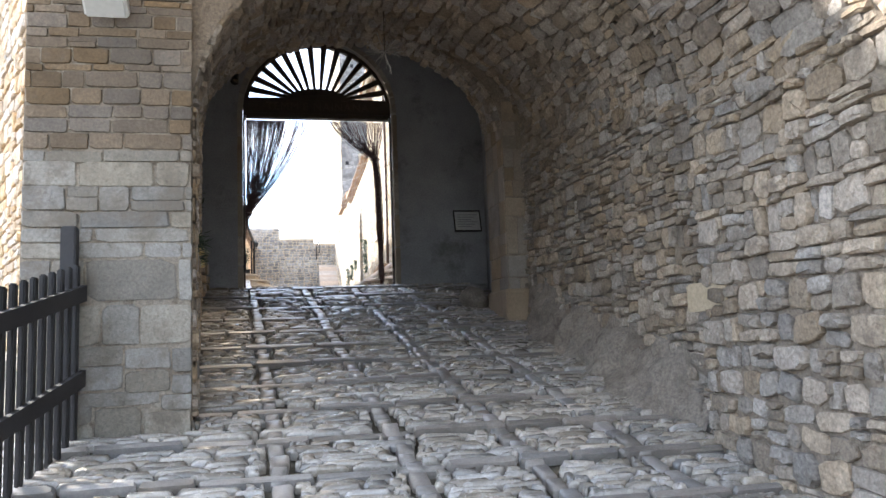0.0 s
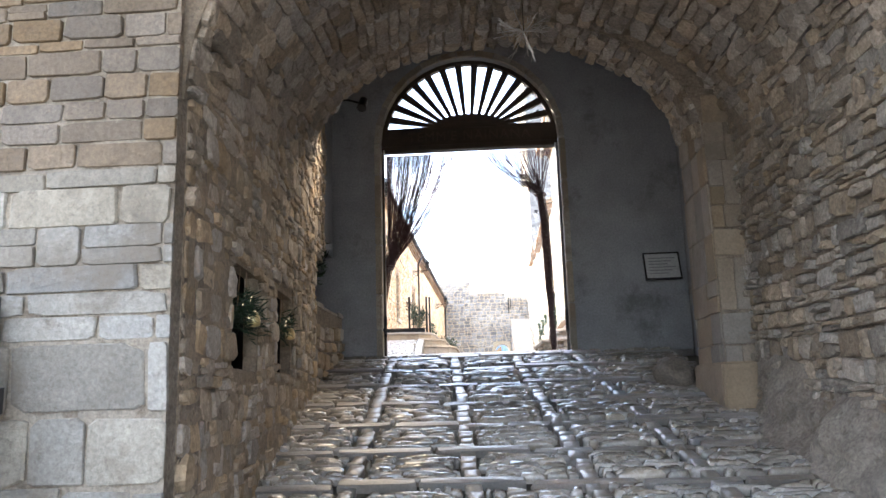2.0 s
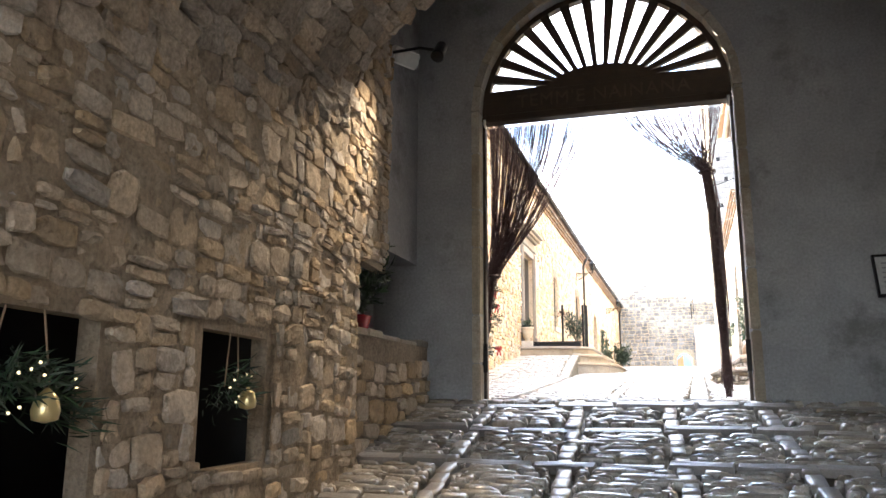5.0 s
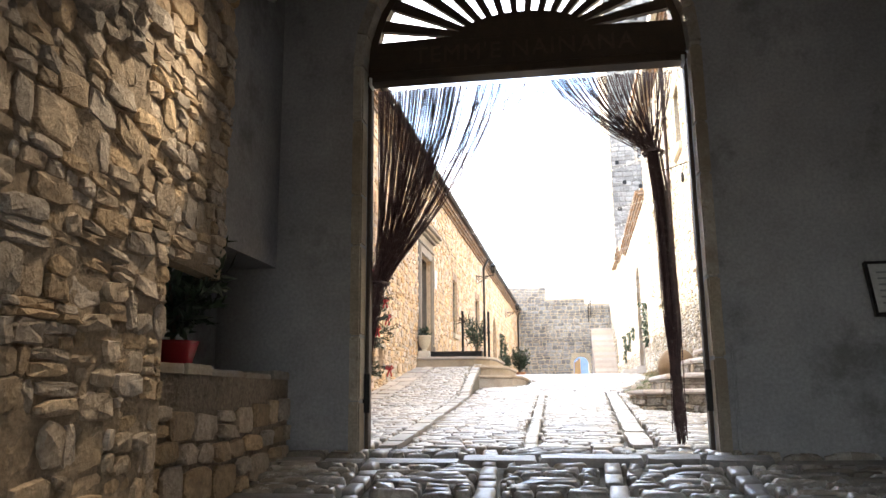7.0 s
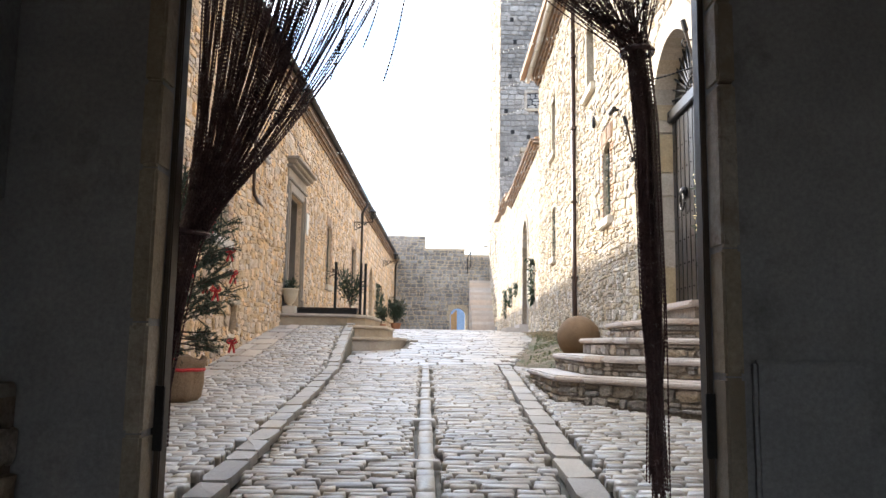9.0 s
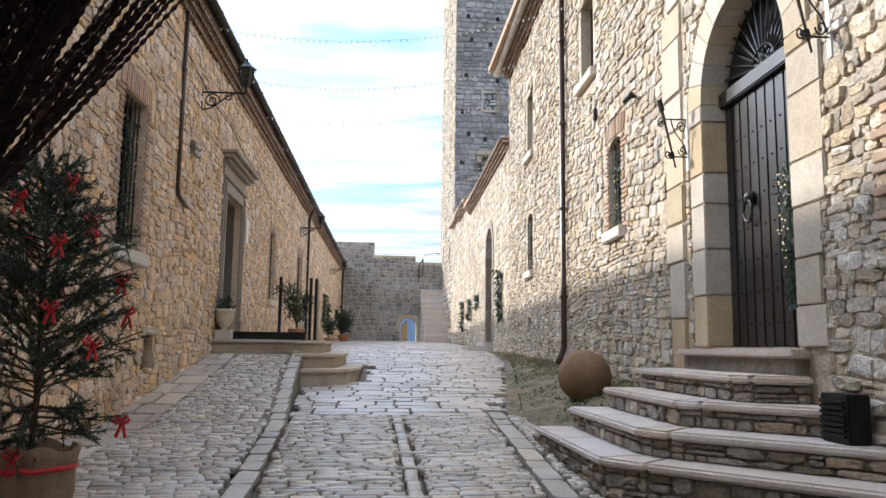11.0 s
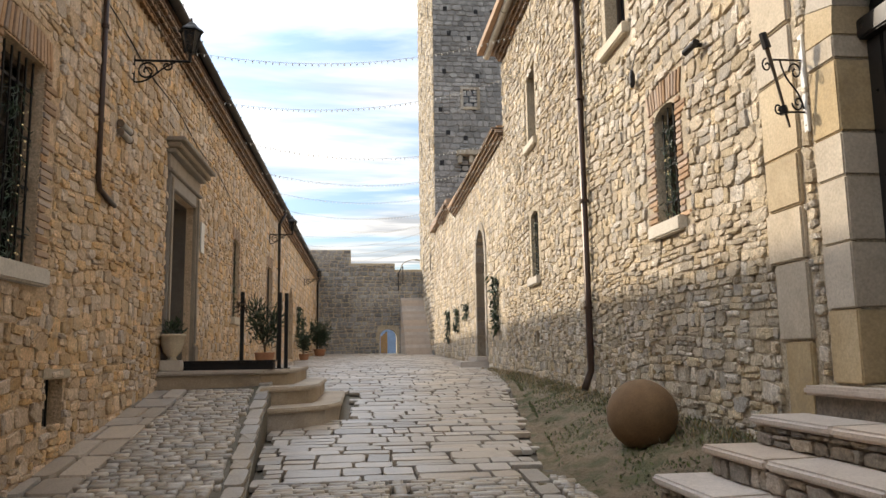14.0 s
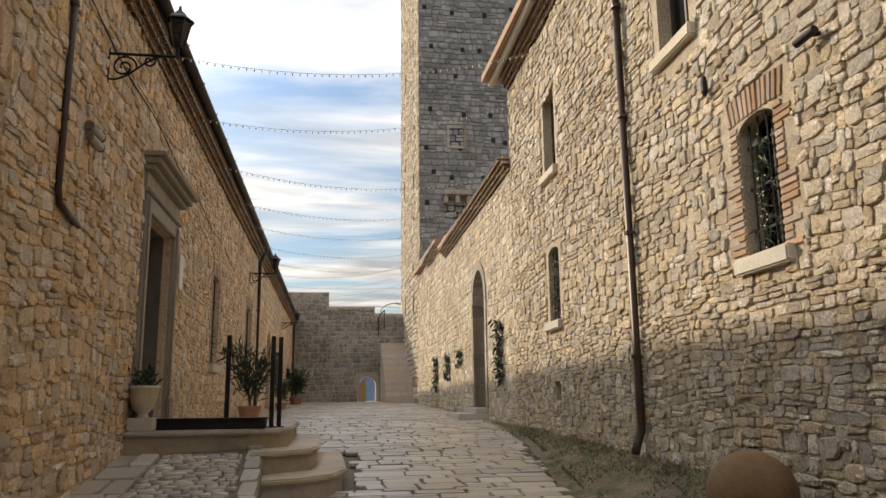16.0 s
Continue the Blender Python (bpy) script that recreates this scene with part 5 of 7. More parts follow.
for i in range(n):
    a0, a1 = math.pi * i / n + 0.004, math.pi * (i + 1) / n - 0.004
    bm = bmesh.new()
    ri, ro = hw - 0.01, hw + 0.30
    sub = [a0 + (a1 - a0) * q / 3 for q in range(4)]
    loop = [(ri, a) for a in sub] + [(ro, a) for a in sub[::-1]]
    f = [bm.verts.new(RW.at(cu - rr_ * math.cos(a), o[3] - o[4] + rr_ * math.sin(a), 0.035)) for rr_, a in loop]
    b = [bm.verts.new(RW.at(cu - rr_ * math.cos(a), o[3] - o[4] + rr_ * math.sin(a), -0.42)) for rr_, a in loop]
    bm.faces.new(f); bm.faces.new(b[::-1])
    for k in range(8):
        bm.faces.new((f[k], b[k], b[(k + 1) % 8], f[(k + 1) % 8]))
    part("voussoir", bm, ASHLAR_TAN, portal)
DR = -0.2
bm = bmesh.new(); RW.quad(bm, o[0], o[1], o[3] - o[4] - 0.04, o[3] - o[4] + 0.10, DR - 0.06, DR + 0.06, 0.012); part("transom", bm, DOORBLACK, portal)
npl = 10
for k in range(npl):
    a = o[0] + (o[1] - o[0]) * k / npl
    bm = bmesh.new(); RW.quad(bm, a + 0.006, a + (o[1] - o[0]) / npl - 0.006, o[2] + 0.01, o[3] - o[4] - 0.043, DR - 0.05, DR, 0.009); pl = part("plank", bm, DOORBLACK, portal)
    for q in range(7):
        bm = bmesh.new()
        bmesh.ops.create_icosphere(bm, subdivisions=1, radius=0.013, matrix=Matrix.Translation(RW.at(a + (o[1] - o[0]) / npl / 2, o[2] + 0.2 + q * 0.28, DR)))
        part("stud", bm, IRON, pl)
bm = bmesh.new(); RW.quad(bm, o[0], o[1], o[2] + 0.01, o[3] - o[4] - 0.043, DR - 0.1, DR - 0.056); part("door_back", bm, DOORBLACK, portal)
# glazed fan with iron rays
vc = o[3] - o[4] + 0.10
bm = bmesh.new()
arc = [(cu - hw * math.cos(math.pi * i / 24), o[3] - o[4] + hw * math.sin(math.pi * i / 24)) for i in range(25)]
f = [bm.verts.new(RW.at(u, max(v, vc - 0.05), DR - 0.03)) for u, v in arc]
b = [bm.verts.new(RW.at(u, max(v, vc - 0.05), DR - 0.045)) for u, v in arc]
bm.faces.new(f); bm.faces.new(b[::-1])
for k in range(25):
    bm.faces.new((f[k], b[k], b[(k + 1) % 25], f[(k + 1) % 25]))
part("fan_glass", bm, GLASSY, portal)
for i in range(17):
    a = math.pi * i / 16
    bm = bmesh.new()
    tube(bm, [RW.at(cu - 0.2 * math.cos(a), vc + 0.17 * math.sin(a), DR), RW.at(cu - (hw - 0.03) * math.cos(a), max(vc, vc + (hw - 0.12) * math.sin(a)), DR)], 0.011, 6)
    part("fan_ray", bm, DOORBLACK, portal)
for r_ in (0.2, 0.09):
    bm = bmesh.new(); tube(bm, [RW.at(cu - r_ * math.cos(math.pi * i / 16), vc + r_ * 0.9 * math.sin(math.pi * i / 16), DR) for i in range(17)], 0.012, 6); part("fan_ring", bm, DOORBLACK, portal)
for i in range(9):
    a = math.pi * i / 8
    bm = bmesh.new(); tube(bm, [RW.at(cu - 0.03 * math.cos(a), vc + 0.02, DR), RW.at(cu - 0.19 * math.cos(a), vc + 0.16 * math.sin(a), DR)], 0.008, 5); part("fan_spoke", bm, DOORBLACK, portal)
bm = bmesh.new(); tube(bm, [RW.at(yr(17.74) + 0.075 * math.sin(k * 0.4488), 4.75 - 0.095 * math.cos(k * 0.4488), DR + 0.05) for k in range(14)], 0.013, 6, True)
part("ring_knocker", bm, IRON, portal, "black iron ring knocker")
bm = bmesh.new(); bmesh.ops.create_icosphere(bm, subdivisions=2, radius=0.06, matrix=Matrix.Translation(RW.at(yr(17.74), 4.87, DR + 0.02)))
part("knocker_plate", bm, IRON, portal)
g = thing("door_garland", "long fir garland with lights hanging on the black door", "garland", RW.at(yr(17.01), 4.45, DR + 0.07))
leaves(420, 77, lambda r: (Vector((0, 0, r.uniform(-0.55, 0.55))) + RW.U * r.normal(0, 0.05) + RW.N * r.normal(0, 0.02), RW.U * r.normal(0, 1) + Vector((0, 0, -0.6))), 0.1, 0.14, NEEDLE, "fir_foliage", g, -0.2)
r = np.random.default_rng(78)
for k in range(22):
    bm = bmesh.new(); bmesh.ops.create_icosphere(bm, subdivisions=1, radius=0.008, matrix=Matrix.Translation(Vector((0, 0, r.uniform(-0.55, 0.55))) + RW.U * r.normal(0, 0.05) + RW.N * 0.05)); part("fairy_light", bm, GOLD, g)
# quoin of big blocks beside the portal
quoin = structure(new("trim_quoin"), "column of large tan blocks built into the rubble wall", "trim")
v = 3.25
r = np.random.default_rng(41)
while v < 7.4:
    h = r.uniform(0.28, 0.62)
    a = yr(18.75) + r.uniform(-0.02, 0.02)
    bm = bmesh.new(); RW.quad(bm, a, a + r.uniform(0.3, 0.55), v + 0.005, v + h - 0.005, -0.05, 0.03 + r.uniform(-0.008, 0.008), 0.014); part("block", bm, ASHLAR_TAN, quoin)
    v += h

# arched doorway of the middle range
o = R_OPEN[6]
ob = structure(new("door_3"), "tall narrow arched doorway with a grey wooden door", "door")
cu, hw = (o[0] + o[1]) / 2, (o[1] - o[0]) / 2
for side in (-1, 1):
    v = o[2]
    r = np.random.default_rng(50 + side)
    while v < o[3] - o[4] - 0.02:
        h = min(r.uniform(0.35, 0.6), o[3] - o[4] - v)
        a, b = (cu + hw, cu + hw + 0.22) if side == 1 else (cu - hw - 0.22, cu - hw)
        bm = bmesh.new(); RW.quad(bm, a, b, v + 0.003, v + h - 0.003, -0.3, 0.04, 0.01); part("block", bm, ASHLAR, ob)
        v += h
for i in range(11):
    a0, a1 = math.pi * i / 11 + 0.004, math.pi * (i + 1) / 11 - 0.004
    bm = bmesh.new()
    loop = [(hw, a0), (hw, a1), (hw + 0.22, a1), (hw + 0.22, a0)]
    f = [bm.verts.new(RW.at(cu - q * math.cos(a), o[3] - o[4] + q * math.sin(a), 0.04)) for q, a in loop]
    b = [bm.verts.new(RW.at(cu - q * math.cos(a), o[3] - o[4] + q * math.sin(a), -0.3)) for q, a in loop]
    bm.faces.new(f); bm.faces.new(b[::-1])
    for k in range(4):
        bm.faces.new((f[k], b[k], b[(k + 1) % 4], f[(k + 1) % 4]))
    part("voussoir", bm, ASHLAR, ob)
for k in range(6):
    a = o[0] + (o[1] - o[0]) * k / 6
    bm = bmesh.new(); RW.quad(bm, a + 0.004, a + (o[1] - o[0]) / 6 - 0.004, o[2], o[3], -0.5, -0.45, 0.006); part("plank", bm, GREYWOOD, ob)
bm = bmesh.new(); RW.quad(bm, o[0] - 0.3, o[1] + 0.3, gz(34.5) - 0.1, gz(34.5) + 0.13, -0.02, 0.75, 0.03); part("door_step", bm, MARBLE, ob)
bm = bmesh.new(); RW.quad(bm, o[0] - 0.1, o[1] + 0.1, gz(34.5) + 0.134, o[2] - 0.002, -0.4, 0.3, 0.02); part("threshold", bm, MARBLE, ob)
structure(bm_object("wall_passage_back", boxbm(4.6, 4.8, 13.5, 16.5, 2, 6.5), PLASTER), "dark back of the brick archway", "wall")

# ======== portal steps ========
steps = structure(new("portal_steps"), "broad pale stone steps with rubble risers before the portal", "steps")
FLIGHT = [(2.80, [(1.74, 18.85), (1.76, 16.75), (1.98, 16.45), (3.2, 15.15)]), (2.99, [(2.05, 18.8), (2.06, 16.85), (2.2, 16.6), (3.2, 15.62)]),
          (3.18, [(2.38, 18.75), (2.38, 16.95), (2.5, 16.78), (3.2, 16.08)]), (3.37, [(2.70, 18.7), (2.70, 16.75), (2.8, 16.62), (3.2, 16.5)])]


def inset(pts, d):
    """The plan line moved towards the wall."""
    return [(x + d, y + (d if 0 < i else 0) * (0.6 if i else 0) - (d if i == 0 else 0)) for i, (x, y) in enumerate(pts)]


STEP_RISERS = []
for k, (z, pts) in enumerate(FLIGHT):
    wall_end_pts = [(RW.at(RW.u_of_y(pts[-1][1]), 0).x + 0.0, pts[-1][1]), (RW.at(RW.u_of_y(pts[0][1]), 0).x + 0.0, pts[0][1])]
    core = [(x + 0.05, y) for x, y in pts[:-1]] + [(pts[-1][0], pts[-1][1] + 0.05)]
    core = [(pts[0][0] + 0.06, pts[0][1] - 0.05), (pts[1][0] + 0.06, pts[1][1] + 0.02), (pts[2][0] + 0.05, pts[2][1] + 0.05), (pts[3][0], pts[3][1] + 0.06)] + [(wall_end_pts[0][0], pts[3][1] + 0.06), (wall_end_pts[1][0], pts[0][1] - 0.05)]
    low = 2.2 if k == 0 else FLIGHT[k - 1][0] - 0.03
    part("riser", prism(core, low, z - 0.062), MORTAR_TUN, steps)
    STEP_RISERS.append((core[:4], (gz(17) - 0.05 if k == 0 else FLIGHT[k - 1][0]), z - 0.062))
    # tread slabs with rounded noses, jointed
    nxt = 0.42
    inner = [(pts[0][0] + nxt, pts[0][1]), (pts[1][0] + nxt, pts[1][1] + 0.12), (pts[2][0] + nxt * 0.8, pts[2][1] + nxt * 0.8), (pts[3][0] + 0.02, pts[3][1] + nxt * 1.3)]
    for i in range(3):
        a, b, c, d = pts[i], pts[i + 1], inner[i + 1], inner[i]
        if i == 0:
            m0, m1 = ((a[0] + b[0]) / 2, (a[1] + b[1]) / 2 + 0.1), ((d[0] + c[0]) / 2, (c[1] + d[1]) / 2 + 0.1)
            part("tread", prism([a, m0, m1, d], z - 0.06, z, 0.018), MARBLE, steps)
            part("tread", prism([(m0[0], m0[1] - 0.006), b, c, (m1[0], m1[1] - 0.006)], z - 0.06, z, 0.018), MARBLE, steps)
        else:
            part("tread", prism([(a[0] + (0.004 if i == 2 else 0), a[1] - 0.003), b, c, d], z - 0.06, z + 0.001 * i, 0.018), MARBLE, steps)
th0, th1 = RW.u_of_y(16.55), RW.u_of_y(18.7)
bm = bmesh.new(); RW.quad(bm, th0, th1, 3.49, 3.555, -0.4, 0.16, 0.018); part("threshold", bm, MARBLE, steps)
bm = bmesh.new(); RW.quad(bm, th0 + 0.05, th1 - 0.05, 3.0, 3.486, -0.1, 0.1); part("threshold_base", bm, MORTAR_TUN, steps)
low_step = structure(bm_object("step_archway", boxbm(2.78, 3.4, 13.9, 15.1, 2.3, 2.68, bevel=0.02), MARBLE), "pale stone step at the brick archway", "step")

# black louvred box beside the steps
lb = thing("louvred_box", "black metal louvred box standing on the steps", "box", (3.08, 15.98, 3.0))
lb.scale = (0.8, 0.72, 0.8)
part("body", boxbm(-0.09, 0.09, -0.2, 0.2, -0.01, 0.36, bevel=0.01), IRON, lb)
for k in range(7):
    part("louvre", boxbm(-0.115, -0.092, -0.17, 0.17, 0.04 + k * 0.042, 0.062 + k * 0.042, m=Matrix.Identity(4)), IRON, lb)

# stone ball
ball = thing("stone_ball", "large weathered brown stone ball on bare earth", "ball", (2.76, 20.78, 2.9))
bm = bmesh.new(); bmesh.ops.create_uvsphere(bm, u_segments=48, v_segments=32, radius=0.325)
for v in bm.verts:
    v.co *= 1 + 0.012 * noise.noise(v.co * 9) + 0.008 * noise.noise(v.co * 25)
bmesh.ops.translate(bm, vec=(0, 0, 0.31), verts=bm.verts)
part("sphere", bm, surface("brown_weathered_stone", (0.14, 0.082, 0.04), (0.25, 0.155, 0.08), 0.9, 5, 70, 0.6, ((0.12, 0.1, 0.07), 3, 0.58, 0.6)), ball, smooth=True)

# ======== pipes, gutters, lamps ========


def pipe(name, label, pts, r, mat, clips=(), line=None):
    base = Vector(pts[-1])
    ob = thing(name, label, "pipe", base)
    bm = bmesh.new(); tube(bm, [Vector(p) - base for p in pts], r, 10); part("tube", bm, mat, ob, smooth=True)
    for c in clips:
        bm = bmesh.new(); tube(bm, [Vector(c) - base - Vector((0, 0, 0.02)), Vector(c) - base + Vector((0, 0, 0.02))], r * 1.35, 10); part("clip", bm, mat, ob)
    return ob


u = yr(23.95)
p = lambda v, d=0.09: RW.at(u, v, d)
pipe("downpipe", "long brown metal downpipe on the tall wall", [p(R_TOP + 0.15), p(3.55), RW.at(u, 3.42, 0.14), RW.at(u - 0.05, 3.3, 0.2)], 0.05, PIPE, [p(z) for z in (4.4, 5.9, 7.4, 8.9)])
for a, b in ((0.08, 3.4), (0.12, 3.3)):
    pass
u2 = yl(21.55)
pipe("conduit", "thin brown conduit pipe bent along the wall", [LW.at(u2, L_TOP, 0.05), LW.at(u2, 5.6, 0.05), LW.at(u2 + 0.05, 5.5, 0.05), LW.at(u2 + 0.55, 5.42, 0.04)], 0.028, PIPE, [LW.at(u2, z, 0.05) for z in (6.2, 7.2)])
u3 = yl(37.6)
pipe("downpipe", "dark downpipe with an offset under the eaves", [LW.at(u3, L_TOP + 0.1, 0.26), LW.at(u3, L_TOP - 0.25, 0.08), LW.at(u3, 3.7, 0.08)], 0.05, GUTTER, [LW.at(u3, z, 0.08) for z in (5, 6.5)])
u4 = yl(57.4)
pipe("downpipe", "dark downpipe at the far corner", [LW.at(u4, L_TOP + 0.1, 0.2), LW.at(u4, L_TOP - 0.3, 0.08), LW.at(u4, 4.0, 0.08)], 0.06, GUTTER)


def half_gutter(name, label, line, u0, u1, v, d, r, mat):
    ob = structure(new(name), label, "gutter")
    bm = bmesh.new()
    prof = [(r * math.cos(math.pi + math.pi * k / 8), r * math.sin(math.pi + math.pi * k / 8)) for k in range(9)]
    prof += [(x * 0.88, y * 0.88) for x, y in prof[::-1]]
    a = [bm.verts.new(line.at(u0, v + y, d + x)) for x, y in prof]
    b = [bm.verts.new(line.at(u1, v + y, d + x)) for x, y in prof]
    n = len(prof)
    for k in range(n):
        bm.faces.new((a[k], a[(k + 1) % n], b[(k + 1) % n], b[k]))
    bm.faces.new(a); bm.faces.new(b[::-1])
    part("channel", bm, mat, ob, smooth=True)
    for k in range(int((u1 - u0) / 1.2)):
        bm = bmesh.new(); tube(bm, [line.at(u0 + 0.6 + k * 1.2, v + 0.02, d - r * 1.05), line.at(u0 + 0.6 + k * 1.2, v - r * 0.8, d - r * 0.75), line.at(u0 + 0.6 + k * 1.2, v - r * 1.08, d), line.at(u0 + 0.6 + k * 1.2, v - r * 0.8, d + r * 0.75), line.at(u0 + 0.6 + k * 1.2, v + 0.03, d + r * 1.05)], 0.008, 4)
        part("hanger", bm, mat, ob)
    return ob


half_gutter("gutter_low_range", "dark half-round gutter along the eaves", LW, 0.3, LW.len - 0.6, L_TOP + 0.24, 0.26, 0.075, GUTTER)
half_gutter("gutter_tall_range", "pale half-round gutter along the high eaves", RW, 0.3, TALL_END + 0.3, R_TOP + 0.28, 0.32, 0.08, GUTTER_PALE)


def eaves(name, label, line, u0, u1, v, rows, mat, top_tiles=True):
    """Stepped rows of tile ends under the roof edge."""
    ob = structure(new(name), label, "cornice")
    for j in range(rows):
        bm = bmesh.new()
        vs, fs = [], []
        n = int((u1 - u0) / 0.17)
        for k in range(n):
            u = u0 + (k + 0.5 * (j % 2)) * 0.17
            for q in range(5):
                a = math.pi * q / 4
                for dd in (0.0, 0.07 + 0.065 * j):
                    vs.append(line.at(u - 0.075 * math.cos(a), v + 0.07 * j + 0.055 * math.sin(a), dd))
            b = len(vs) - 10
            for q in range(4):
                fs.append((b + q * 2, b + q * 2 + 1, b + q * 2 + 3, b + q * 2 + 2))
            fs.append(tuple(b + q * 2 + 1 for q in range(5)))
        bm.free()
        me = bpy.data.meshes.new("tile_row"); me.from_pydata([tuple(x) for x in vs], [], fs); me.materials.append(mat)
        o2 = new("tile_row", me); o2.parent = ob; tagged(o2, kind="stuff")
        bm = bmesh.new(); line.quad(bm, u0, u1, v + 0.07 * j + 0.056, v + 0.07 * j + 0.068, -0.1, 0.085 + 0.065 * j); part("course", bm, mat, ob)
    return ob


eaves("cornice_low_range", "stepped tile cornice under the low eaves", LW, 0.2, LW.len - 0.3, L_TOP - 0.13, 3, TILE)
eaves("cornice_tall_range", "stepped tile cornice under the high eaves", RW, 0.2, TALL_END, R_TOP + 0.0, 3, TILE)
eaves("cornice_middle_range", "stepped tile cornice of the lower range", RW, TALL_END + 0.05, LOW_END, LOW_TOP + 0.0, 4, TILE)
eaves("cornice_end_range", "stepped tile cornice next to the tower", RW, yr(42.4), yr(46), 9.3, 4, TILE)


def scroll(bm, at, U, V, r, turns=1.3, thick=0.011, start=0.0, flip=1):
    n = 26
    pts = []
    for k in range(n):
        t = k / (n - 1)
        a = start + flip * t * turns * 6.283
        q = r * (1 - 0.8 * t)
        pts.append(at + U * (q * math.cos(a)) + V * (q * math.sin(a)))
    tube(bm, pts, thick, 5)


def wall_lantern(name, line, y, v, reach=0.66, s=1.0):
    u = line.u_of_y(y)
    base = line.at(u, v)
    ob = thing(name, "black wrought iron wall lantern on a scrolled bracket", "lamp", base, "wall lanterns")
    N, Z = line.N, Vector((0, 0, 1))
    bm = bmesh.new(); tube(bm, [N * 0.02 - Z * 0.25, N * 0.02 + Z * 0.12], 0.018, 6); part("wall_plate", bm, IRON, ob)
    bm = bmesh.new(); tube(bm, [N * 0.0 + Z * 0.06, N * reach + Z * 0.06], 0.014, 6); part("arm", bm, IRON, ob)
    bm = bmesh.new()
    scroll(bm, N * 0.17 - Z * 0.07, N, Z, 0.12, 1.6)
    scroll(bm, N * 0.40 + Z * 0.0, N, Z, 0.07, 1.4, flip=-1, start=2)
    tube(bm, bezier(N * 0.03 - Z * 0.2, N * 0.2 - Z * 0.24, N * 0.3 - Z * 0.02, N * 0.5 + Z * 0.05, 10), 0.011, 5)
    part("scrollwork", bm, IRON, ob)
    L = N * reach
    bm = bmesh.new(); tube(bm, [L + Z * 0.05, L + Z * 0.16], 0.02, 6); part("stem", bm, IRON, ob)
    bm = lathe([(0.05, 0.16), (0.06, 0.18), (0.115, 0.42), (0.105, 0.42), (0.05, 0.19)], L, 6); part("glass_cage", bm, GLASSY, ob)
    bm = bmesh.new()
    for k in range(6):
        a = 6.283 * k / 6
        d = Vector((math.cos(a), math.sin(a), 0))
        tube(bm, [L + d * 0.062 + Z * 0.17, L + d * 0.12 + Z * 0.43], 0.008, 4)
    part("cage_bars", bm, IRON, ob)
    part("cap", lathe([(0.15, 0.425), (0.14, 0.445), (0.07, 0.50), (0.05, 0.53), (0.02, 0.55), (0.012, 0.6)], L, 6), IRON, ob)
    return ob


for k, y in enumerate((22.62, 35.6, 48.5)):
    wall_lantern("wall_lantern", LW, y, 7.2)


def torch(y, v, n=0):
    u = RW.u_of_y(y)
    base = RW.at(u, v)
    ob = thing("torch_sconce", "scrolled iron torch holder on a pale wall bar", "lamp", base, "torch sconces")
    ob.scale = (0.85, 0.85, 0.85)
    N, Z, U = RW.N * 0.72, Vector((0, 0, 1)), RW.U
    bm = bmesh.new(); RW.quad(bm, u - 0.03, u + 0.03, v - 0.42, v + 0.42, 0.005, 0.03, 0.004); part("wall_bar", local(bm, base), WHITE, ob)
    for z in (-0.36, 0.36):
        bm = bmesh.new(); bmesh.ops.create_icosphere(bm, subdivisions=1, radius=0.014, matrix=Matrix.Translation(N * 0.03 + Z * z)); part("bolt", bm, IRON, ob)
    bm = bmesh.new()
    tube(bm, [N * 0.03 + Z * 0.2, N * 0.42 + Z * 0.2], 0.009, 6)
    tube(bm, [N * 0.03 - Z * 0.25, N * 0.32 - Z * 0.25], 0.009, 6)
    scroll(bm, N * 0.12 + Z * 0.10, N, Z, 0.08, 1.3, 0.008)
    scroll(bm, N * 0.12 - Z * 0.17, N, Z, 0.07, 1.3, 0.008, flip=-1)
    scroll(bm, N * 0.46 + Z * 0.15, N, Z, 0.06, 1.2, 0.008, start=1.5, flip=-1)
    scroll(bm, N * 0.36 - Z * 0.22, N, Z, 0.05, 1.2, 0.008, start=4, flip=1)
    tube(bm, bezier(N * 0.3 + Z * 0.2, N * 0.24 - Z * 0.05, N * 0.1 + Z * 0.0, N * 0.05 - Z * 0.22, 10), 0.008, 5)
    part("scrollwork", bm, IRON, ob)
    bm = bmesh.new(); tube(bm, [N * 0.24 - Z * 0.38, N * 0.38 + Z * 0.1, N * 0.45 + Z * 0.32], 0.01, 7, taper=0.02); part("torch", bm, DARKWOOD, ob)
    bm = bmesh.new(); tube(bm, [N * 0.44 + Z * 0.30, N * 0.485 + Z * 0.43], 0.036, 8, taper=0.032); part("torch_head", bm, IRON, ob)
    bm = bmesh.new(); tube(bm, [N * 0.29 - Z * 0.27, N * 0.31 - Z * 0.2], 0.036, 8); part("collar", bm, IRON, ob)


torch(18.62, 5.66)
torch(16.12, 5.85)

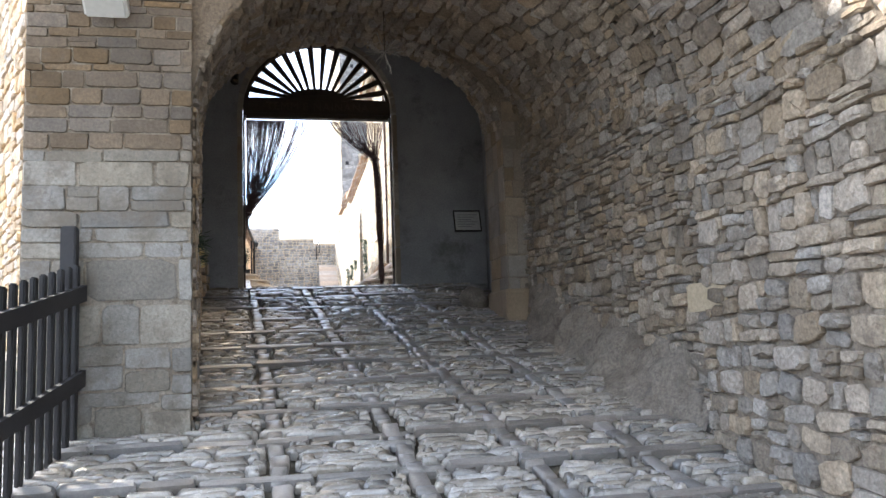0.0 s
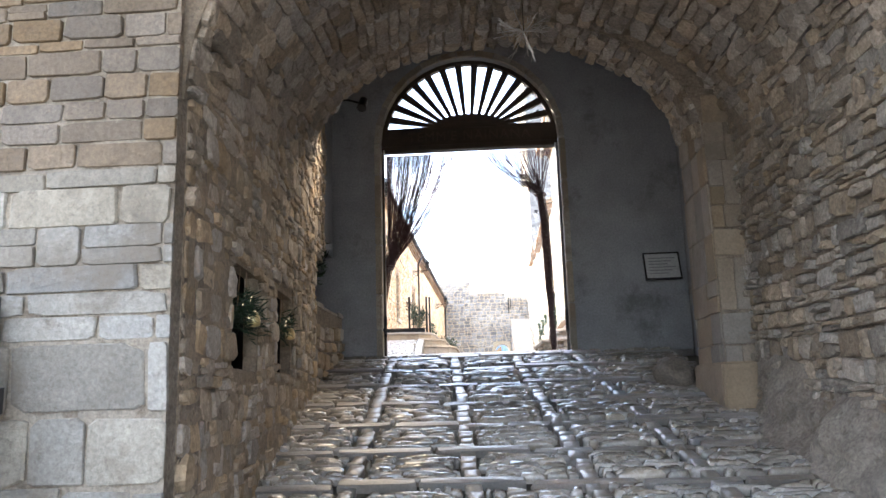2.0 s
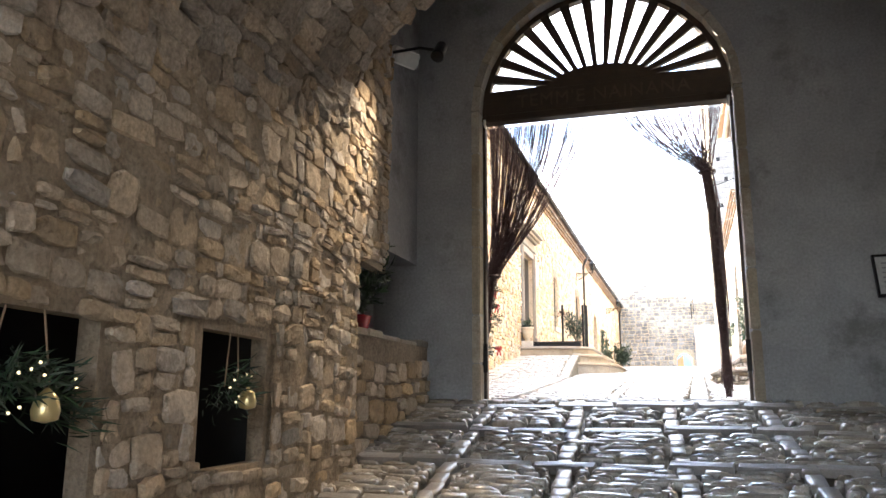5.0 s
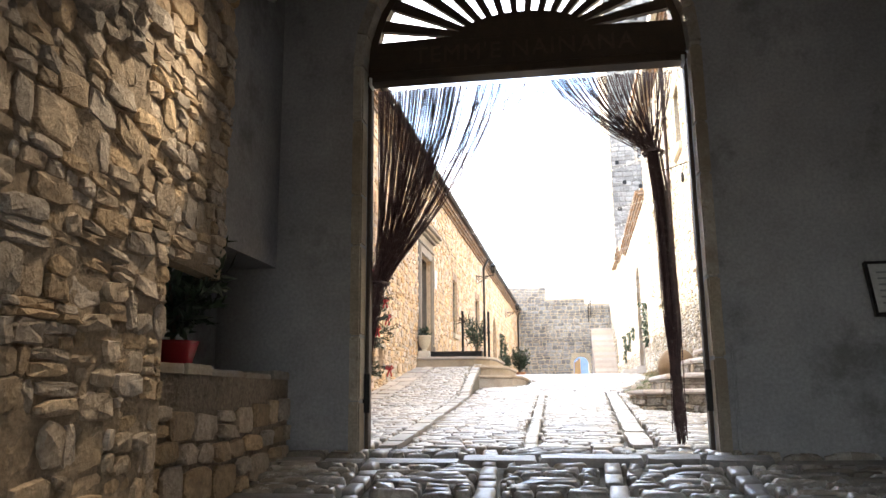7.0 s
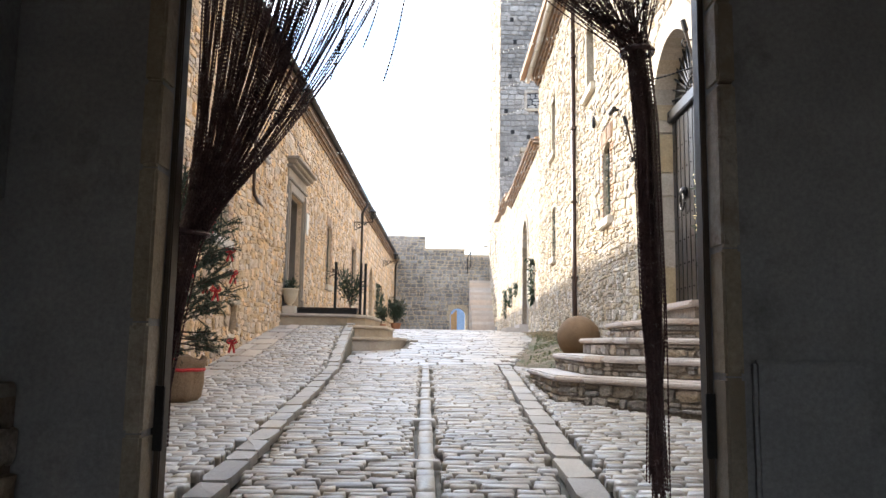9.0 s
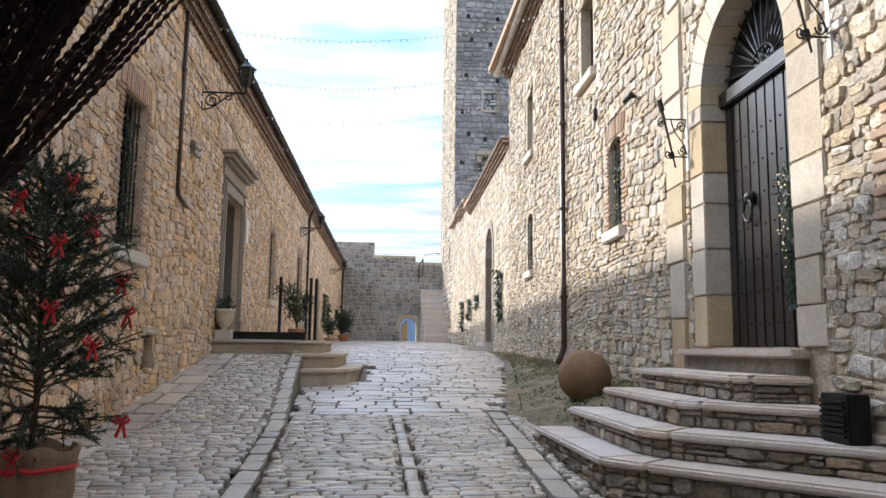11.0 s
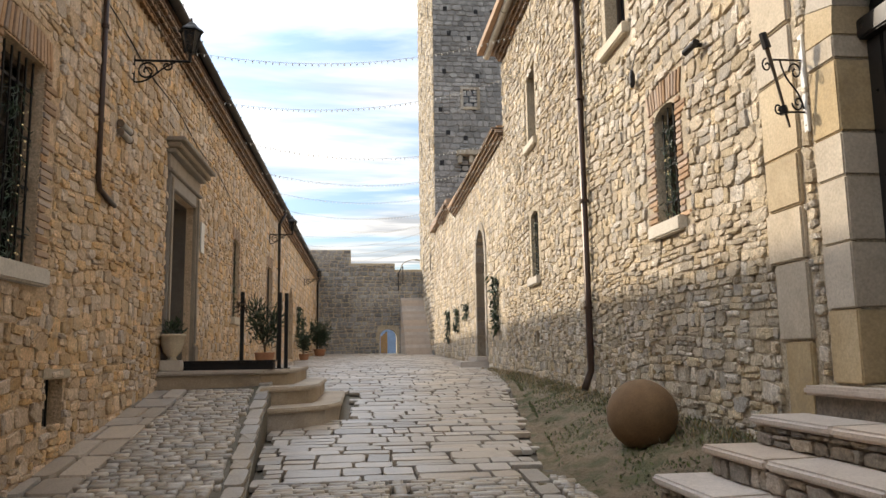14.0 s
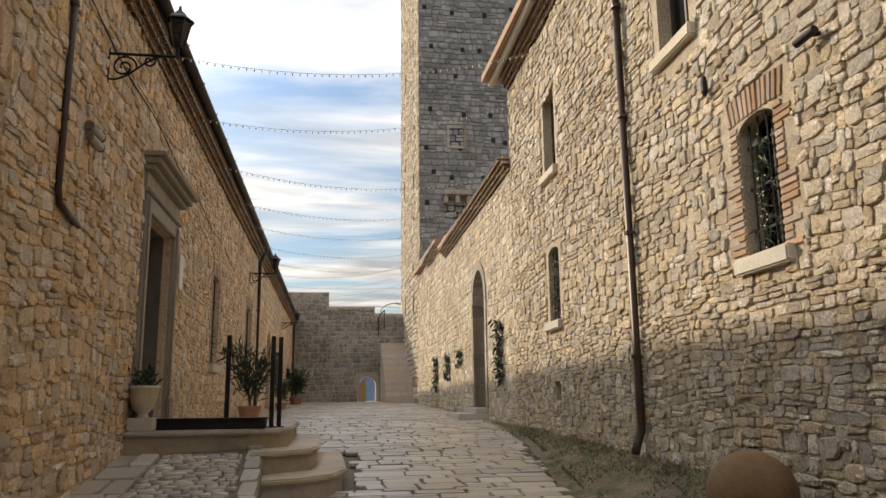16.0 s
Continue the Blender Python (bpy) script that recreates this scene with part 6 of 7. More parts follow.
cam_ob = thing("security_camera", "small black security camera on the rubble wall", "camera", RW.at(yr(20.15), 6.6))
bm = bmesh.new(); tube(bm, [RW.N * 0.0, RW.N * 0.1 - Vector((0, 0, 0.02))], 0.02, 8); part("arm", bm, IRON, cam_ob)
bm = bmesh.new(); tube(bm, [RW.N * 0.1 + RW.U * -0.05, RW.N * 0.12 + RW.U * 0.16 - Vector((0, 0, 0.02))], 0.034, 12); part("body", bm, IRON, cam_ob)
j = thing("cable_lamp", "small hanging lamp and cable end on the wall", "lamp", RW.at(yr(21.85), 7.0))
bm = bmesh.new(); tube(bm, [RW.N * 0.02 + Vector((0, 0, 0.2)), RW.N * 0.06 + Vector((0, 0, 0.08)), RW.N * 0.08], 0.008, 5); part("cable", bm, IRON, j)
bm = lathe([(0.02, 0), (0.035, -0.05), (0.035, -0.16), (0.02, -0.2)], RW.N * 0.08, 10); part("bulb_holder", bm, IRON, j)
el = thing("wall_light", "twin tube grey plastic wall light", "lamp", LW.at(yl(22.3), 6.3))
for dz in (-0.05, 0.045):
    bm = bmesh.new(); tube(bm, [LW.U * -0.16 + LW.N * 0.06 + Vector((0, 0, dz)), LW.U * 0.16 + LW.N * 0.06 + Vector((0, 0, dz))], 0.038, 12); part("tube", bm, surface("grey_plastic", (0.3, 0.27, 0.24), (0.4, 0.37, 0.33), 0.4, 5, 50, 0.05) if dz < 0 else bpy.data.materials["grey_plastic"], el, smooth=True)
    for s in (-1, 1):
        bm = bmesh.new(); tube(bm, [LW.U * (0.162 * s) + LW.N * 0.06 + Vector((0, 0, dz)), LW.U * (0.185 * s) + LW.N * 0.06 + Vector((0, 0, dz))], 0.041, 12); part("end_cap", bm, GREYWOOD, el)
bm = bmesh.new(); box(bm, -0.03, 0.03, -0.06, 0.06, -0.03, 0.03); part("mount", bm, GREYWOOD, el)

# sagging cable along the low range
cab = thing("wall_cable", "thin dark cable clipped along the rubble wall", "cable", LW.at(yl(17), 7.6, 0.02))
bm = bmesh.new()
pts = [LW.at(yl(y), 7.75 - 0.06 * (y - 17) + 0.04 * math.sin(y * 2.1), 0.03) - cab.location for y in np.arange(17, 33, 0.5)]
tube(bm, pts, 0.009, 4); part("line", bm, IRON, cab)

# string lights across the court
BULB_MESH = bpy.data.meshes.new("bulb")
BULB_MESH.from_pydata([(0.012, 0, -0.02), (-0.012, 0, -0.02), (0, 0.012, -0.02), (0, -0.012, -0.02), (0, 0, 0.0), (0, 0, -0.05)], [], [(0, 2, 4), (2, 1, 4), (1, 3, 4), (3, 0, 4), (2, 0, 5), (1, 2, 5), (3, 1, 5), (0, 3, 5)])
BULB_MESH.materials.append(BULB)
for k, y in enumerate((20.2, 22.4, 24.6, 26.8, 29.2, 31.8, 34, 36.5, 39, 41.5, 44, 46.5, 49)):
    a = LW.at(yl(y), L_TOP + 0.05, 0.1)
    yb = y + 1.0
    b = RW.at(yr(yb), 9.3 if y < 40 else 9.2, 0.03)
    if 30 < y + 1 < 41.2:
        b.z = 8.6
    ob = thing("string_light", "slack string of tiny clear bulbs across the court", "string lights", (a + b) / 2, "string lights")
    m = ob.location
    n = 30
    pts = [a.lerp(b, i / n) - Vector((0, 0, 0.42 * 4 * (i / n) * (1 - i / n))) - m for i in range(n + 1)]
    bm = bmesh.new(); tube(bm, pts, 0.003, 4); part("wire", bm, GUTTER_PALE, ob)
    for i in range(60):
        f = i / 60 * n
        o2 = new("bulb", BULB_MESH)
        o2.parent = ob
        o2.location = pts[int(f)].lerp(pts[min(n, int(f) + 1)], f - int(f))

# ======== platform before the moulded doorway ========
plat = structure(new("platform_steps"), "low stone platform with two worn curved steps", "steps")
lx = lambda y: LW.at(yl(y), 0).x - 0.02
PLATFORM = [(lx(24.05), 24.05), (-1.15, 24.3), (-0.82, 24.62), (-0.74, 25.1), (-0.74, 27.6), (lx(27.6), 27.6)]
STEP_UP = [(-1.12, 23.75), (-0.75, 23.95), (-0.5, 24.25), (-0.42, 24.7), (-0.42, 27.6), (-0.80, 27.6), (-0.80, 24.7), (-1.12, 24.35)]
STEP_LOW = [(-1.05, 23.1), (-0.6, 23.3), (-0.25, 23.7), (-0.1, 24.3), (-0.1, 27.6), (-0.5, 27.6), (-0.5, 24.3), (-0.8, 24.0), (-1.05, 23.8)]
for nm, pts, n, z in (("platform", PLATFORM, 5, 3.63), ("upper_step", STEP_UP, 5, 3.41), ("lower_step", STEP_LOW, 5, 3.18)):
    back = [(x - (0.045 if 0 < k < n else 0), y + 0.045 * (k < n - 1)) if k < n else (x, y) for k, (x, y) in enumerate(pts)]
    blk_ = part(nm, prism(back, 2.7, z - 0.068), TANSTEP, plat)
    part("nosing", prism(pts, z - 0.065, z, 0.018), TANSTEP, blk_)
for i, (x, y) in enumerate(((-1.48, 24.6), (-0.98, 24.72), (-0.9, 24.86))):
    rp = thing("rail_post", "slim black iron post standing on the platform", "post", (x, y, 3.63), "platform posts")
    part("shaft", boxbm(-0.026, 0.026, -0.026, 0.026, 0.0, 1.07, bevel=0.005), IRON, rp)
    part("foot_plate", boxbm(-0.06, 0.06, -0.06, 0.06, -0.001, 0.012), IRON, rp)
    if i == 0:
        leaves(60, 90, lambda r: (Vector((0, 0, 0.85)) + Vector(r.normal(0, 0.05, 3)), r.normal(0, 1, 3)), 0.08, 0.3, BARK, "dry_bunch", rp)
tr = thing("low_black_trough", "long low black metal trough on the platform", "trough", (-1.8, 24.5, 3.63))
part("body", boxbm(-0.72, 0.78, -0.14, 0.12, 0.0, 0.1, bevel=0.01), IRON, tr)
part("rim", boxbm(-0.74, 0.80, -0.16, 0.14, 0.101, 0.125, bevel=0.006), IRON, tr)
urn = thing("fluted_urn", "pale fluted stone urn on a pedestal by the doorway", "urn", (-2.33, 24.27, 3.63))
part("pedestal", boxbm(-0.13, 0.13, -0.13, 0.13, 0, 0.14, bevel=0.012), CREAM, urn)
bm = lathe([(0.07, 0.14), (0.05, 0.17), (0.06, 0.19), (0.11, 0.25), (0.14, 0.36), (0.145, 0.44), (0.17, 0.46), (0.165, 0.485), (0.13, 0.48), (0.01, 0.44)], seg=40)
for v in bm.verts:
    a = math.atan2(v.co.y, v.co.x)
    if 0.24 < v.co.z < 0.45:
        k = 1 + 0.05 * math.cos(a * 20)
        v.co.x *= k; v.co.y *= k
part("bowl", bm, CREAM, urn, smooth=True)
leaves(160, 93, lambda r: (Vector((0, 0, 0.47)) + Vector((r.normal(0, 0.06), r.normal(0, 0.06), abs(r.normal(0, 0.09)))), (r.normal(0, 1), r.normal(0, 1), 1)), 0.1, 0.3, LEAF, "foliage", urn)
potted("potted_shrub", "spiky dark green shrub in a terracotta pot", (-1.45, 27.0, 3.63), TERRA, 0.17, 0.24, 0.36, 0.8, 420, 15, 0.2, 0.12)
potted("potted_shrub", "spiky dark green shrub by the far wall", (-1.75, 52.5, gz(52.5) - 0.05), TERRA, 0.3, 0.4, 0.7, 1.4, 900, 16, 0.26, 0.18)
potted("potted_shrub", "small dark shrub in a pot by the wall", (-1.95, 44.0, gz(44) - 0.05), TERRA, 0.2, 0.3, 0.35, 0.8, 400, 17, 0.22, 0.15)
for y, v, line, s in ((31.9, 5.0, RW, 1.4), (37.6, 5.15, RW, 0.5), (40.2, 5.0, RW, 0.8), (43.3, 4.9, RW, 1.2), (44.8, 5.2, LW, 1.2), (47.0, 5.0, LW, 1.0)):
    c = line.at(line.u_of_y(y), v, 0.05)
    g = thing("wall_swag", "dark fir swag hung on the rubble wall", "garland", c, "wall swags")
    leaves(int(260 * s), int(y * 3), lambda r: (Vector((0, 0, r.uniform(-0.5, 0.5) * s)) + line.U * r.normal(0, 0.1) + line.N * abs(r.normal(0, 0.06)), line.U * r.normal(0, 1) + Vector((0, 0, -0.4))), 0.16, 0.3, NEEDLE, "fir_foliage", g, -0.1)
    bm = bmesh.new(); tube(bm, [Vector((0, 0, 0.5 * s)), -line.N * 0.05 + Vector((0, 0, 0.5 * s + 0.03))], 0.008, 4); part("hook", bm, IRON, g)

# ======== fir tree in a sack ========
TX, TY = -1.76, 16.14
tree = thing("christmas_tree", "small fir tree with red bows in a burlap-wrapped pot", "tree", (TX, TY, gz(TY)))
r = np.random.default_rng(21)
bm = bmesh.new(); tube(bm, [(0, 0, 0.25), (0.02, 0, 0.7), (-0.01, 0.01, 1.2), (0.01, 0, 1.85)], 0.032, 8, taper=0.008); part("trunk", bm, BARK, tree)
bm = lathe([(0.2, 0.0), (0.25, 0.05), (0.27, 0.15), (0.275, 0.26), (0.29, 0.31), (0.31, 0.36), (0.27, 0.37), (0.24, 0.32), (0.01, 0.3)], seg=44)
for v in bm.verts:
    a = math.atan2(v.co.y, v.co.x)
    k = 1 + 0.05 * math.sin(a * 7 + v.co.z * 6) + 0.03 * math.sin(a * 15)
    v.co.x *= k; v.co.y *= k
    v.co.z += 0.02 * math.sin(a * 5) * (v.co.z > 0.28)
pot = part("burlap_pot", bm, BURLAP, tree, smooth=True)
bm = bmesh.new(); tube(bm, [(0.285 * math.cos(k * 0.2618), 0.285 * math.sin(k * 0.2618), 0.27 + 0.01 * math.sin(k * 3)) for k in range(24)], 0.016, 6, True); part("ribbon", bm, RED, pot)
twigs = bmesh.new()
vs, fs, bows = [], [], []


def needles(p, d, L, n):
    for _ in range(n):
        f = r.uniform(0.05, 1.0)
        q = p + d * (L * f)
        w = (d * 0.75 + Vector(r.normal(0, 0.55, 3))).normalized()
        s = w.cross(Vector(r.normal(0, 1, 3))).normalized() * 0.0032
        l = r.uniform(0.028, 0.05)
        b = len(vs)
        vs.extend([q - s, q + s, q + w * l])
        fs.append((b, b + 1, b + 2))


for k in range(150):
    h = 0.42 + 1.42 * (k / 150) ** 0.9
    a = k * 2.39996 + r.normal(0, 0.2)
    env = float(np.interp(h, [0.4, 0.7, 1.0, 1.3, 1.6, 1.85], [0.42, 0.68, 0.66, 0.55, 0.4, 0.12]))
    L = env * r.uniform(0.65, 1.12)
    d = Vector((math.cos(a), math.sin(a), r.uniform(0.15, 0.75) if h > 0.6 else r.uniform(-0.25, 0.25))).normalized()
    p0 = Vector((0, 0, h))
    tube(twigs, [p0, p0 + d * L * 0.5, p0 + d * L + Vector((0, 0, 0.05 * L))], 0.007, 4, taper=0.003)
    needles(p0 + d * L * 0.2, d, L * 0.85, int(260 * L))
    for q in range(int(2 + 8 * L)):
        f = r.uniform(0.3, 0.95)
        sd = (d + Vector(r.normal(0, 0.55, 3))).normalized()
        sp = p0 + d * L * f
        sl = r.uniform(0.09, 0.24) * (1.1 - 0.5 * f)
        tube(twigs, [sp, sp + sd * sl], 0.003, 4)
        needles(sp, sd, sl, int(330 * sl))
    if k % 6 == 2 and k < 140:
        bows.append(p0 + d * L * 0.97)
part("fir_crown", twigs, BARK, tree)
me = bpy.data.meshes.new("needles"); me.from_pydata([tuple(v) for v in vs], [], fs); me.materials.append(NEEDLE)
o2 = new("needles", me); o2.parent = tree; tagged(o2, kind="stuff")
for k, b in enumerate(bows):
    bm = bmesh.new()
    for s in (-1, 1):
        lp = [b + Vector((0, 0, 0)), b + Vector((0.035 * s, 0.01, 0.025)), b + Vector((0.052 * s, 0, 0.0)), b + Vector((0.028 * s, -0.01, -0.014))]
        tube(bm, lp, 0.011, 5, True)
        tube(bm, [b, b + Vector((0.014 * s, 0.012, -0.04)), b + Vector((0.03 * s, 0, -0.09))], 0.009, 5, taper=0.013)
    part("bow", bm, RED, tree, "red fabric bow")

tree.scale = (0.88, 0.88, 1.1)

# ======== far end of the court ========
stair = structure(new("far_stairs"), "straight stone stair climbing to the wall walk", "stairs")
for k in range(19):
    part("step", boxbm(2.62, 4.05, 52.9 + 0.27 * k, 58.0, 3.6 if k == 0 else 3.8 + 0.172 * k - 0.03, 3.8 + 0.172 * (k + 1), bevel=0.015), MARBLE, stair)
bm = bmesh.new()
rl = thing("handrail", "dark metal handrail beside the stair", "rail", (2.5, 53.5, 7.5))
tube(bm, [(0, 0, -0.0), (0, 0, 0.9), (0, 2, 1.0), (0, 4.4, 1.0), (0, 4.4, 0)], 0.03, 6); part("rail", bm, IRON, rl)
fd = thing("open_plank_door", "yellow wooden plank door standing half open in the far arch", "door", (1.45, 58.25, gz(58)))
for k in range(3):
    part("plank", boxbm(0.02 + 0.13 * k, 0.14 + 0.13 * k, -0.04, 0.0, 0.0, 1.02 + 0.12 * k, bevel=0.008), surface("yellow_wood", (0.52, 0.30, 0.09), (0.68, 0.43, 0.16), 0.6, 8, 60, 0.2) if k == 0 else bpy.data.materials["yellow_wood"], fd)
lamp = thing("arched_lamp_post", "thin curved lamp post behind the far wall", "lamp", (3.2, 60.5, 3.8))
bm = bmesh.new(); tube(bm, [(-0.4, 0, 0), (-0.4, 0, 5.3)] + [(-0.4 + 0.9 * (1 - math.cos(k * 0.157)) / 1.0, 0, 5.3 + 0.55 * math.sin(k * 0.157)) for k in range(1, 11)], 0.03, 6); part("pole", bm, GUTTER_PALE, lamp)
bm = bmesh.new(); tube(bm, [(0.5, 0, 5.85), (0.85, 0, 5.8)], 0.06, 6); part("head", bm, GUTTER_PALE, lamp)
# distant ridge
bm = bmesh.new()
ridge = [bm.verts.new((x, 900, 60 + 26 * noise.noise(Vector((x * 0.004, 3, 0))) + 10 * noise.noise(Vector((x * 0.02, 7, 0))))) for x in range(-900, 901, 30)]
foot = [bm.verts.new((v.co.x, 860, 2)) for v in ridge]
for i in range(len(ridge) - 1):
    bm.faces.new((foot[i], foot[i + 1], ridge[i + 1], ridge[i]))
structure(bm_object("backdrop", bm, surface("hazy_hill", (0.10, 0.14, 0.2), (0.16, 0.21, 0.28), 0.95, 0.01, 0.1, 0.0)), "hazy blue hill ridge far beyond the wall", "hills")
# tower openings, bracketed niche, putlog holes; the hollows are flat patches coloured as shade
HOLE_SHADE = plain("hollow_shade", (0.02, 0.02, 0.022), 0.9)
tw = structure(new("window_14"), "small square tower window with a stone frame", "window")
TF = Line((TOWER[0], TOWER[2]), (TOWER[1], TOWER[2]), 1)
bm = bmesh.new(); TF.quad(bm, 1.5, 2.2, 16.2, 17.1, 0.004, 0.02); part("pane", bm, GLASSY, tw)
for a in ((1.35, 1.5, 16.05, 17.25), (2.2, 2.35, 16.05, 17.25), (1.5, 2.2, 17.1, 17.25), (1.5, 2.2, 16.05, 16.2)):
    bm = bmesh.new(); TF.quad(bm, *a, 0.0, 0.09, 0.01); part("frame_stone", bm, ASHLAR, tw)
nic = structure(new("trim_tower_bracket"), "bracketed stone hood on the tower", "trim")
bm = bmesh.new(); TF.quad(bm, 1.1, 2.5, 13.6, 13.85, 0.0, 0.5, 0.03); part("hood", bm, ASHLAR, nic)
for k in range(3):
    bm = bmesh.new(); TF.quad(bm, 1.15 + 0.55 * k, 1.35 + 0.55 * k, 13.2, 13.597, 0.0, 0.4, 0.03); part("corbel", bm, ASHLAR, nic)
bm = bmesh.new(); TF.quad(bm, 1.25, 2.35, 12.5, 13.19, 0.004, 0.02); part("recess_patch", bm, HOLE_SHADE, nic)
TL = Line((TOWER[0], TOWER[2]), (TOWER[0], TOWER[3]), -1)
r = np.random.default_rng(5)
holes = structure(new("trim_putlog_holes"), "rows of small flat dark squares painted as shaded holes", "trim")
for row in range(11):
    for c in range(6):
        bm = bmesh.new(); u_, v_ = 0.5 + c * 1.4 + r.normal(0, 0.25), 11 + row * 1.75 + r.normal(0, 0.25)
        TF.quad(bm, u_, u_ + 0.2, v_, v_ + 0.24, 0.05, 0.062); part("hole_patch", bm, HOLE_SHADE, holes)
for row in range(8):
    for c in range(2):
        bm = bmesh.new(); u_, v_ = 2 + c * 4 + r.normal(0, 0.3), 8 + row * 2.3 + r.normal(0, 0.3)
        TL.quad(bm, u_, u_ + 0.22, v_, v_ + (0.26 if row % 3 else 0.9), 0.05, 0.062); part("hole_patch", bm, HOLE_SHADE, holes)

# ======== pieces: masonry and paving ========


def floor_map(zf):
    def f(x, y):
        e = 0.05
        dx, dy = (zf(x + e, y) - zf(x - e, y)) / (2 * e), (zf(x, y + e) - zf(x, y - e)) / (2 * e)
        U, V = Vector((1, 0, dx)).normalized(), Vector((0, 1, dy)).normalized()
        return Vector((x, y, zf(x, y) - 0.045)), U, V, U.cross(V)
    return f


def walk_floor(p):
    """Distance from the stretch of paving passed most closely."""
    return (p - Vector((0.5, 7.5, 1.2))).length


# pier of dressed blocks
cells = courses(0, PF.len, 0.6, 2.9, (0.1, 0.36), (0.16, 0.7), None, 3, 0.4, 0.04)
lay(pier, "block", cells, PF, PIERSTONE_SHADE, SLABS, 0.018, near_walk, 200, 0.006, 0.04, seed=3)
# upper courses: brown stone with the overhead shade in its colour
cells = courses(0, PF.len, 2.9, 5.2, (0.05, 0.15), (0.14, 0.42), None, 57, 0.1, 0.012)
lay(pier, "thin_block", cells, PF, BRICKROW_SHADE, SLABS, 0.016, near_walk, 200, 0.006, 0.03, seed=57)
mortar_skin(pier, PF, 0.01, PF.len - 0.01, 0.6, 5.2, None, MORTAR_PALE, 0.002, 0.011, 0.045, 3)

# left wall of the passage
cells = courses(0, LT.len, 0.75, 4.5, (0.06, 0.2), (0.07, 0.3), in_openings(NICHES + RECESS, 0.02), 4, 0.4, 0.035)
lay(wall_left, "stone", cells, LT, STONE_WARMT, ROUGH, 0.027, near_walk, 300, 0.004, 0.2, "rough brown rubble stones", 4, dvar=0.6)


lay(wall_left_upper, "stone", courses(0, LU.len, 4.5, 7.1, (0.09, 0.26), (0.09, 0.36), None, 56, 0.4, 0.035), LU, STONE_WARMT, ROUGH, 0.04, near_walk, 60, 0.006, 0.2, "rough brown rubble stones", 56)
mortar_skin(wall_left, LT, 0.02, LT.len - 0.02, 0.8, 4.6, in_openings(NICHES + RECESS, 0.03), MORTAR_WARMT, 0.014, 0.018, 0.045, 4)


def vault_map(near_bay):
    def f(y, s):
        p, q = vault_point(y, s - 0.02, 0, near_bay), vault_point(y, s + 0.02, 0, near_bay)
        V = (q - p).normalized()
        U = Vector((0, 1, 0))
        c = vault_point(y, s, 0, near_bay)
        N = V.cross(U).normalized()
        m = Vector(((left_x(max(y, 5.7)) + RIGHT_X) / 2, y, vault_at(y)[0]))
        if N.dot(m - c) < 0:
            N = -N
            return c, -U, V, N
        return c, U, V, N
    return f


def vault_cells(y0, y1, seed, hs, ws, start=0.0):
    """Courses of the vault; v is the angle, so heights are turned into angle with the mean radius."""
    out = []
    for (u, v, w, h) in courses(y0, y1, start * 1.9, math.pi * 1.9, hs, ws, None, seed, 0.25):
        out.append((u, v / 1.9, w, h * 0.92))
    return out


mortar_skin(wall_right, RT, 0.0, RT.len, 0.5, 3.6, None, MORTAR_TUN, 0.003, 0.02, 0.05, 7)
mortar_skin(wall_entrance, RN, 0.5, RN.len, -0.1, 3.3, None, MORTAR_TUN, 0.004, 0.018, 0.05, 8)
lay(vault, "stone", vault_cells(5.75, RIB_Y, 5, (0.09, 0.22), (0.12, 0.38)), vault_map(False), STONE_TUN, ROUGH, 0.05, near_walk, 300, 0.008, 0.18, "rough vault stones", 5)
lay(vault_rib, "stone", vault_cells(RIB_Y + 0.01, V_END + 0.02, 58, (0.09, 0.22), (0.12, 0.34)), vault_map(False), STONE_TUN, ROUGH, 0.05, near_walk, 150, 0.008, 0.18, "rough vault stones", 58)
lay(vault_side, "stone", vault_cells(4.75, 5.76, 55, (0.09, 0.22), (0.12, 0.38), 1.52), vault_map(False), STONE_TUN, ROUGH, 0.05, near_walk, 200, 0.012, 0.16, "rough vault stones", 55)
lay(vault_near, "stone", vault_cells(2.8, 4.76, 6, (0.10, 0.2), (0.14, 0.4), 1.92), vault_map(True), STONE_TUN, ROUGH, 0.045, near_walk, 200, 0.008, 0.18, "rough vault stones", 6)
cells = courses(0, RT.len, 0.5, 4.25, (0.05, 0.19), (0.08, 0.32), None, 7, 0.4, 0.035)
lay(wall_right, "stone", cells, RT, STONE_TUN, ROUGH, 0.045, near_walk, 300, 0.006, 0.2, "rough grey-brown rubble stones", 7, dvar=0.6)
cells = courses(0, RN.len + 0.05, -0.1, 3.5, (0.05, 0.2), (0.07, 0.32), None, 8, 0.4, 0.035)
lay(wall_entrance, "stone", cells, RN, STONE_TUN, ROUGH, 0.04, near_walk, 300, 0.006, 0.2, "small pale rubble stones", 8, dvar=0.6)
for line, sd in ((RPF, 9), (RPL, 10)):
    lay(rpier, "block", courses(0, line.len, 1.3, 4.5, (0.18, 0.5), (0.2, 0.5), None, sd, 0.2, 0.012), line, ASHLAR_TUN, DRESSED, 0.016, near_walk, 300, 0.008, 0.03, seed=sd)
LF = Line((-1.17, 10.47), (-1.17, 12.44), 1)
lay(LEDGE, "stone", courses(0, LF.len, 1.8, 2.72, (0.12, 0.22), (0.15, 0.4), None, 11, 0.3), LF, STONE_WARMT, ROUGH, 0.04, near_walk, 120, 0.012, 0.08, seed=11)
LTOP = lambda u, v: (Vector((u, v, 2.86)), Vector((1, 0, 0)), Vector((0, 1, 0)), Vector((0, 0, 1)))
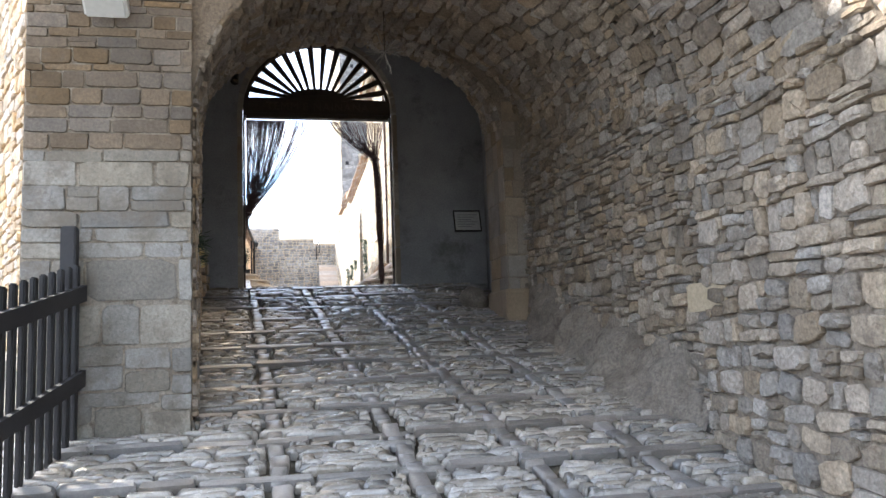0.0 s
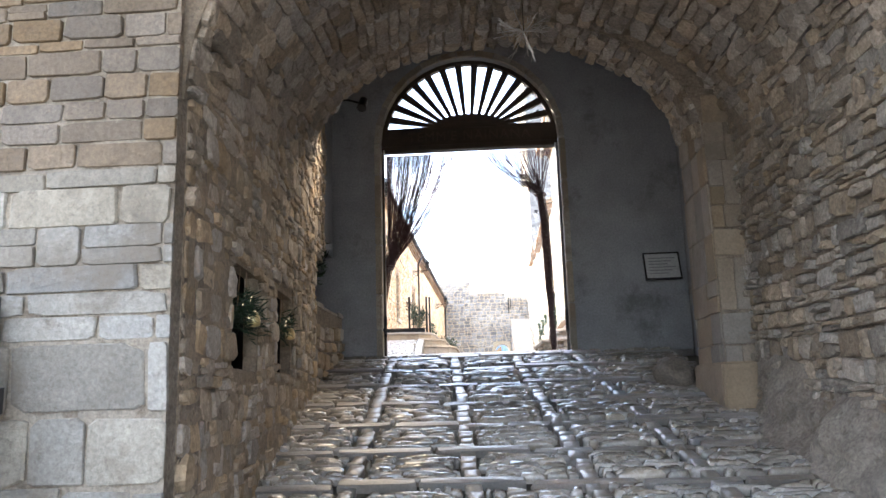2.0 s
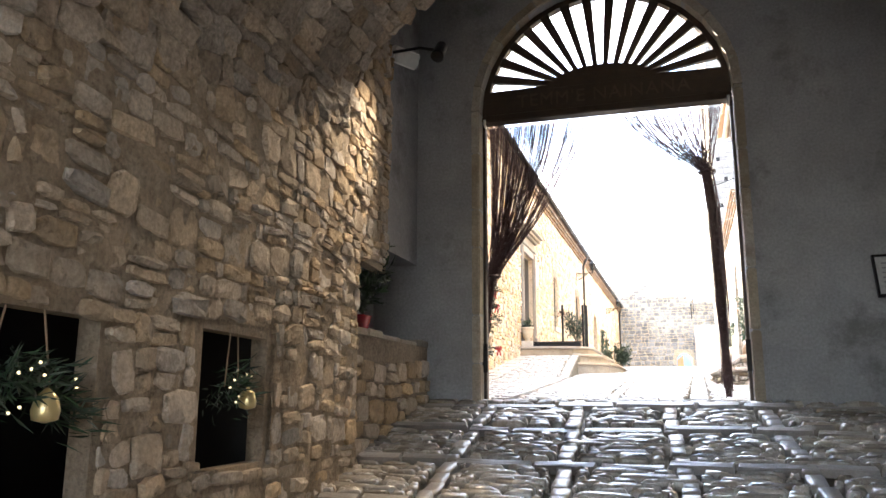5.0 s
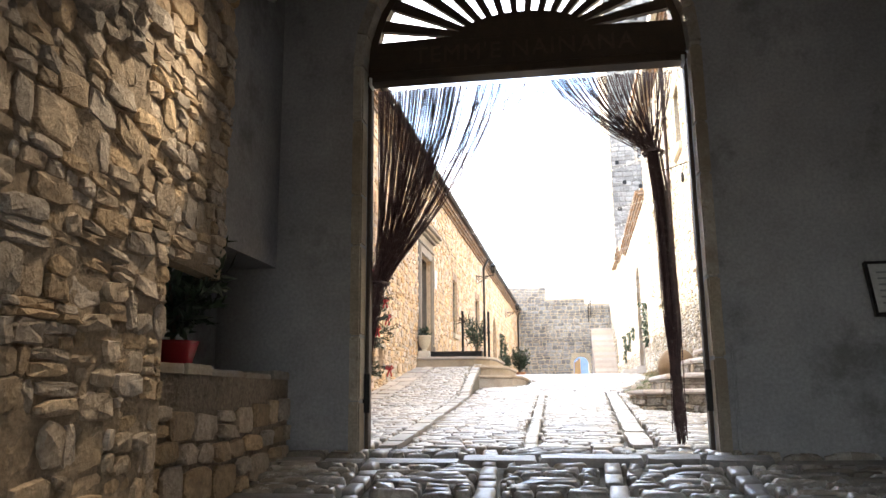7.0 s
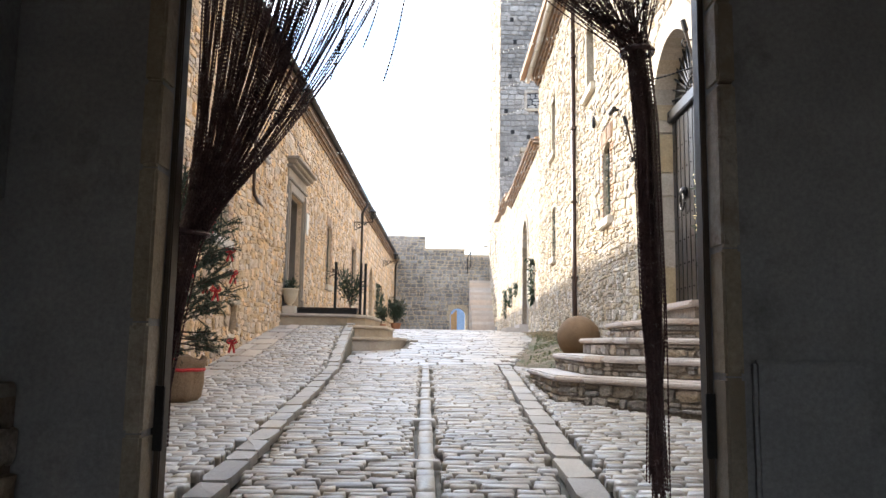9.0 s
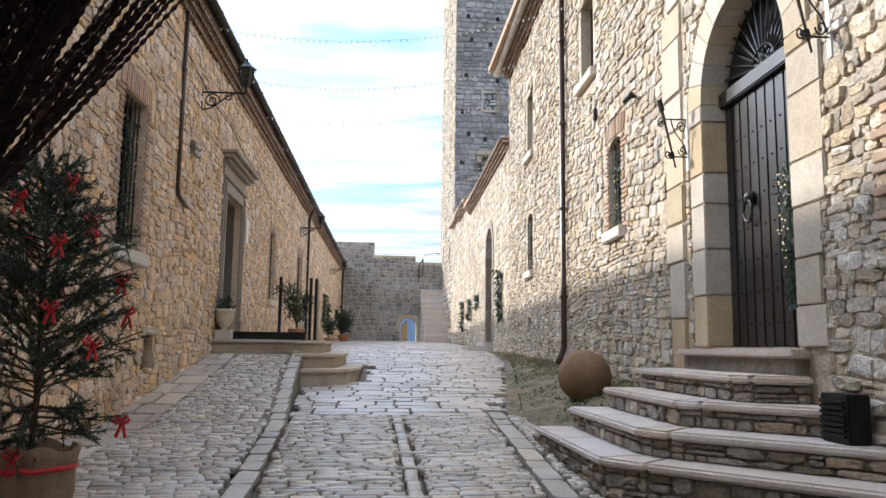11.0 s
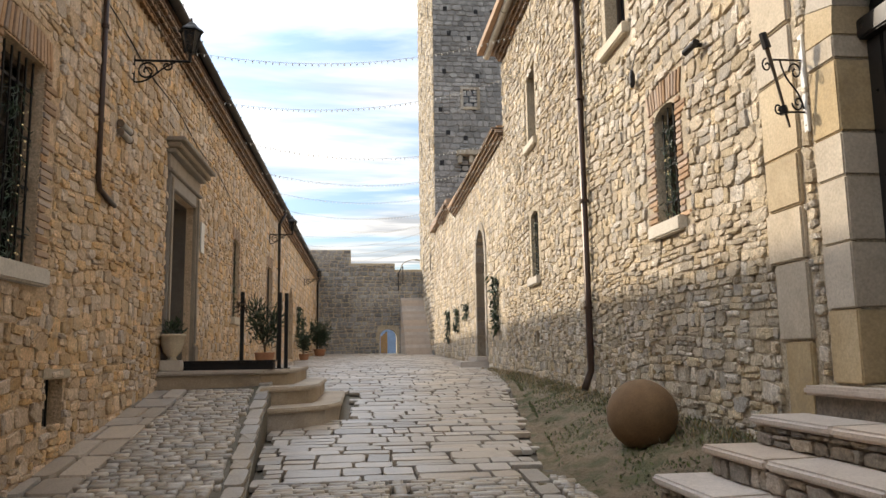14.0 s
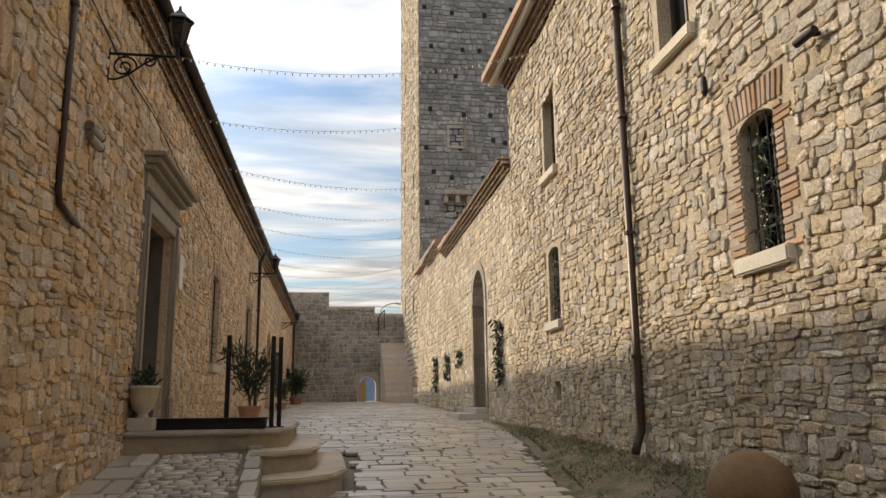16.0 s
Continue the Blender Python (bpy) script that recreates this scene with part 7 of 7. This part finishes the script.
lay(LEDGE, "coping", courses(-1.75, -1.13, 10.48, 12.4, (0.3, 0.5), (0.3, 0.6), None, 12, 0, 0), LTOP, ASHLAR, DRESSED, 0.05, near_walk, 60, 0.01, 0.01, seed=12)
# bedrock foot along the right wall
bm = bmesh.new()
ny, nz = 130, 26
g = []
for j in range(ny + 1):
    y = 5.0 + 4.0 * j / ny
    row = []
    for i in range(nz + 1):
        f = i / nz
        d = 0.34 * (1 - f) ** 1.4 * float(np.interp(y, [5.0, 5.5, 8.6, 9.0], [0.2, 1, 1, 0.5]))
        h = (0.62 + 0.15 * noise.noise(Vector((y * 0.8, 1, 0)))) * f
        k = noise.noise(Vector((y * 2.2, h * 3, 5))) * 0.2 + noise.noise(Vector((y * 6, h * 7, 9))) * 0.1 + abs(noise.noise(Vector((y * 13, h * 15, 2)))) * 0.035
        row.append(bm.verts.new((RIGHT_X - d - k * (1 - f * 0.6) - 0.03, y, gz(y) - 0.08 + h)))
    g.append(row)
for j in range(ny):
    for i in range(nz):
        bm.faces.new((g[j][i], g[j][i + 1], g[j + 1][i + 1], g[j + 1][i]))
structure(bm_object("ground_bedrock", bm, STONE_TUN), "bare bedrock foot under the rubble wall", "rock")

# ---- passage floor ----
BARS = [4.05, 4.75, 5.4, 6.05, 6.75, 7.5, 8.2, 8.95, 9.75, 10.6, 11.5, 12.3]
LINES = [-0.03, 0.77, 1.54, 2.3]


def line_x(c, y):
    return c - 0.06 * (y - 4.8)


def on_line(x, y):
    return any(abs(x - line_x(c, y)) < 0.062 for c in LINES) or any(abs(y - b) < 0.042 for b in BARS)


def tunnel_z(x, y):
    """Slightly stepped ramp."""
    d = min((y - b) % 50 for b in BARS + [3.4, 2.7])
    return gz(y) + 0.012 - 0.022 * min(1.0, max(0.0, d / 0.75))


def side_limits(y):
    return (left_x(y) if y > 5.7 else -3.0), (RIGHT_X if y > 4.75 else 2.9)


def out_floor(x, y):
    a, b = side_limits(y)
    return x < a - 0.02 or x > b + 0.02 or on_line(x, y)


cells = courses(-3.0, 3.1, 2.0, 12.72, (0.05, 0.088), (0.14, 0.42), out_floor, 13, 0.0, 0.006)
floor_t = structure(new("floor"), "worn wet-looking cobbles laid on edge in the passage", "floor")
lay(floor_t, "cobble", cells, floor_map(tunnel_z), WETCOBBLE, ONEDGE, 0.06, walk_floor, 300, 0.012, 0.06, "worn cobbles laid on edge", 13, dvar=0.1, soft=True)
cells = []
r = np.random.default_rng(14)
for c in LINES:
    y = 2.2
    while y < 12.6:
        h = r.uniform(0.1, 0.26)
        cells.append((line_x(c, y + h / 2) + r.normal(0, 0.008), y + h / 2, r.uniform(0.11, 0.135), h))
        y += h
lay(floor_t, "guide_stone", cells, floor_map(tunnel_z), WETSLAB, SETT, 0.056, walk_floor, 200, 0.014, 0.05, "pale guide stones", 14, dvar=0.1, soft=True)
cells = []
for b in BARS:
    a, e = side_limits(b)
    x = a
    while x < e:
        w = r.uniform(0.3, 0.75)
        cells.append((min(x + w / 2, e), b + 0.02 * math.sin(x * 2 + b), w, 0.085))
        x += w
lay(floor_t, "cross_stone", cells, floor_map(tunnel_z), WETSLAB, SLABS, 0.061, walk_floor, 150, 0.012, 0.015, "long cross stones", 15, dvar=0.1, soft=False)

# ---- court paving ----


def court_floor(p):
    return (p - Vector((0.4, 15.5, 2.5))).length


def court_limits(y):
    return LW.at(yl(y), 0).x, RW.at(yr(y), 0).x


pave = structure(new("pavement"), "worn cobbled and slabbed paving of the court", "pavement")


def left_z(x, y):
    return gz(y) + 0.01 + ramp_rise(y)


def main_z(x, y):
    return gz(y) + 0.008


def drain_x(y):
    return 0.56 - 0.016 * (y - 13)


def blocked_main(x, y):
    if x < kerb_x(y) + 0.1 or abs(x - drain_x(y)) < 0.06:
        return True
    if x > 3.2 or (15.2 < y < 18.9 and x > 1.74 + max(0, (16.6 - y)) * 0.9):
        return True
    if abs(x - (1.38 + 0.03 * (y - 13))) < 0.1:
        return True
    return y > 18.6 and x > 1.9


cells = courses(-0.7, 3.2, 12.75, 20.3, (0.055, 0.1), (0.12, 0.36), blocked_main, 16, 0.0, 0.006)
lay(pave, "cobble", cells, floor_map(main_z), COBBLE, SETT, 0.055, court_floor, 300, 0.008, 0.06, "worn cobbles", 16, dvar=0.1, soft=True)


def blocked_left(x, y):
    return x > kerb_x(y) - 0.1 or x < LW.at(yl(y), 0).x + 0.45 or y > 24.0


cells = courses(-2.6, -0.4, 12.8, 24.05, (0.07, 0.12), (0.1, 0.24), blocked_left, 17, 0.0, 0.01)
lay(pave, "cobble", cells, floor_map(left_z), COBBLE, SETT, 0.055, court_floor, 260, 0.008, 0.08, "worn cobbles", 17, dvar=0.1, soft=True)
cells = courses(-2.62, -2.05, 12.8, 24.05, (0.3, 0.6), (0.3, 0.55), None, 18, 0.0, 0.0)
lay(pave, "slab", cells, floor_map(left_z), SLAB, SLABS, 0.055, court_floor, 60, 0.014, 0.01, "slabs along the wall", 18, dvar=0.1, soft=False)
cells = []
y = 12.8
while y < 24.2:
    h = r.uniform(0.25, 0.55)
    cells.append((kerb_x(y + h / 2), y + h / 2, 0.17, h))
    y += h
lay(pave, "kerb_stone", cells, floor_map(lambda x, y: left_z(x, y) + 0.002), KERB, SLABS, 0.06, court_floor, 80, 0.012, 0.01, "", 19, dvar=0.1, soft=False)
# side of the raised strip
bm = bmesh.new()
prev = None
for y in np.linspace(19.5, 24.3, 20):
    x = kerb_x(y) + 0.095
    a, b = bm.verts.new((x, y, gz(y) - 0.1)), bm.verts.new((x, y, left_z(x, y) - 0.02))
    c, d = bm.verts.new((LW.at(yl(y), 0).x, y, left_z(x, y) - 0.03)), None
    if prev:
        bm.faces.new((prev[0], a, b, prev[1])); bm.faces.new((prev[1], b, c, prev[2]))
    prev = (a, b, c)
structure(bm_object("pavement_ramp", bm, JOINT), "bed of the raised cobbled strip", "pavement")
cells = []
y = 12.8
while y < 20.2:
    h = r.uniform(0.18, 0.4)
    cells.append((drain_x(y + h / 2), y + h / 2, 0.11, h))
    y += h
lay(pave, "drain_stone", cells, floor_map(lambda x, y: main_z(x, y) - 0.008), KERB, SETT, 0.055, court_floor, 60, 0.01, 0.04, "", 20, dvar=0.1, soft=True)
cells = []
y = 12.9
while y < 20.3:
    h = r.uniform(0.3, 0.6)
    cells.append((1.38 + 0.03 * (y + h / 2 - 13), y + h / 2, 0.19, h))
    y += h
lay(pave, "border_stone", cells, floor_map(main_z), KERB, SLABS, 0.054, court_floor, 60, 0.010, 0.02, "", 21, dvar=0.1, soft=False)


def blocked_slab(x, y):
    a, b = court_limits(y)
    left = kerb_x(y) + 0.1 if y < 24.2 else (0.0 if y < 27.6 else a)
    edge = float(np.interp(y, [20, 21.2, 24, 28, 33], [1.6, 1.9, 2.35, 3.0, 4.2]))
    return x < left or x > min(b, edge) or (y < 20.3)


cells = courses(-2.6, 4.0, 20.3, 58, (0.16, 0.42), (0.2, 0.72), blocked_slab, 22, 0.2, 0.04)
lay(pave, "slab", cells, floor_map(main_z), SLAB, SLABS, 0.052, court_floor, 300, 0.01, 0.06, "irregular worn slabs", 22, dvar=0.1, soft=False)

# earth bank with weeds against the tall range
bm = bmesh.new()
rows_ = []
for y in np.arange(18.2, 34.2, 0.08):
    e = RW.at(yr(y), 0).x + 0.05
    x0 = float(np.interp(y, [18.2, 20, 21.2, 24, 28, 33, 34.3], [1.6, 1.55, 1.85, 2.3, 2.95, 3.5, 3.6]))
    row = []
    for i in range(32):
        x = x0 + (e - x0) * i / 31
        z = court_z(x, y) - 0.02 + 0.06 * noise.noise(Vector((x * 3, y * 3, 0))) + 0.045 * noise.noise(Vector((x * 8, y * 8, 4)))
        row.append(bm.verts.new((x, y, z)))
    rows_.append(row)
for j in range(len(rows_) - 1):
    for i in range(31):
        bm.faces.new((rows_[j][i], rows_[j][i + 1], rows_[j + 1][i + 1], rows_[j + 1][i]))
structure(bm_object("ground_bank", bm, EARTH, smooth=True), "bare earth bank with weeds along the wall", "ground")
WEED = surface("weed_leaf", (0.10, 0.13, 0.05), (0.2, 0.21, 0.1), 0.7, 12, 60, 0.1, vary=0.4)
weed = new("weeds")
tagged(weed, "low green weeds growing on the earth bank", "weeds", kind="stuff")


def weed_at(r):
    y = r.uniform(18.8, 30)
    e = RW.at(yr(y), 0).x
    x = e - abs(r.normal(0.5, 0.45))
    lo = float(np.interp(y, [18.2, 20, 21.2, 24, 28, 33], [1.7, 1.65, 1.95, 2.4, 3.0, 3.5]))
    x = max(lo + 0.1, x)
    if noise.noise(Vector((x * 1.6, y * 1.6, 2))) < -0.05:
        x = e - abs(r.normal(0, 0.15)) - 0.03
    return Vector((x, y, court_z(x, y) - 0.01)), (r.normal(0, 0.5), r.normal(0, 0.5), 0.8)


leaves(6500, 33, weed_at, 0.04, 0.4, WEED, "weed_leaves", weed, 0.2)


def straw_at(r):
    """Dry tufts along the foot of the wall."""
    y = r.uniform(18.8, 33)
    x = RW.at(yr(y), 0).x - abs(r.normal(0, 0.16)) - 0.02
    return Vector((x, y, court_z(x, y) - 0.01)), (r.normal(0, 0.35), r.normal(0, 0.35), 1.0)


leaves(2400, 34, straw_at, 0.075, 0.13, surface("dry_straw", (0.26, 0.19, 0.10), (0.42, 0.33, 0.19), 0.8, 12, 60, 0.1, vary=0.35), "straw_blades", weed, 0.5)

# ---- walls of the court ----


def band(cells, y0, y1, line):
    return [c for c in cells if y0 <= line.at(c[0], 0).y < y1]


block_l = in_openings([(o[0] - 0.26, o[1] + 0.26, o[2] - 0.16, o[3] + 0.26) if i in (0, 1, 4, 5) else ((o[0] - 0.21, o[1] + 0.21, o[2], o[3] + 0.5) if i == 3 else o) for i, o in enumerate(L_OPEN)])
cells = courses(0, LW.u_of_y(34), 2.6, L_TOP - 0.12, (0.05, 0.19), (0.06, 0.29), block_l, 23, 0.4, 0.04)
lay(wall_long, "stone", cells, LW, STONE_WARM, ROUGH, 0.024, near_walk, 300, 0.003, 0.22, "warm rubble stones", 23, dvar=0.6)
mortar_skin(wall_long, LW, 0.05, LW.u_of_y(40), 2.6, L_TOP - 0.14, block_l, MORTAR_WARM, 0.003, 0.016, 0.05, 23)
cells = courses(LW.u_of_y(34), LW.len, 2.9, L_TOP - 0.12, (0.14, 0.28), (0.16, 0.45), block_l, 24, 0.2)
lay(wall_long, "far_stone", cells, LW, STONE_WARM, ROUGH, 0.018, None, 0, 0.006, 0.2, "warm rubble stones", 24)

block_r = in_openings([(R_OPEN[0][0] - 0.33, R_OPEN[0][1] + 0.33, 2.0, R_OPEN[0][3] + 0.3, 1.05), (yr(18.72), yr(19.2), 3.2, 7.4)] +
                      [(o[0] - 0.26, o[1] + 0.26, o[2] - 0.16, o[3] + 0.26) if i == 1 else ((o[0] - 0.22, o[1] + 0.22, o[2], o[3] + 0.22, o[4] + 0.2) if i == 6 else ((o[0] - 0.14, o[1] + 0.14, o[2] - 0.16, o[3]) if i in (2, 3, 4) else o)) for i, o in enumerate(R_OPEN) if i])
cells = courses(0, TALL_END, 2.4, R_TOP, (0.05, 0.18), (0.06, 0.29), block_r, 25, 0.4, 0.04)
lay(wall_tall, "stone", cells, RW, STONE_COURT, ROUGH, 0.024, near_walk, 300, 0.003, 0.22, "cream rubble stones", 25, dvar=0.6)
mortar_skin(wall_tall, RW, 0.05, TALL_END, 2.5, R_TOP - 0.02, block_r, MORTAR_COURT, 0.003, 0.016, 0.05, 25)
mortar_skin(wall_mid, RW, TALL_END, LOW_END, 2.9, LOW_TOP - 0.02, block_r, MORTAR_COURT, 0.006, 0.014, 0.09, 26)
cells = courses(TALL_END, LOW_END, 2.9, LOW_TOP, (0.11, 0.25), (0.14, 0.4), block_r, 26, 0.25)
lay(wall_mid, "far_stone", cells, RW, STONE_COURT, ROUGH, 0.018, None, 0, 0.006, 0.2, "cream rubble stones", 26)
cells = courses(LOW_END, yr(50.5), 3.2, 9.55, (0.14, 0.28), (0.18, 0.5), None, 27, 0.2)
lay(wall_end, "far_stone", cells, RW, STONE_COURT, ROUGH, 0.018, None, 0, 0.006, 0.2, "cream rubble stones", 27)
cells = courses(0, FAR.len, 3.6, 9.9, (0.14, 0.3), (0.18, 0.5), lambda u, v: (fx(1.36) < u < fx(2.47) and v < 5.42) or v > (9.9 if u < fx(-0.26) else (9.1 if u < fx(2.3) else 8.72)), 28, 0.2)
lay(wall_far, "far_stone", cells, FAR, STONE_GREY_SHADE, ROUGH, 0.04, None, 0, 0.02, 0.08, "weathered stones", 28)
# tower's near face: its shade is put into the grey stone colour
cells = courses(0, 4.5, 9, 30, (0.2, 0.36), (0.24, 0.6), None, 29, 0.2)
lay(tower, "far_stone", cells, TF, STONE_GREY_SHADE, ROUGH, 0.04, None, 0, 0.02, 0.06, "tower stones", 29)
# tower's left face: cream stone, so the sunlit tone is in the colour
cells = courses(0, TL.len, 4, 30, (0.2, 0.36), (0.24, 0.6), None, 30, 0.2)
lay(tower, "far_stone", cells, TL, STONE_COURT, ROUGH, 0.04, None, 0, 0.02, 0.06, "tower stones", 30)
cells = courses(0, OUT.len, 0.3, 5.5, (0.1, 0.24), (0.15, 0.4), None, 31, 0.25)
lay(wall_out, "stone", cells, OUT, STONE_WARM, ROUGH, 0.03, near_walk, 120, 0.016, 0.08, "warm rubble stones", 31)
# brick edge of the archway
o = R_OPEN[7]
r = np.random.default_rng(44)
arch_trim = structure(new("trim_brick_archway"), "old brick jamb of the archway", "trim")
v = 2.5
while v < 5.1:
    w = r.choice([0.12, 0.22])
    bm = bmesh.new(); RW.quad(bm, o[1], o[1] + w, v, v + 0.055, -0.3, 0.04 + r.uniform(-0.008, 0.01), 0.006); part("brick", bm, BRICK, arch_trim)
    v += 0.07
# rubble on the step risers
for k, (pts, z0, z1) in enumerate(STEP_RISERS):
    for i in range(3):
        a, b = pts[i], pts[i + 1]
        ln = Line(a, b, -1)
        if ln.N.x > 0:
            ln = Line(a, b, 1)
        lay(steps, "riser_stone", courses(0, ln.len, z0, z1, (0.05, 0.12), (0.08, 0.28), None, 60 + k * 3 + i, 0.2, 0.0), ln, STONE_TUN, ROUGH, 0.03, near_walk, 60, 0.01, 0.06, "", 60 + k * 3 + i)
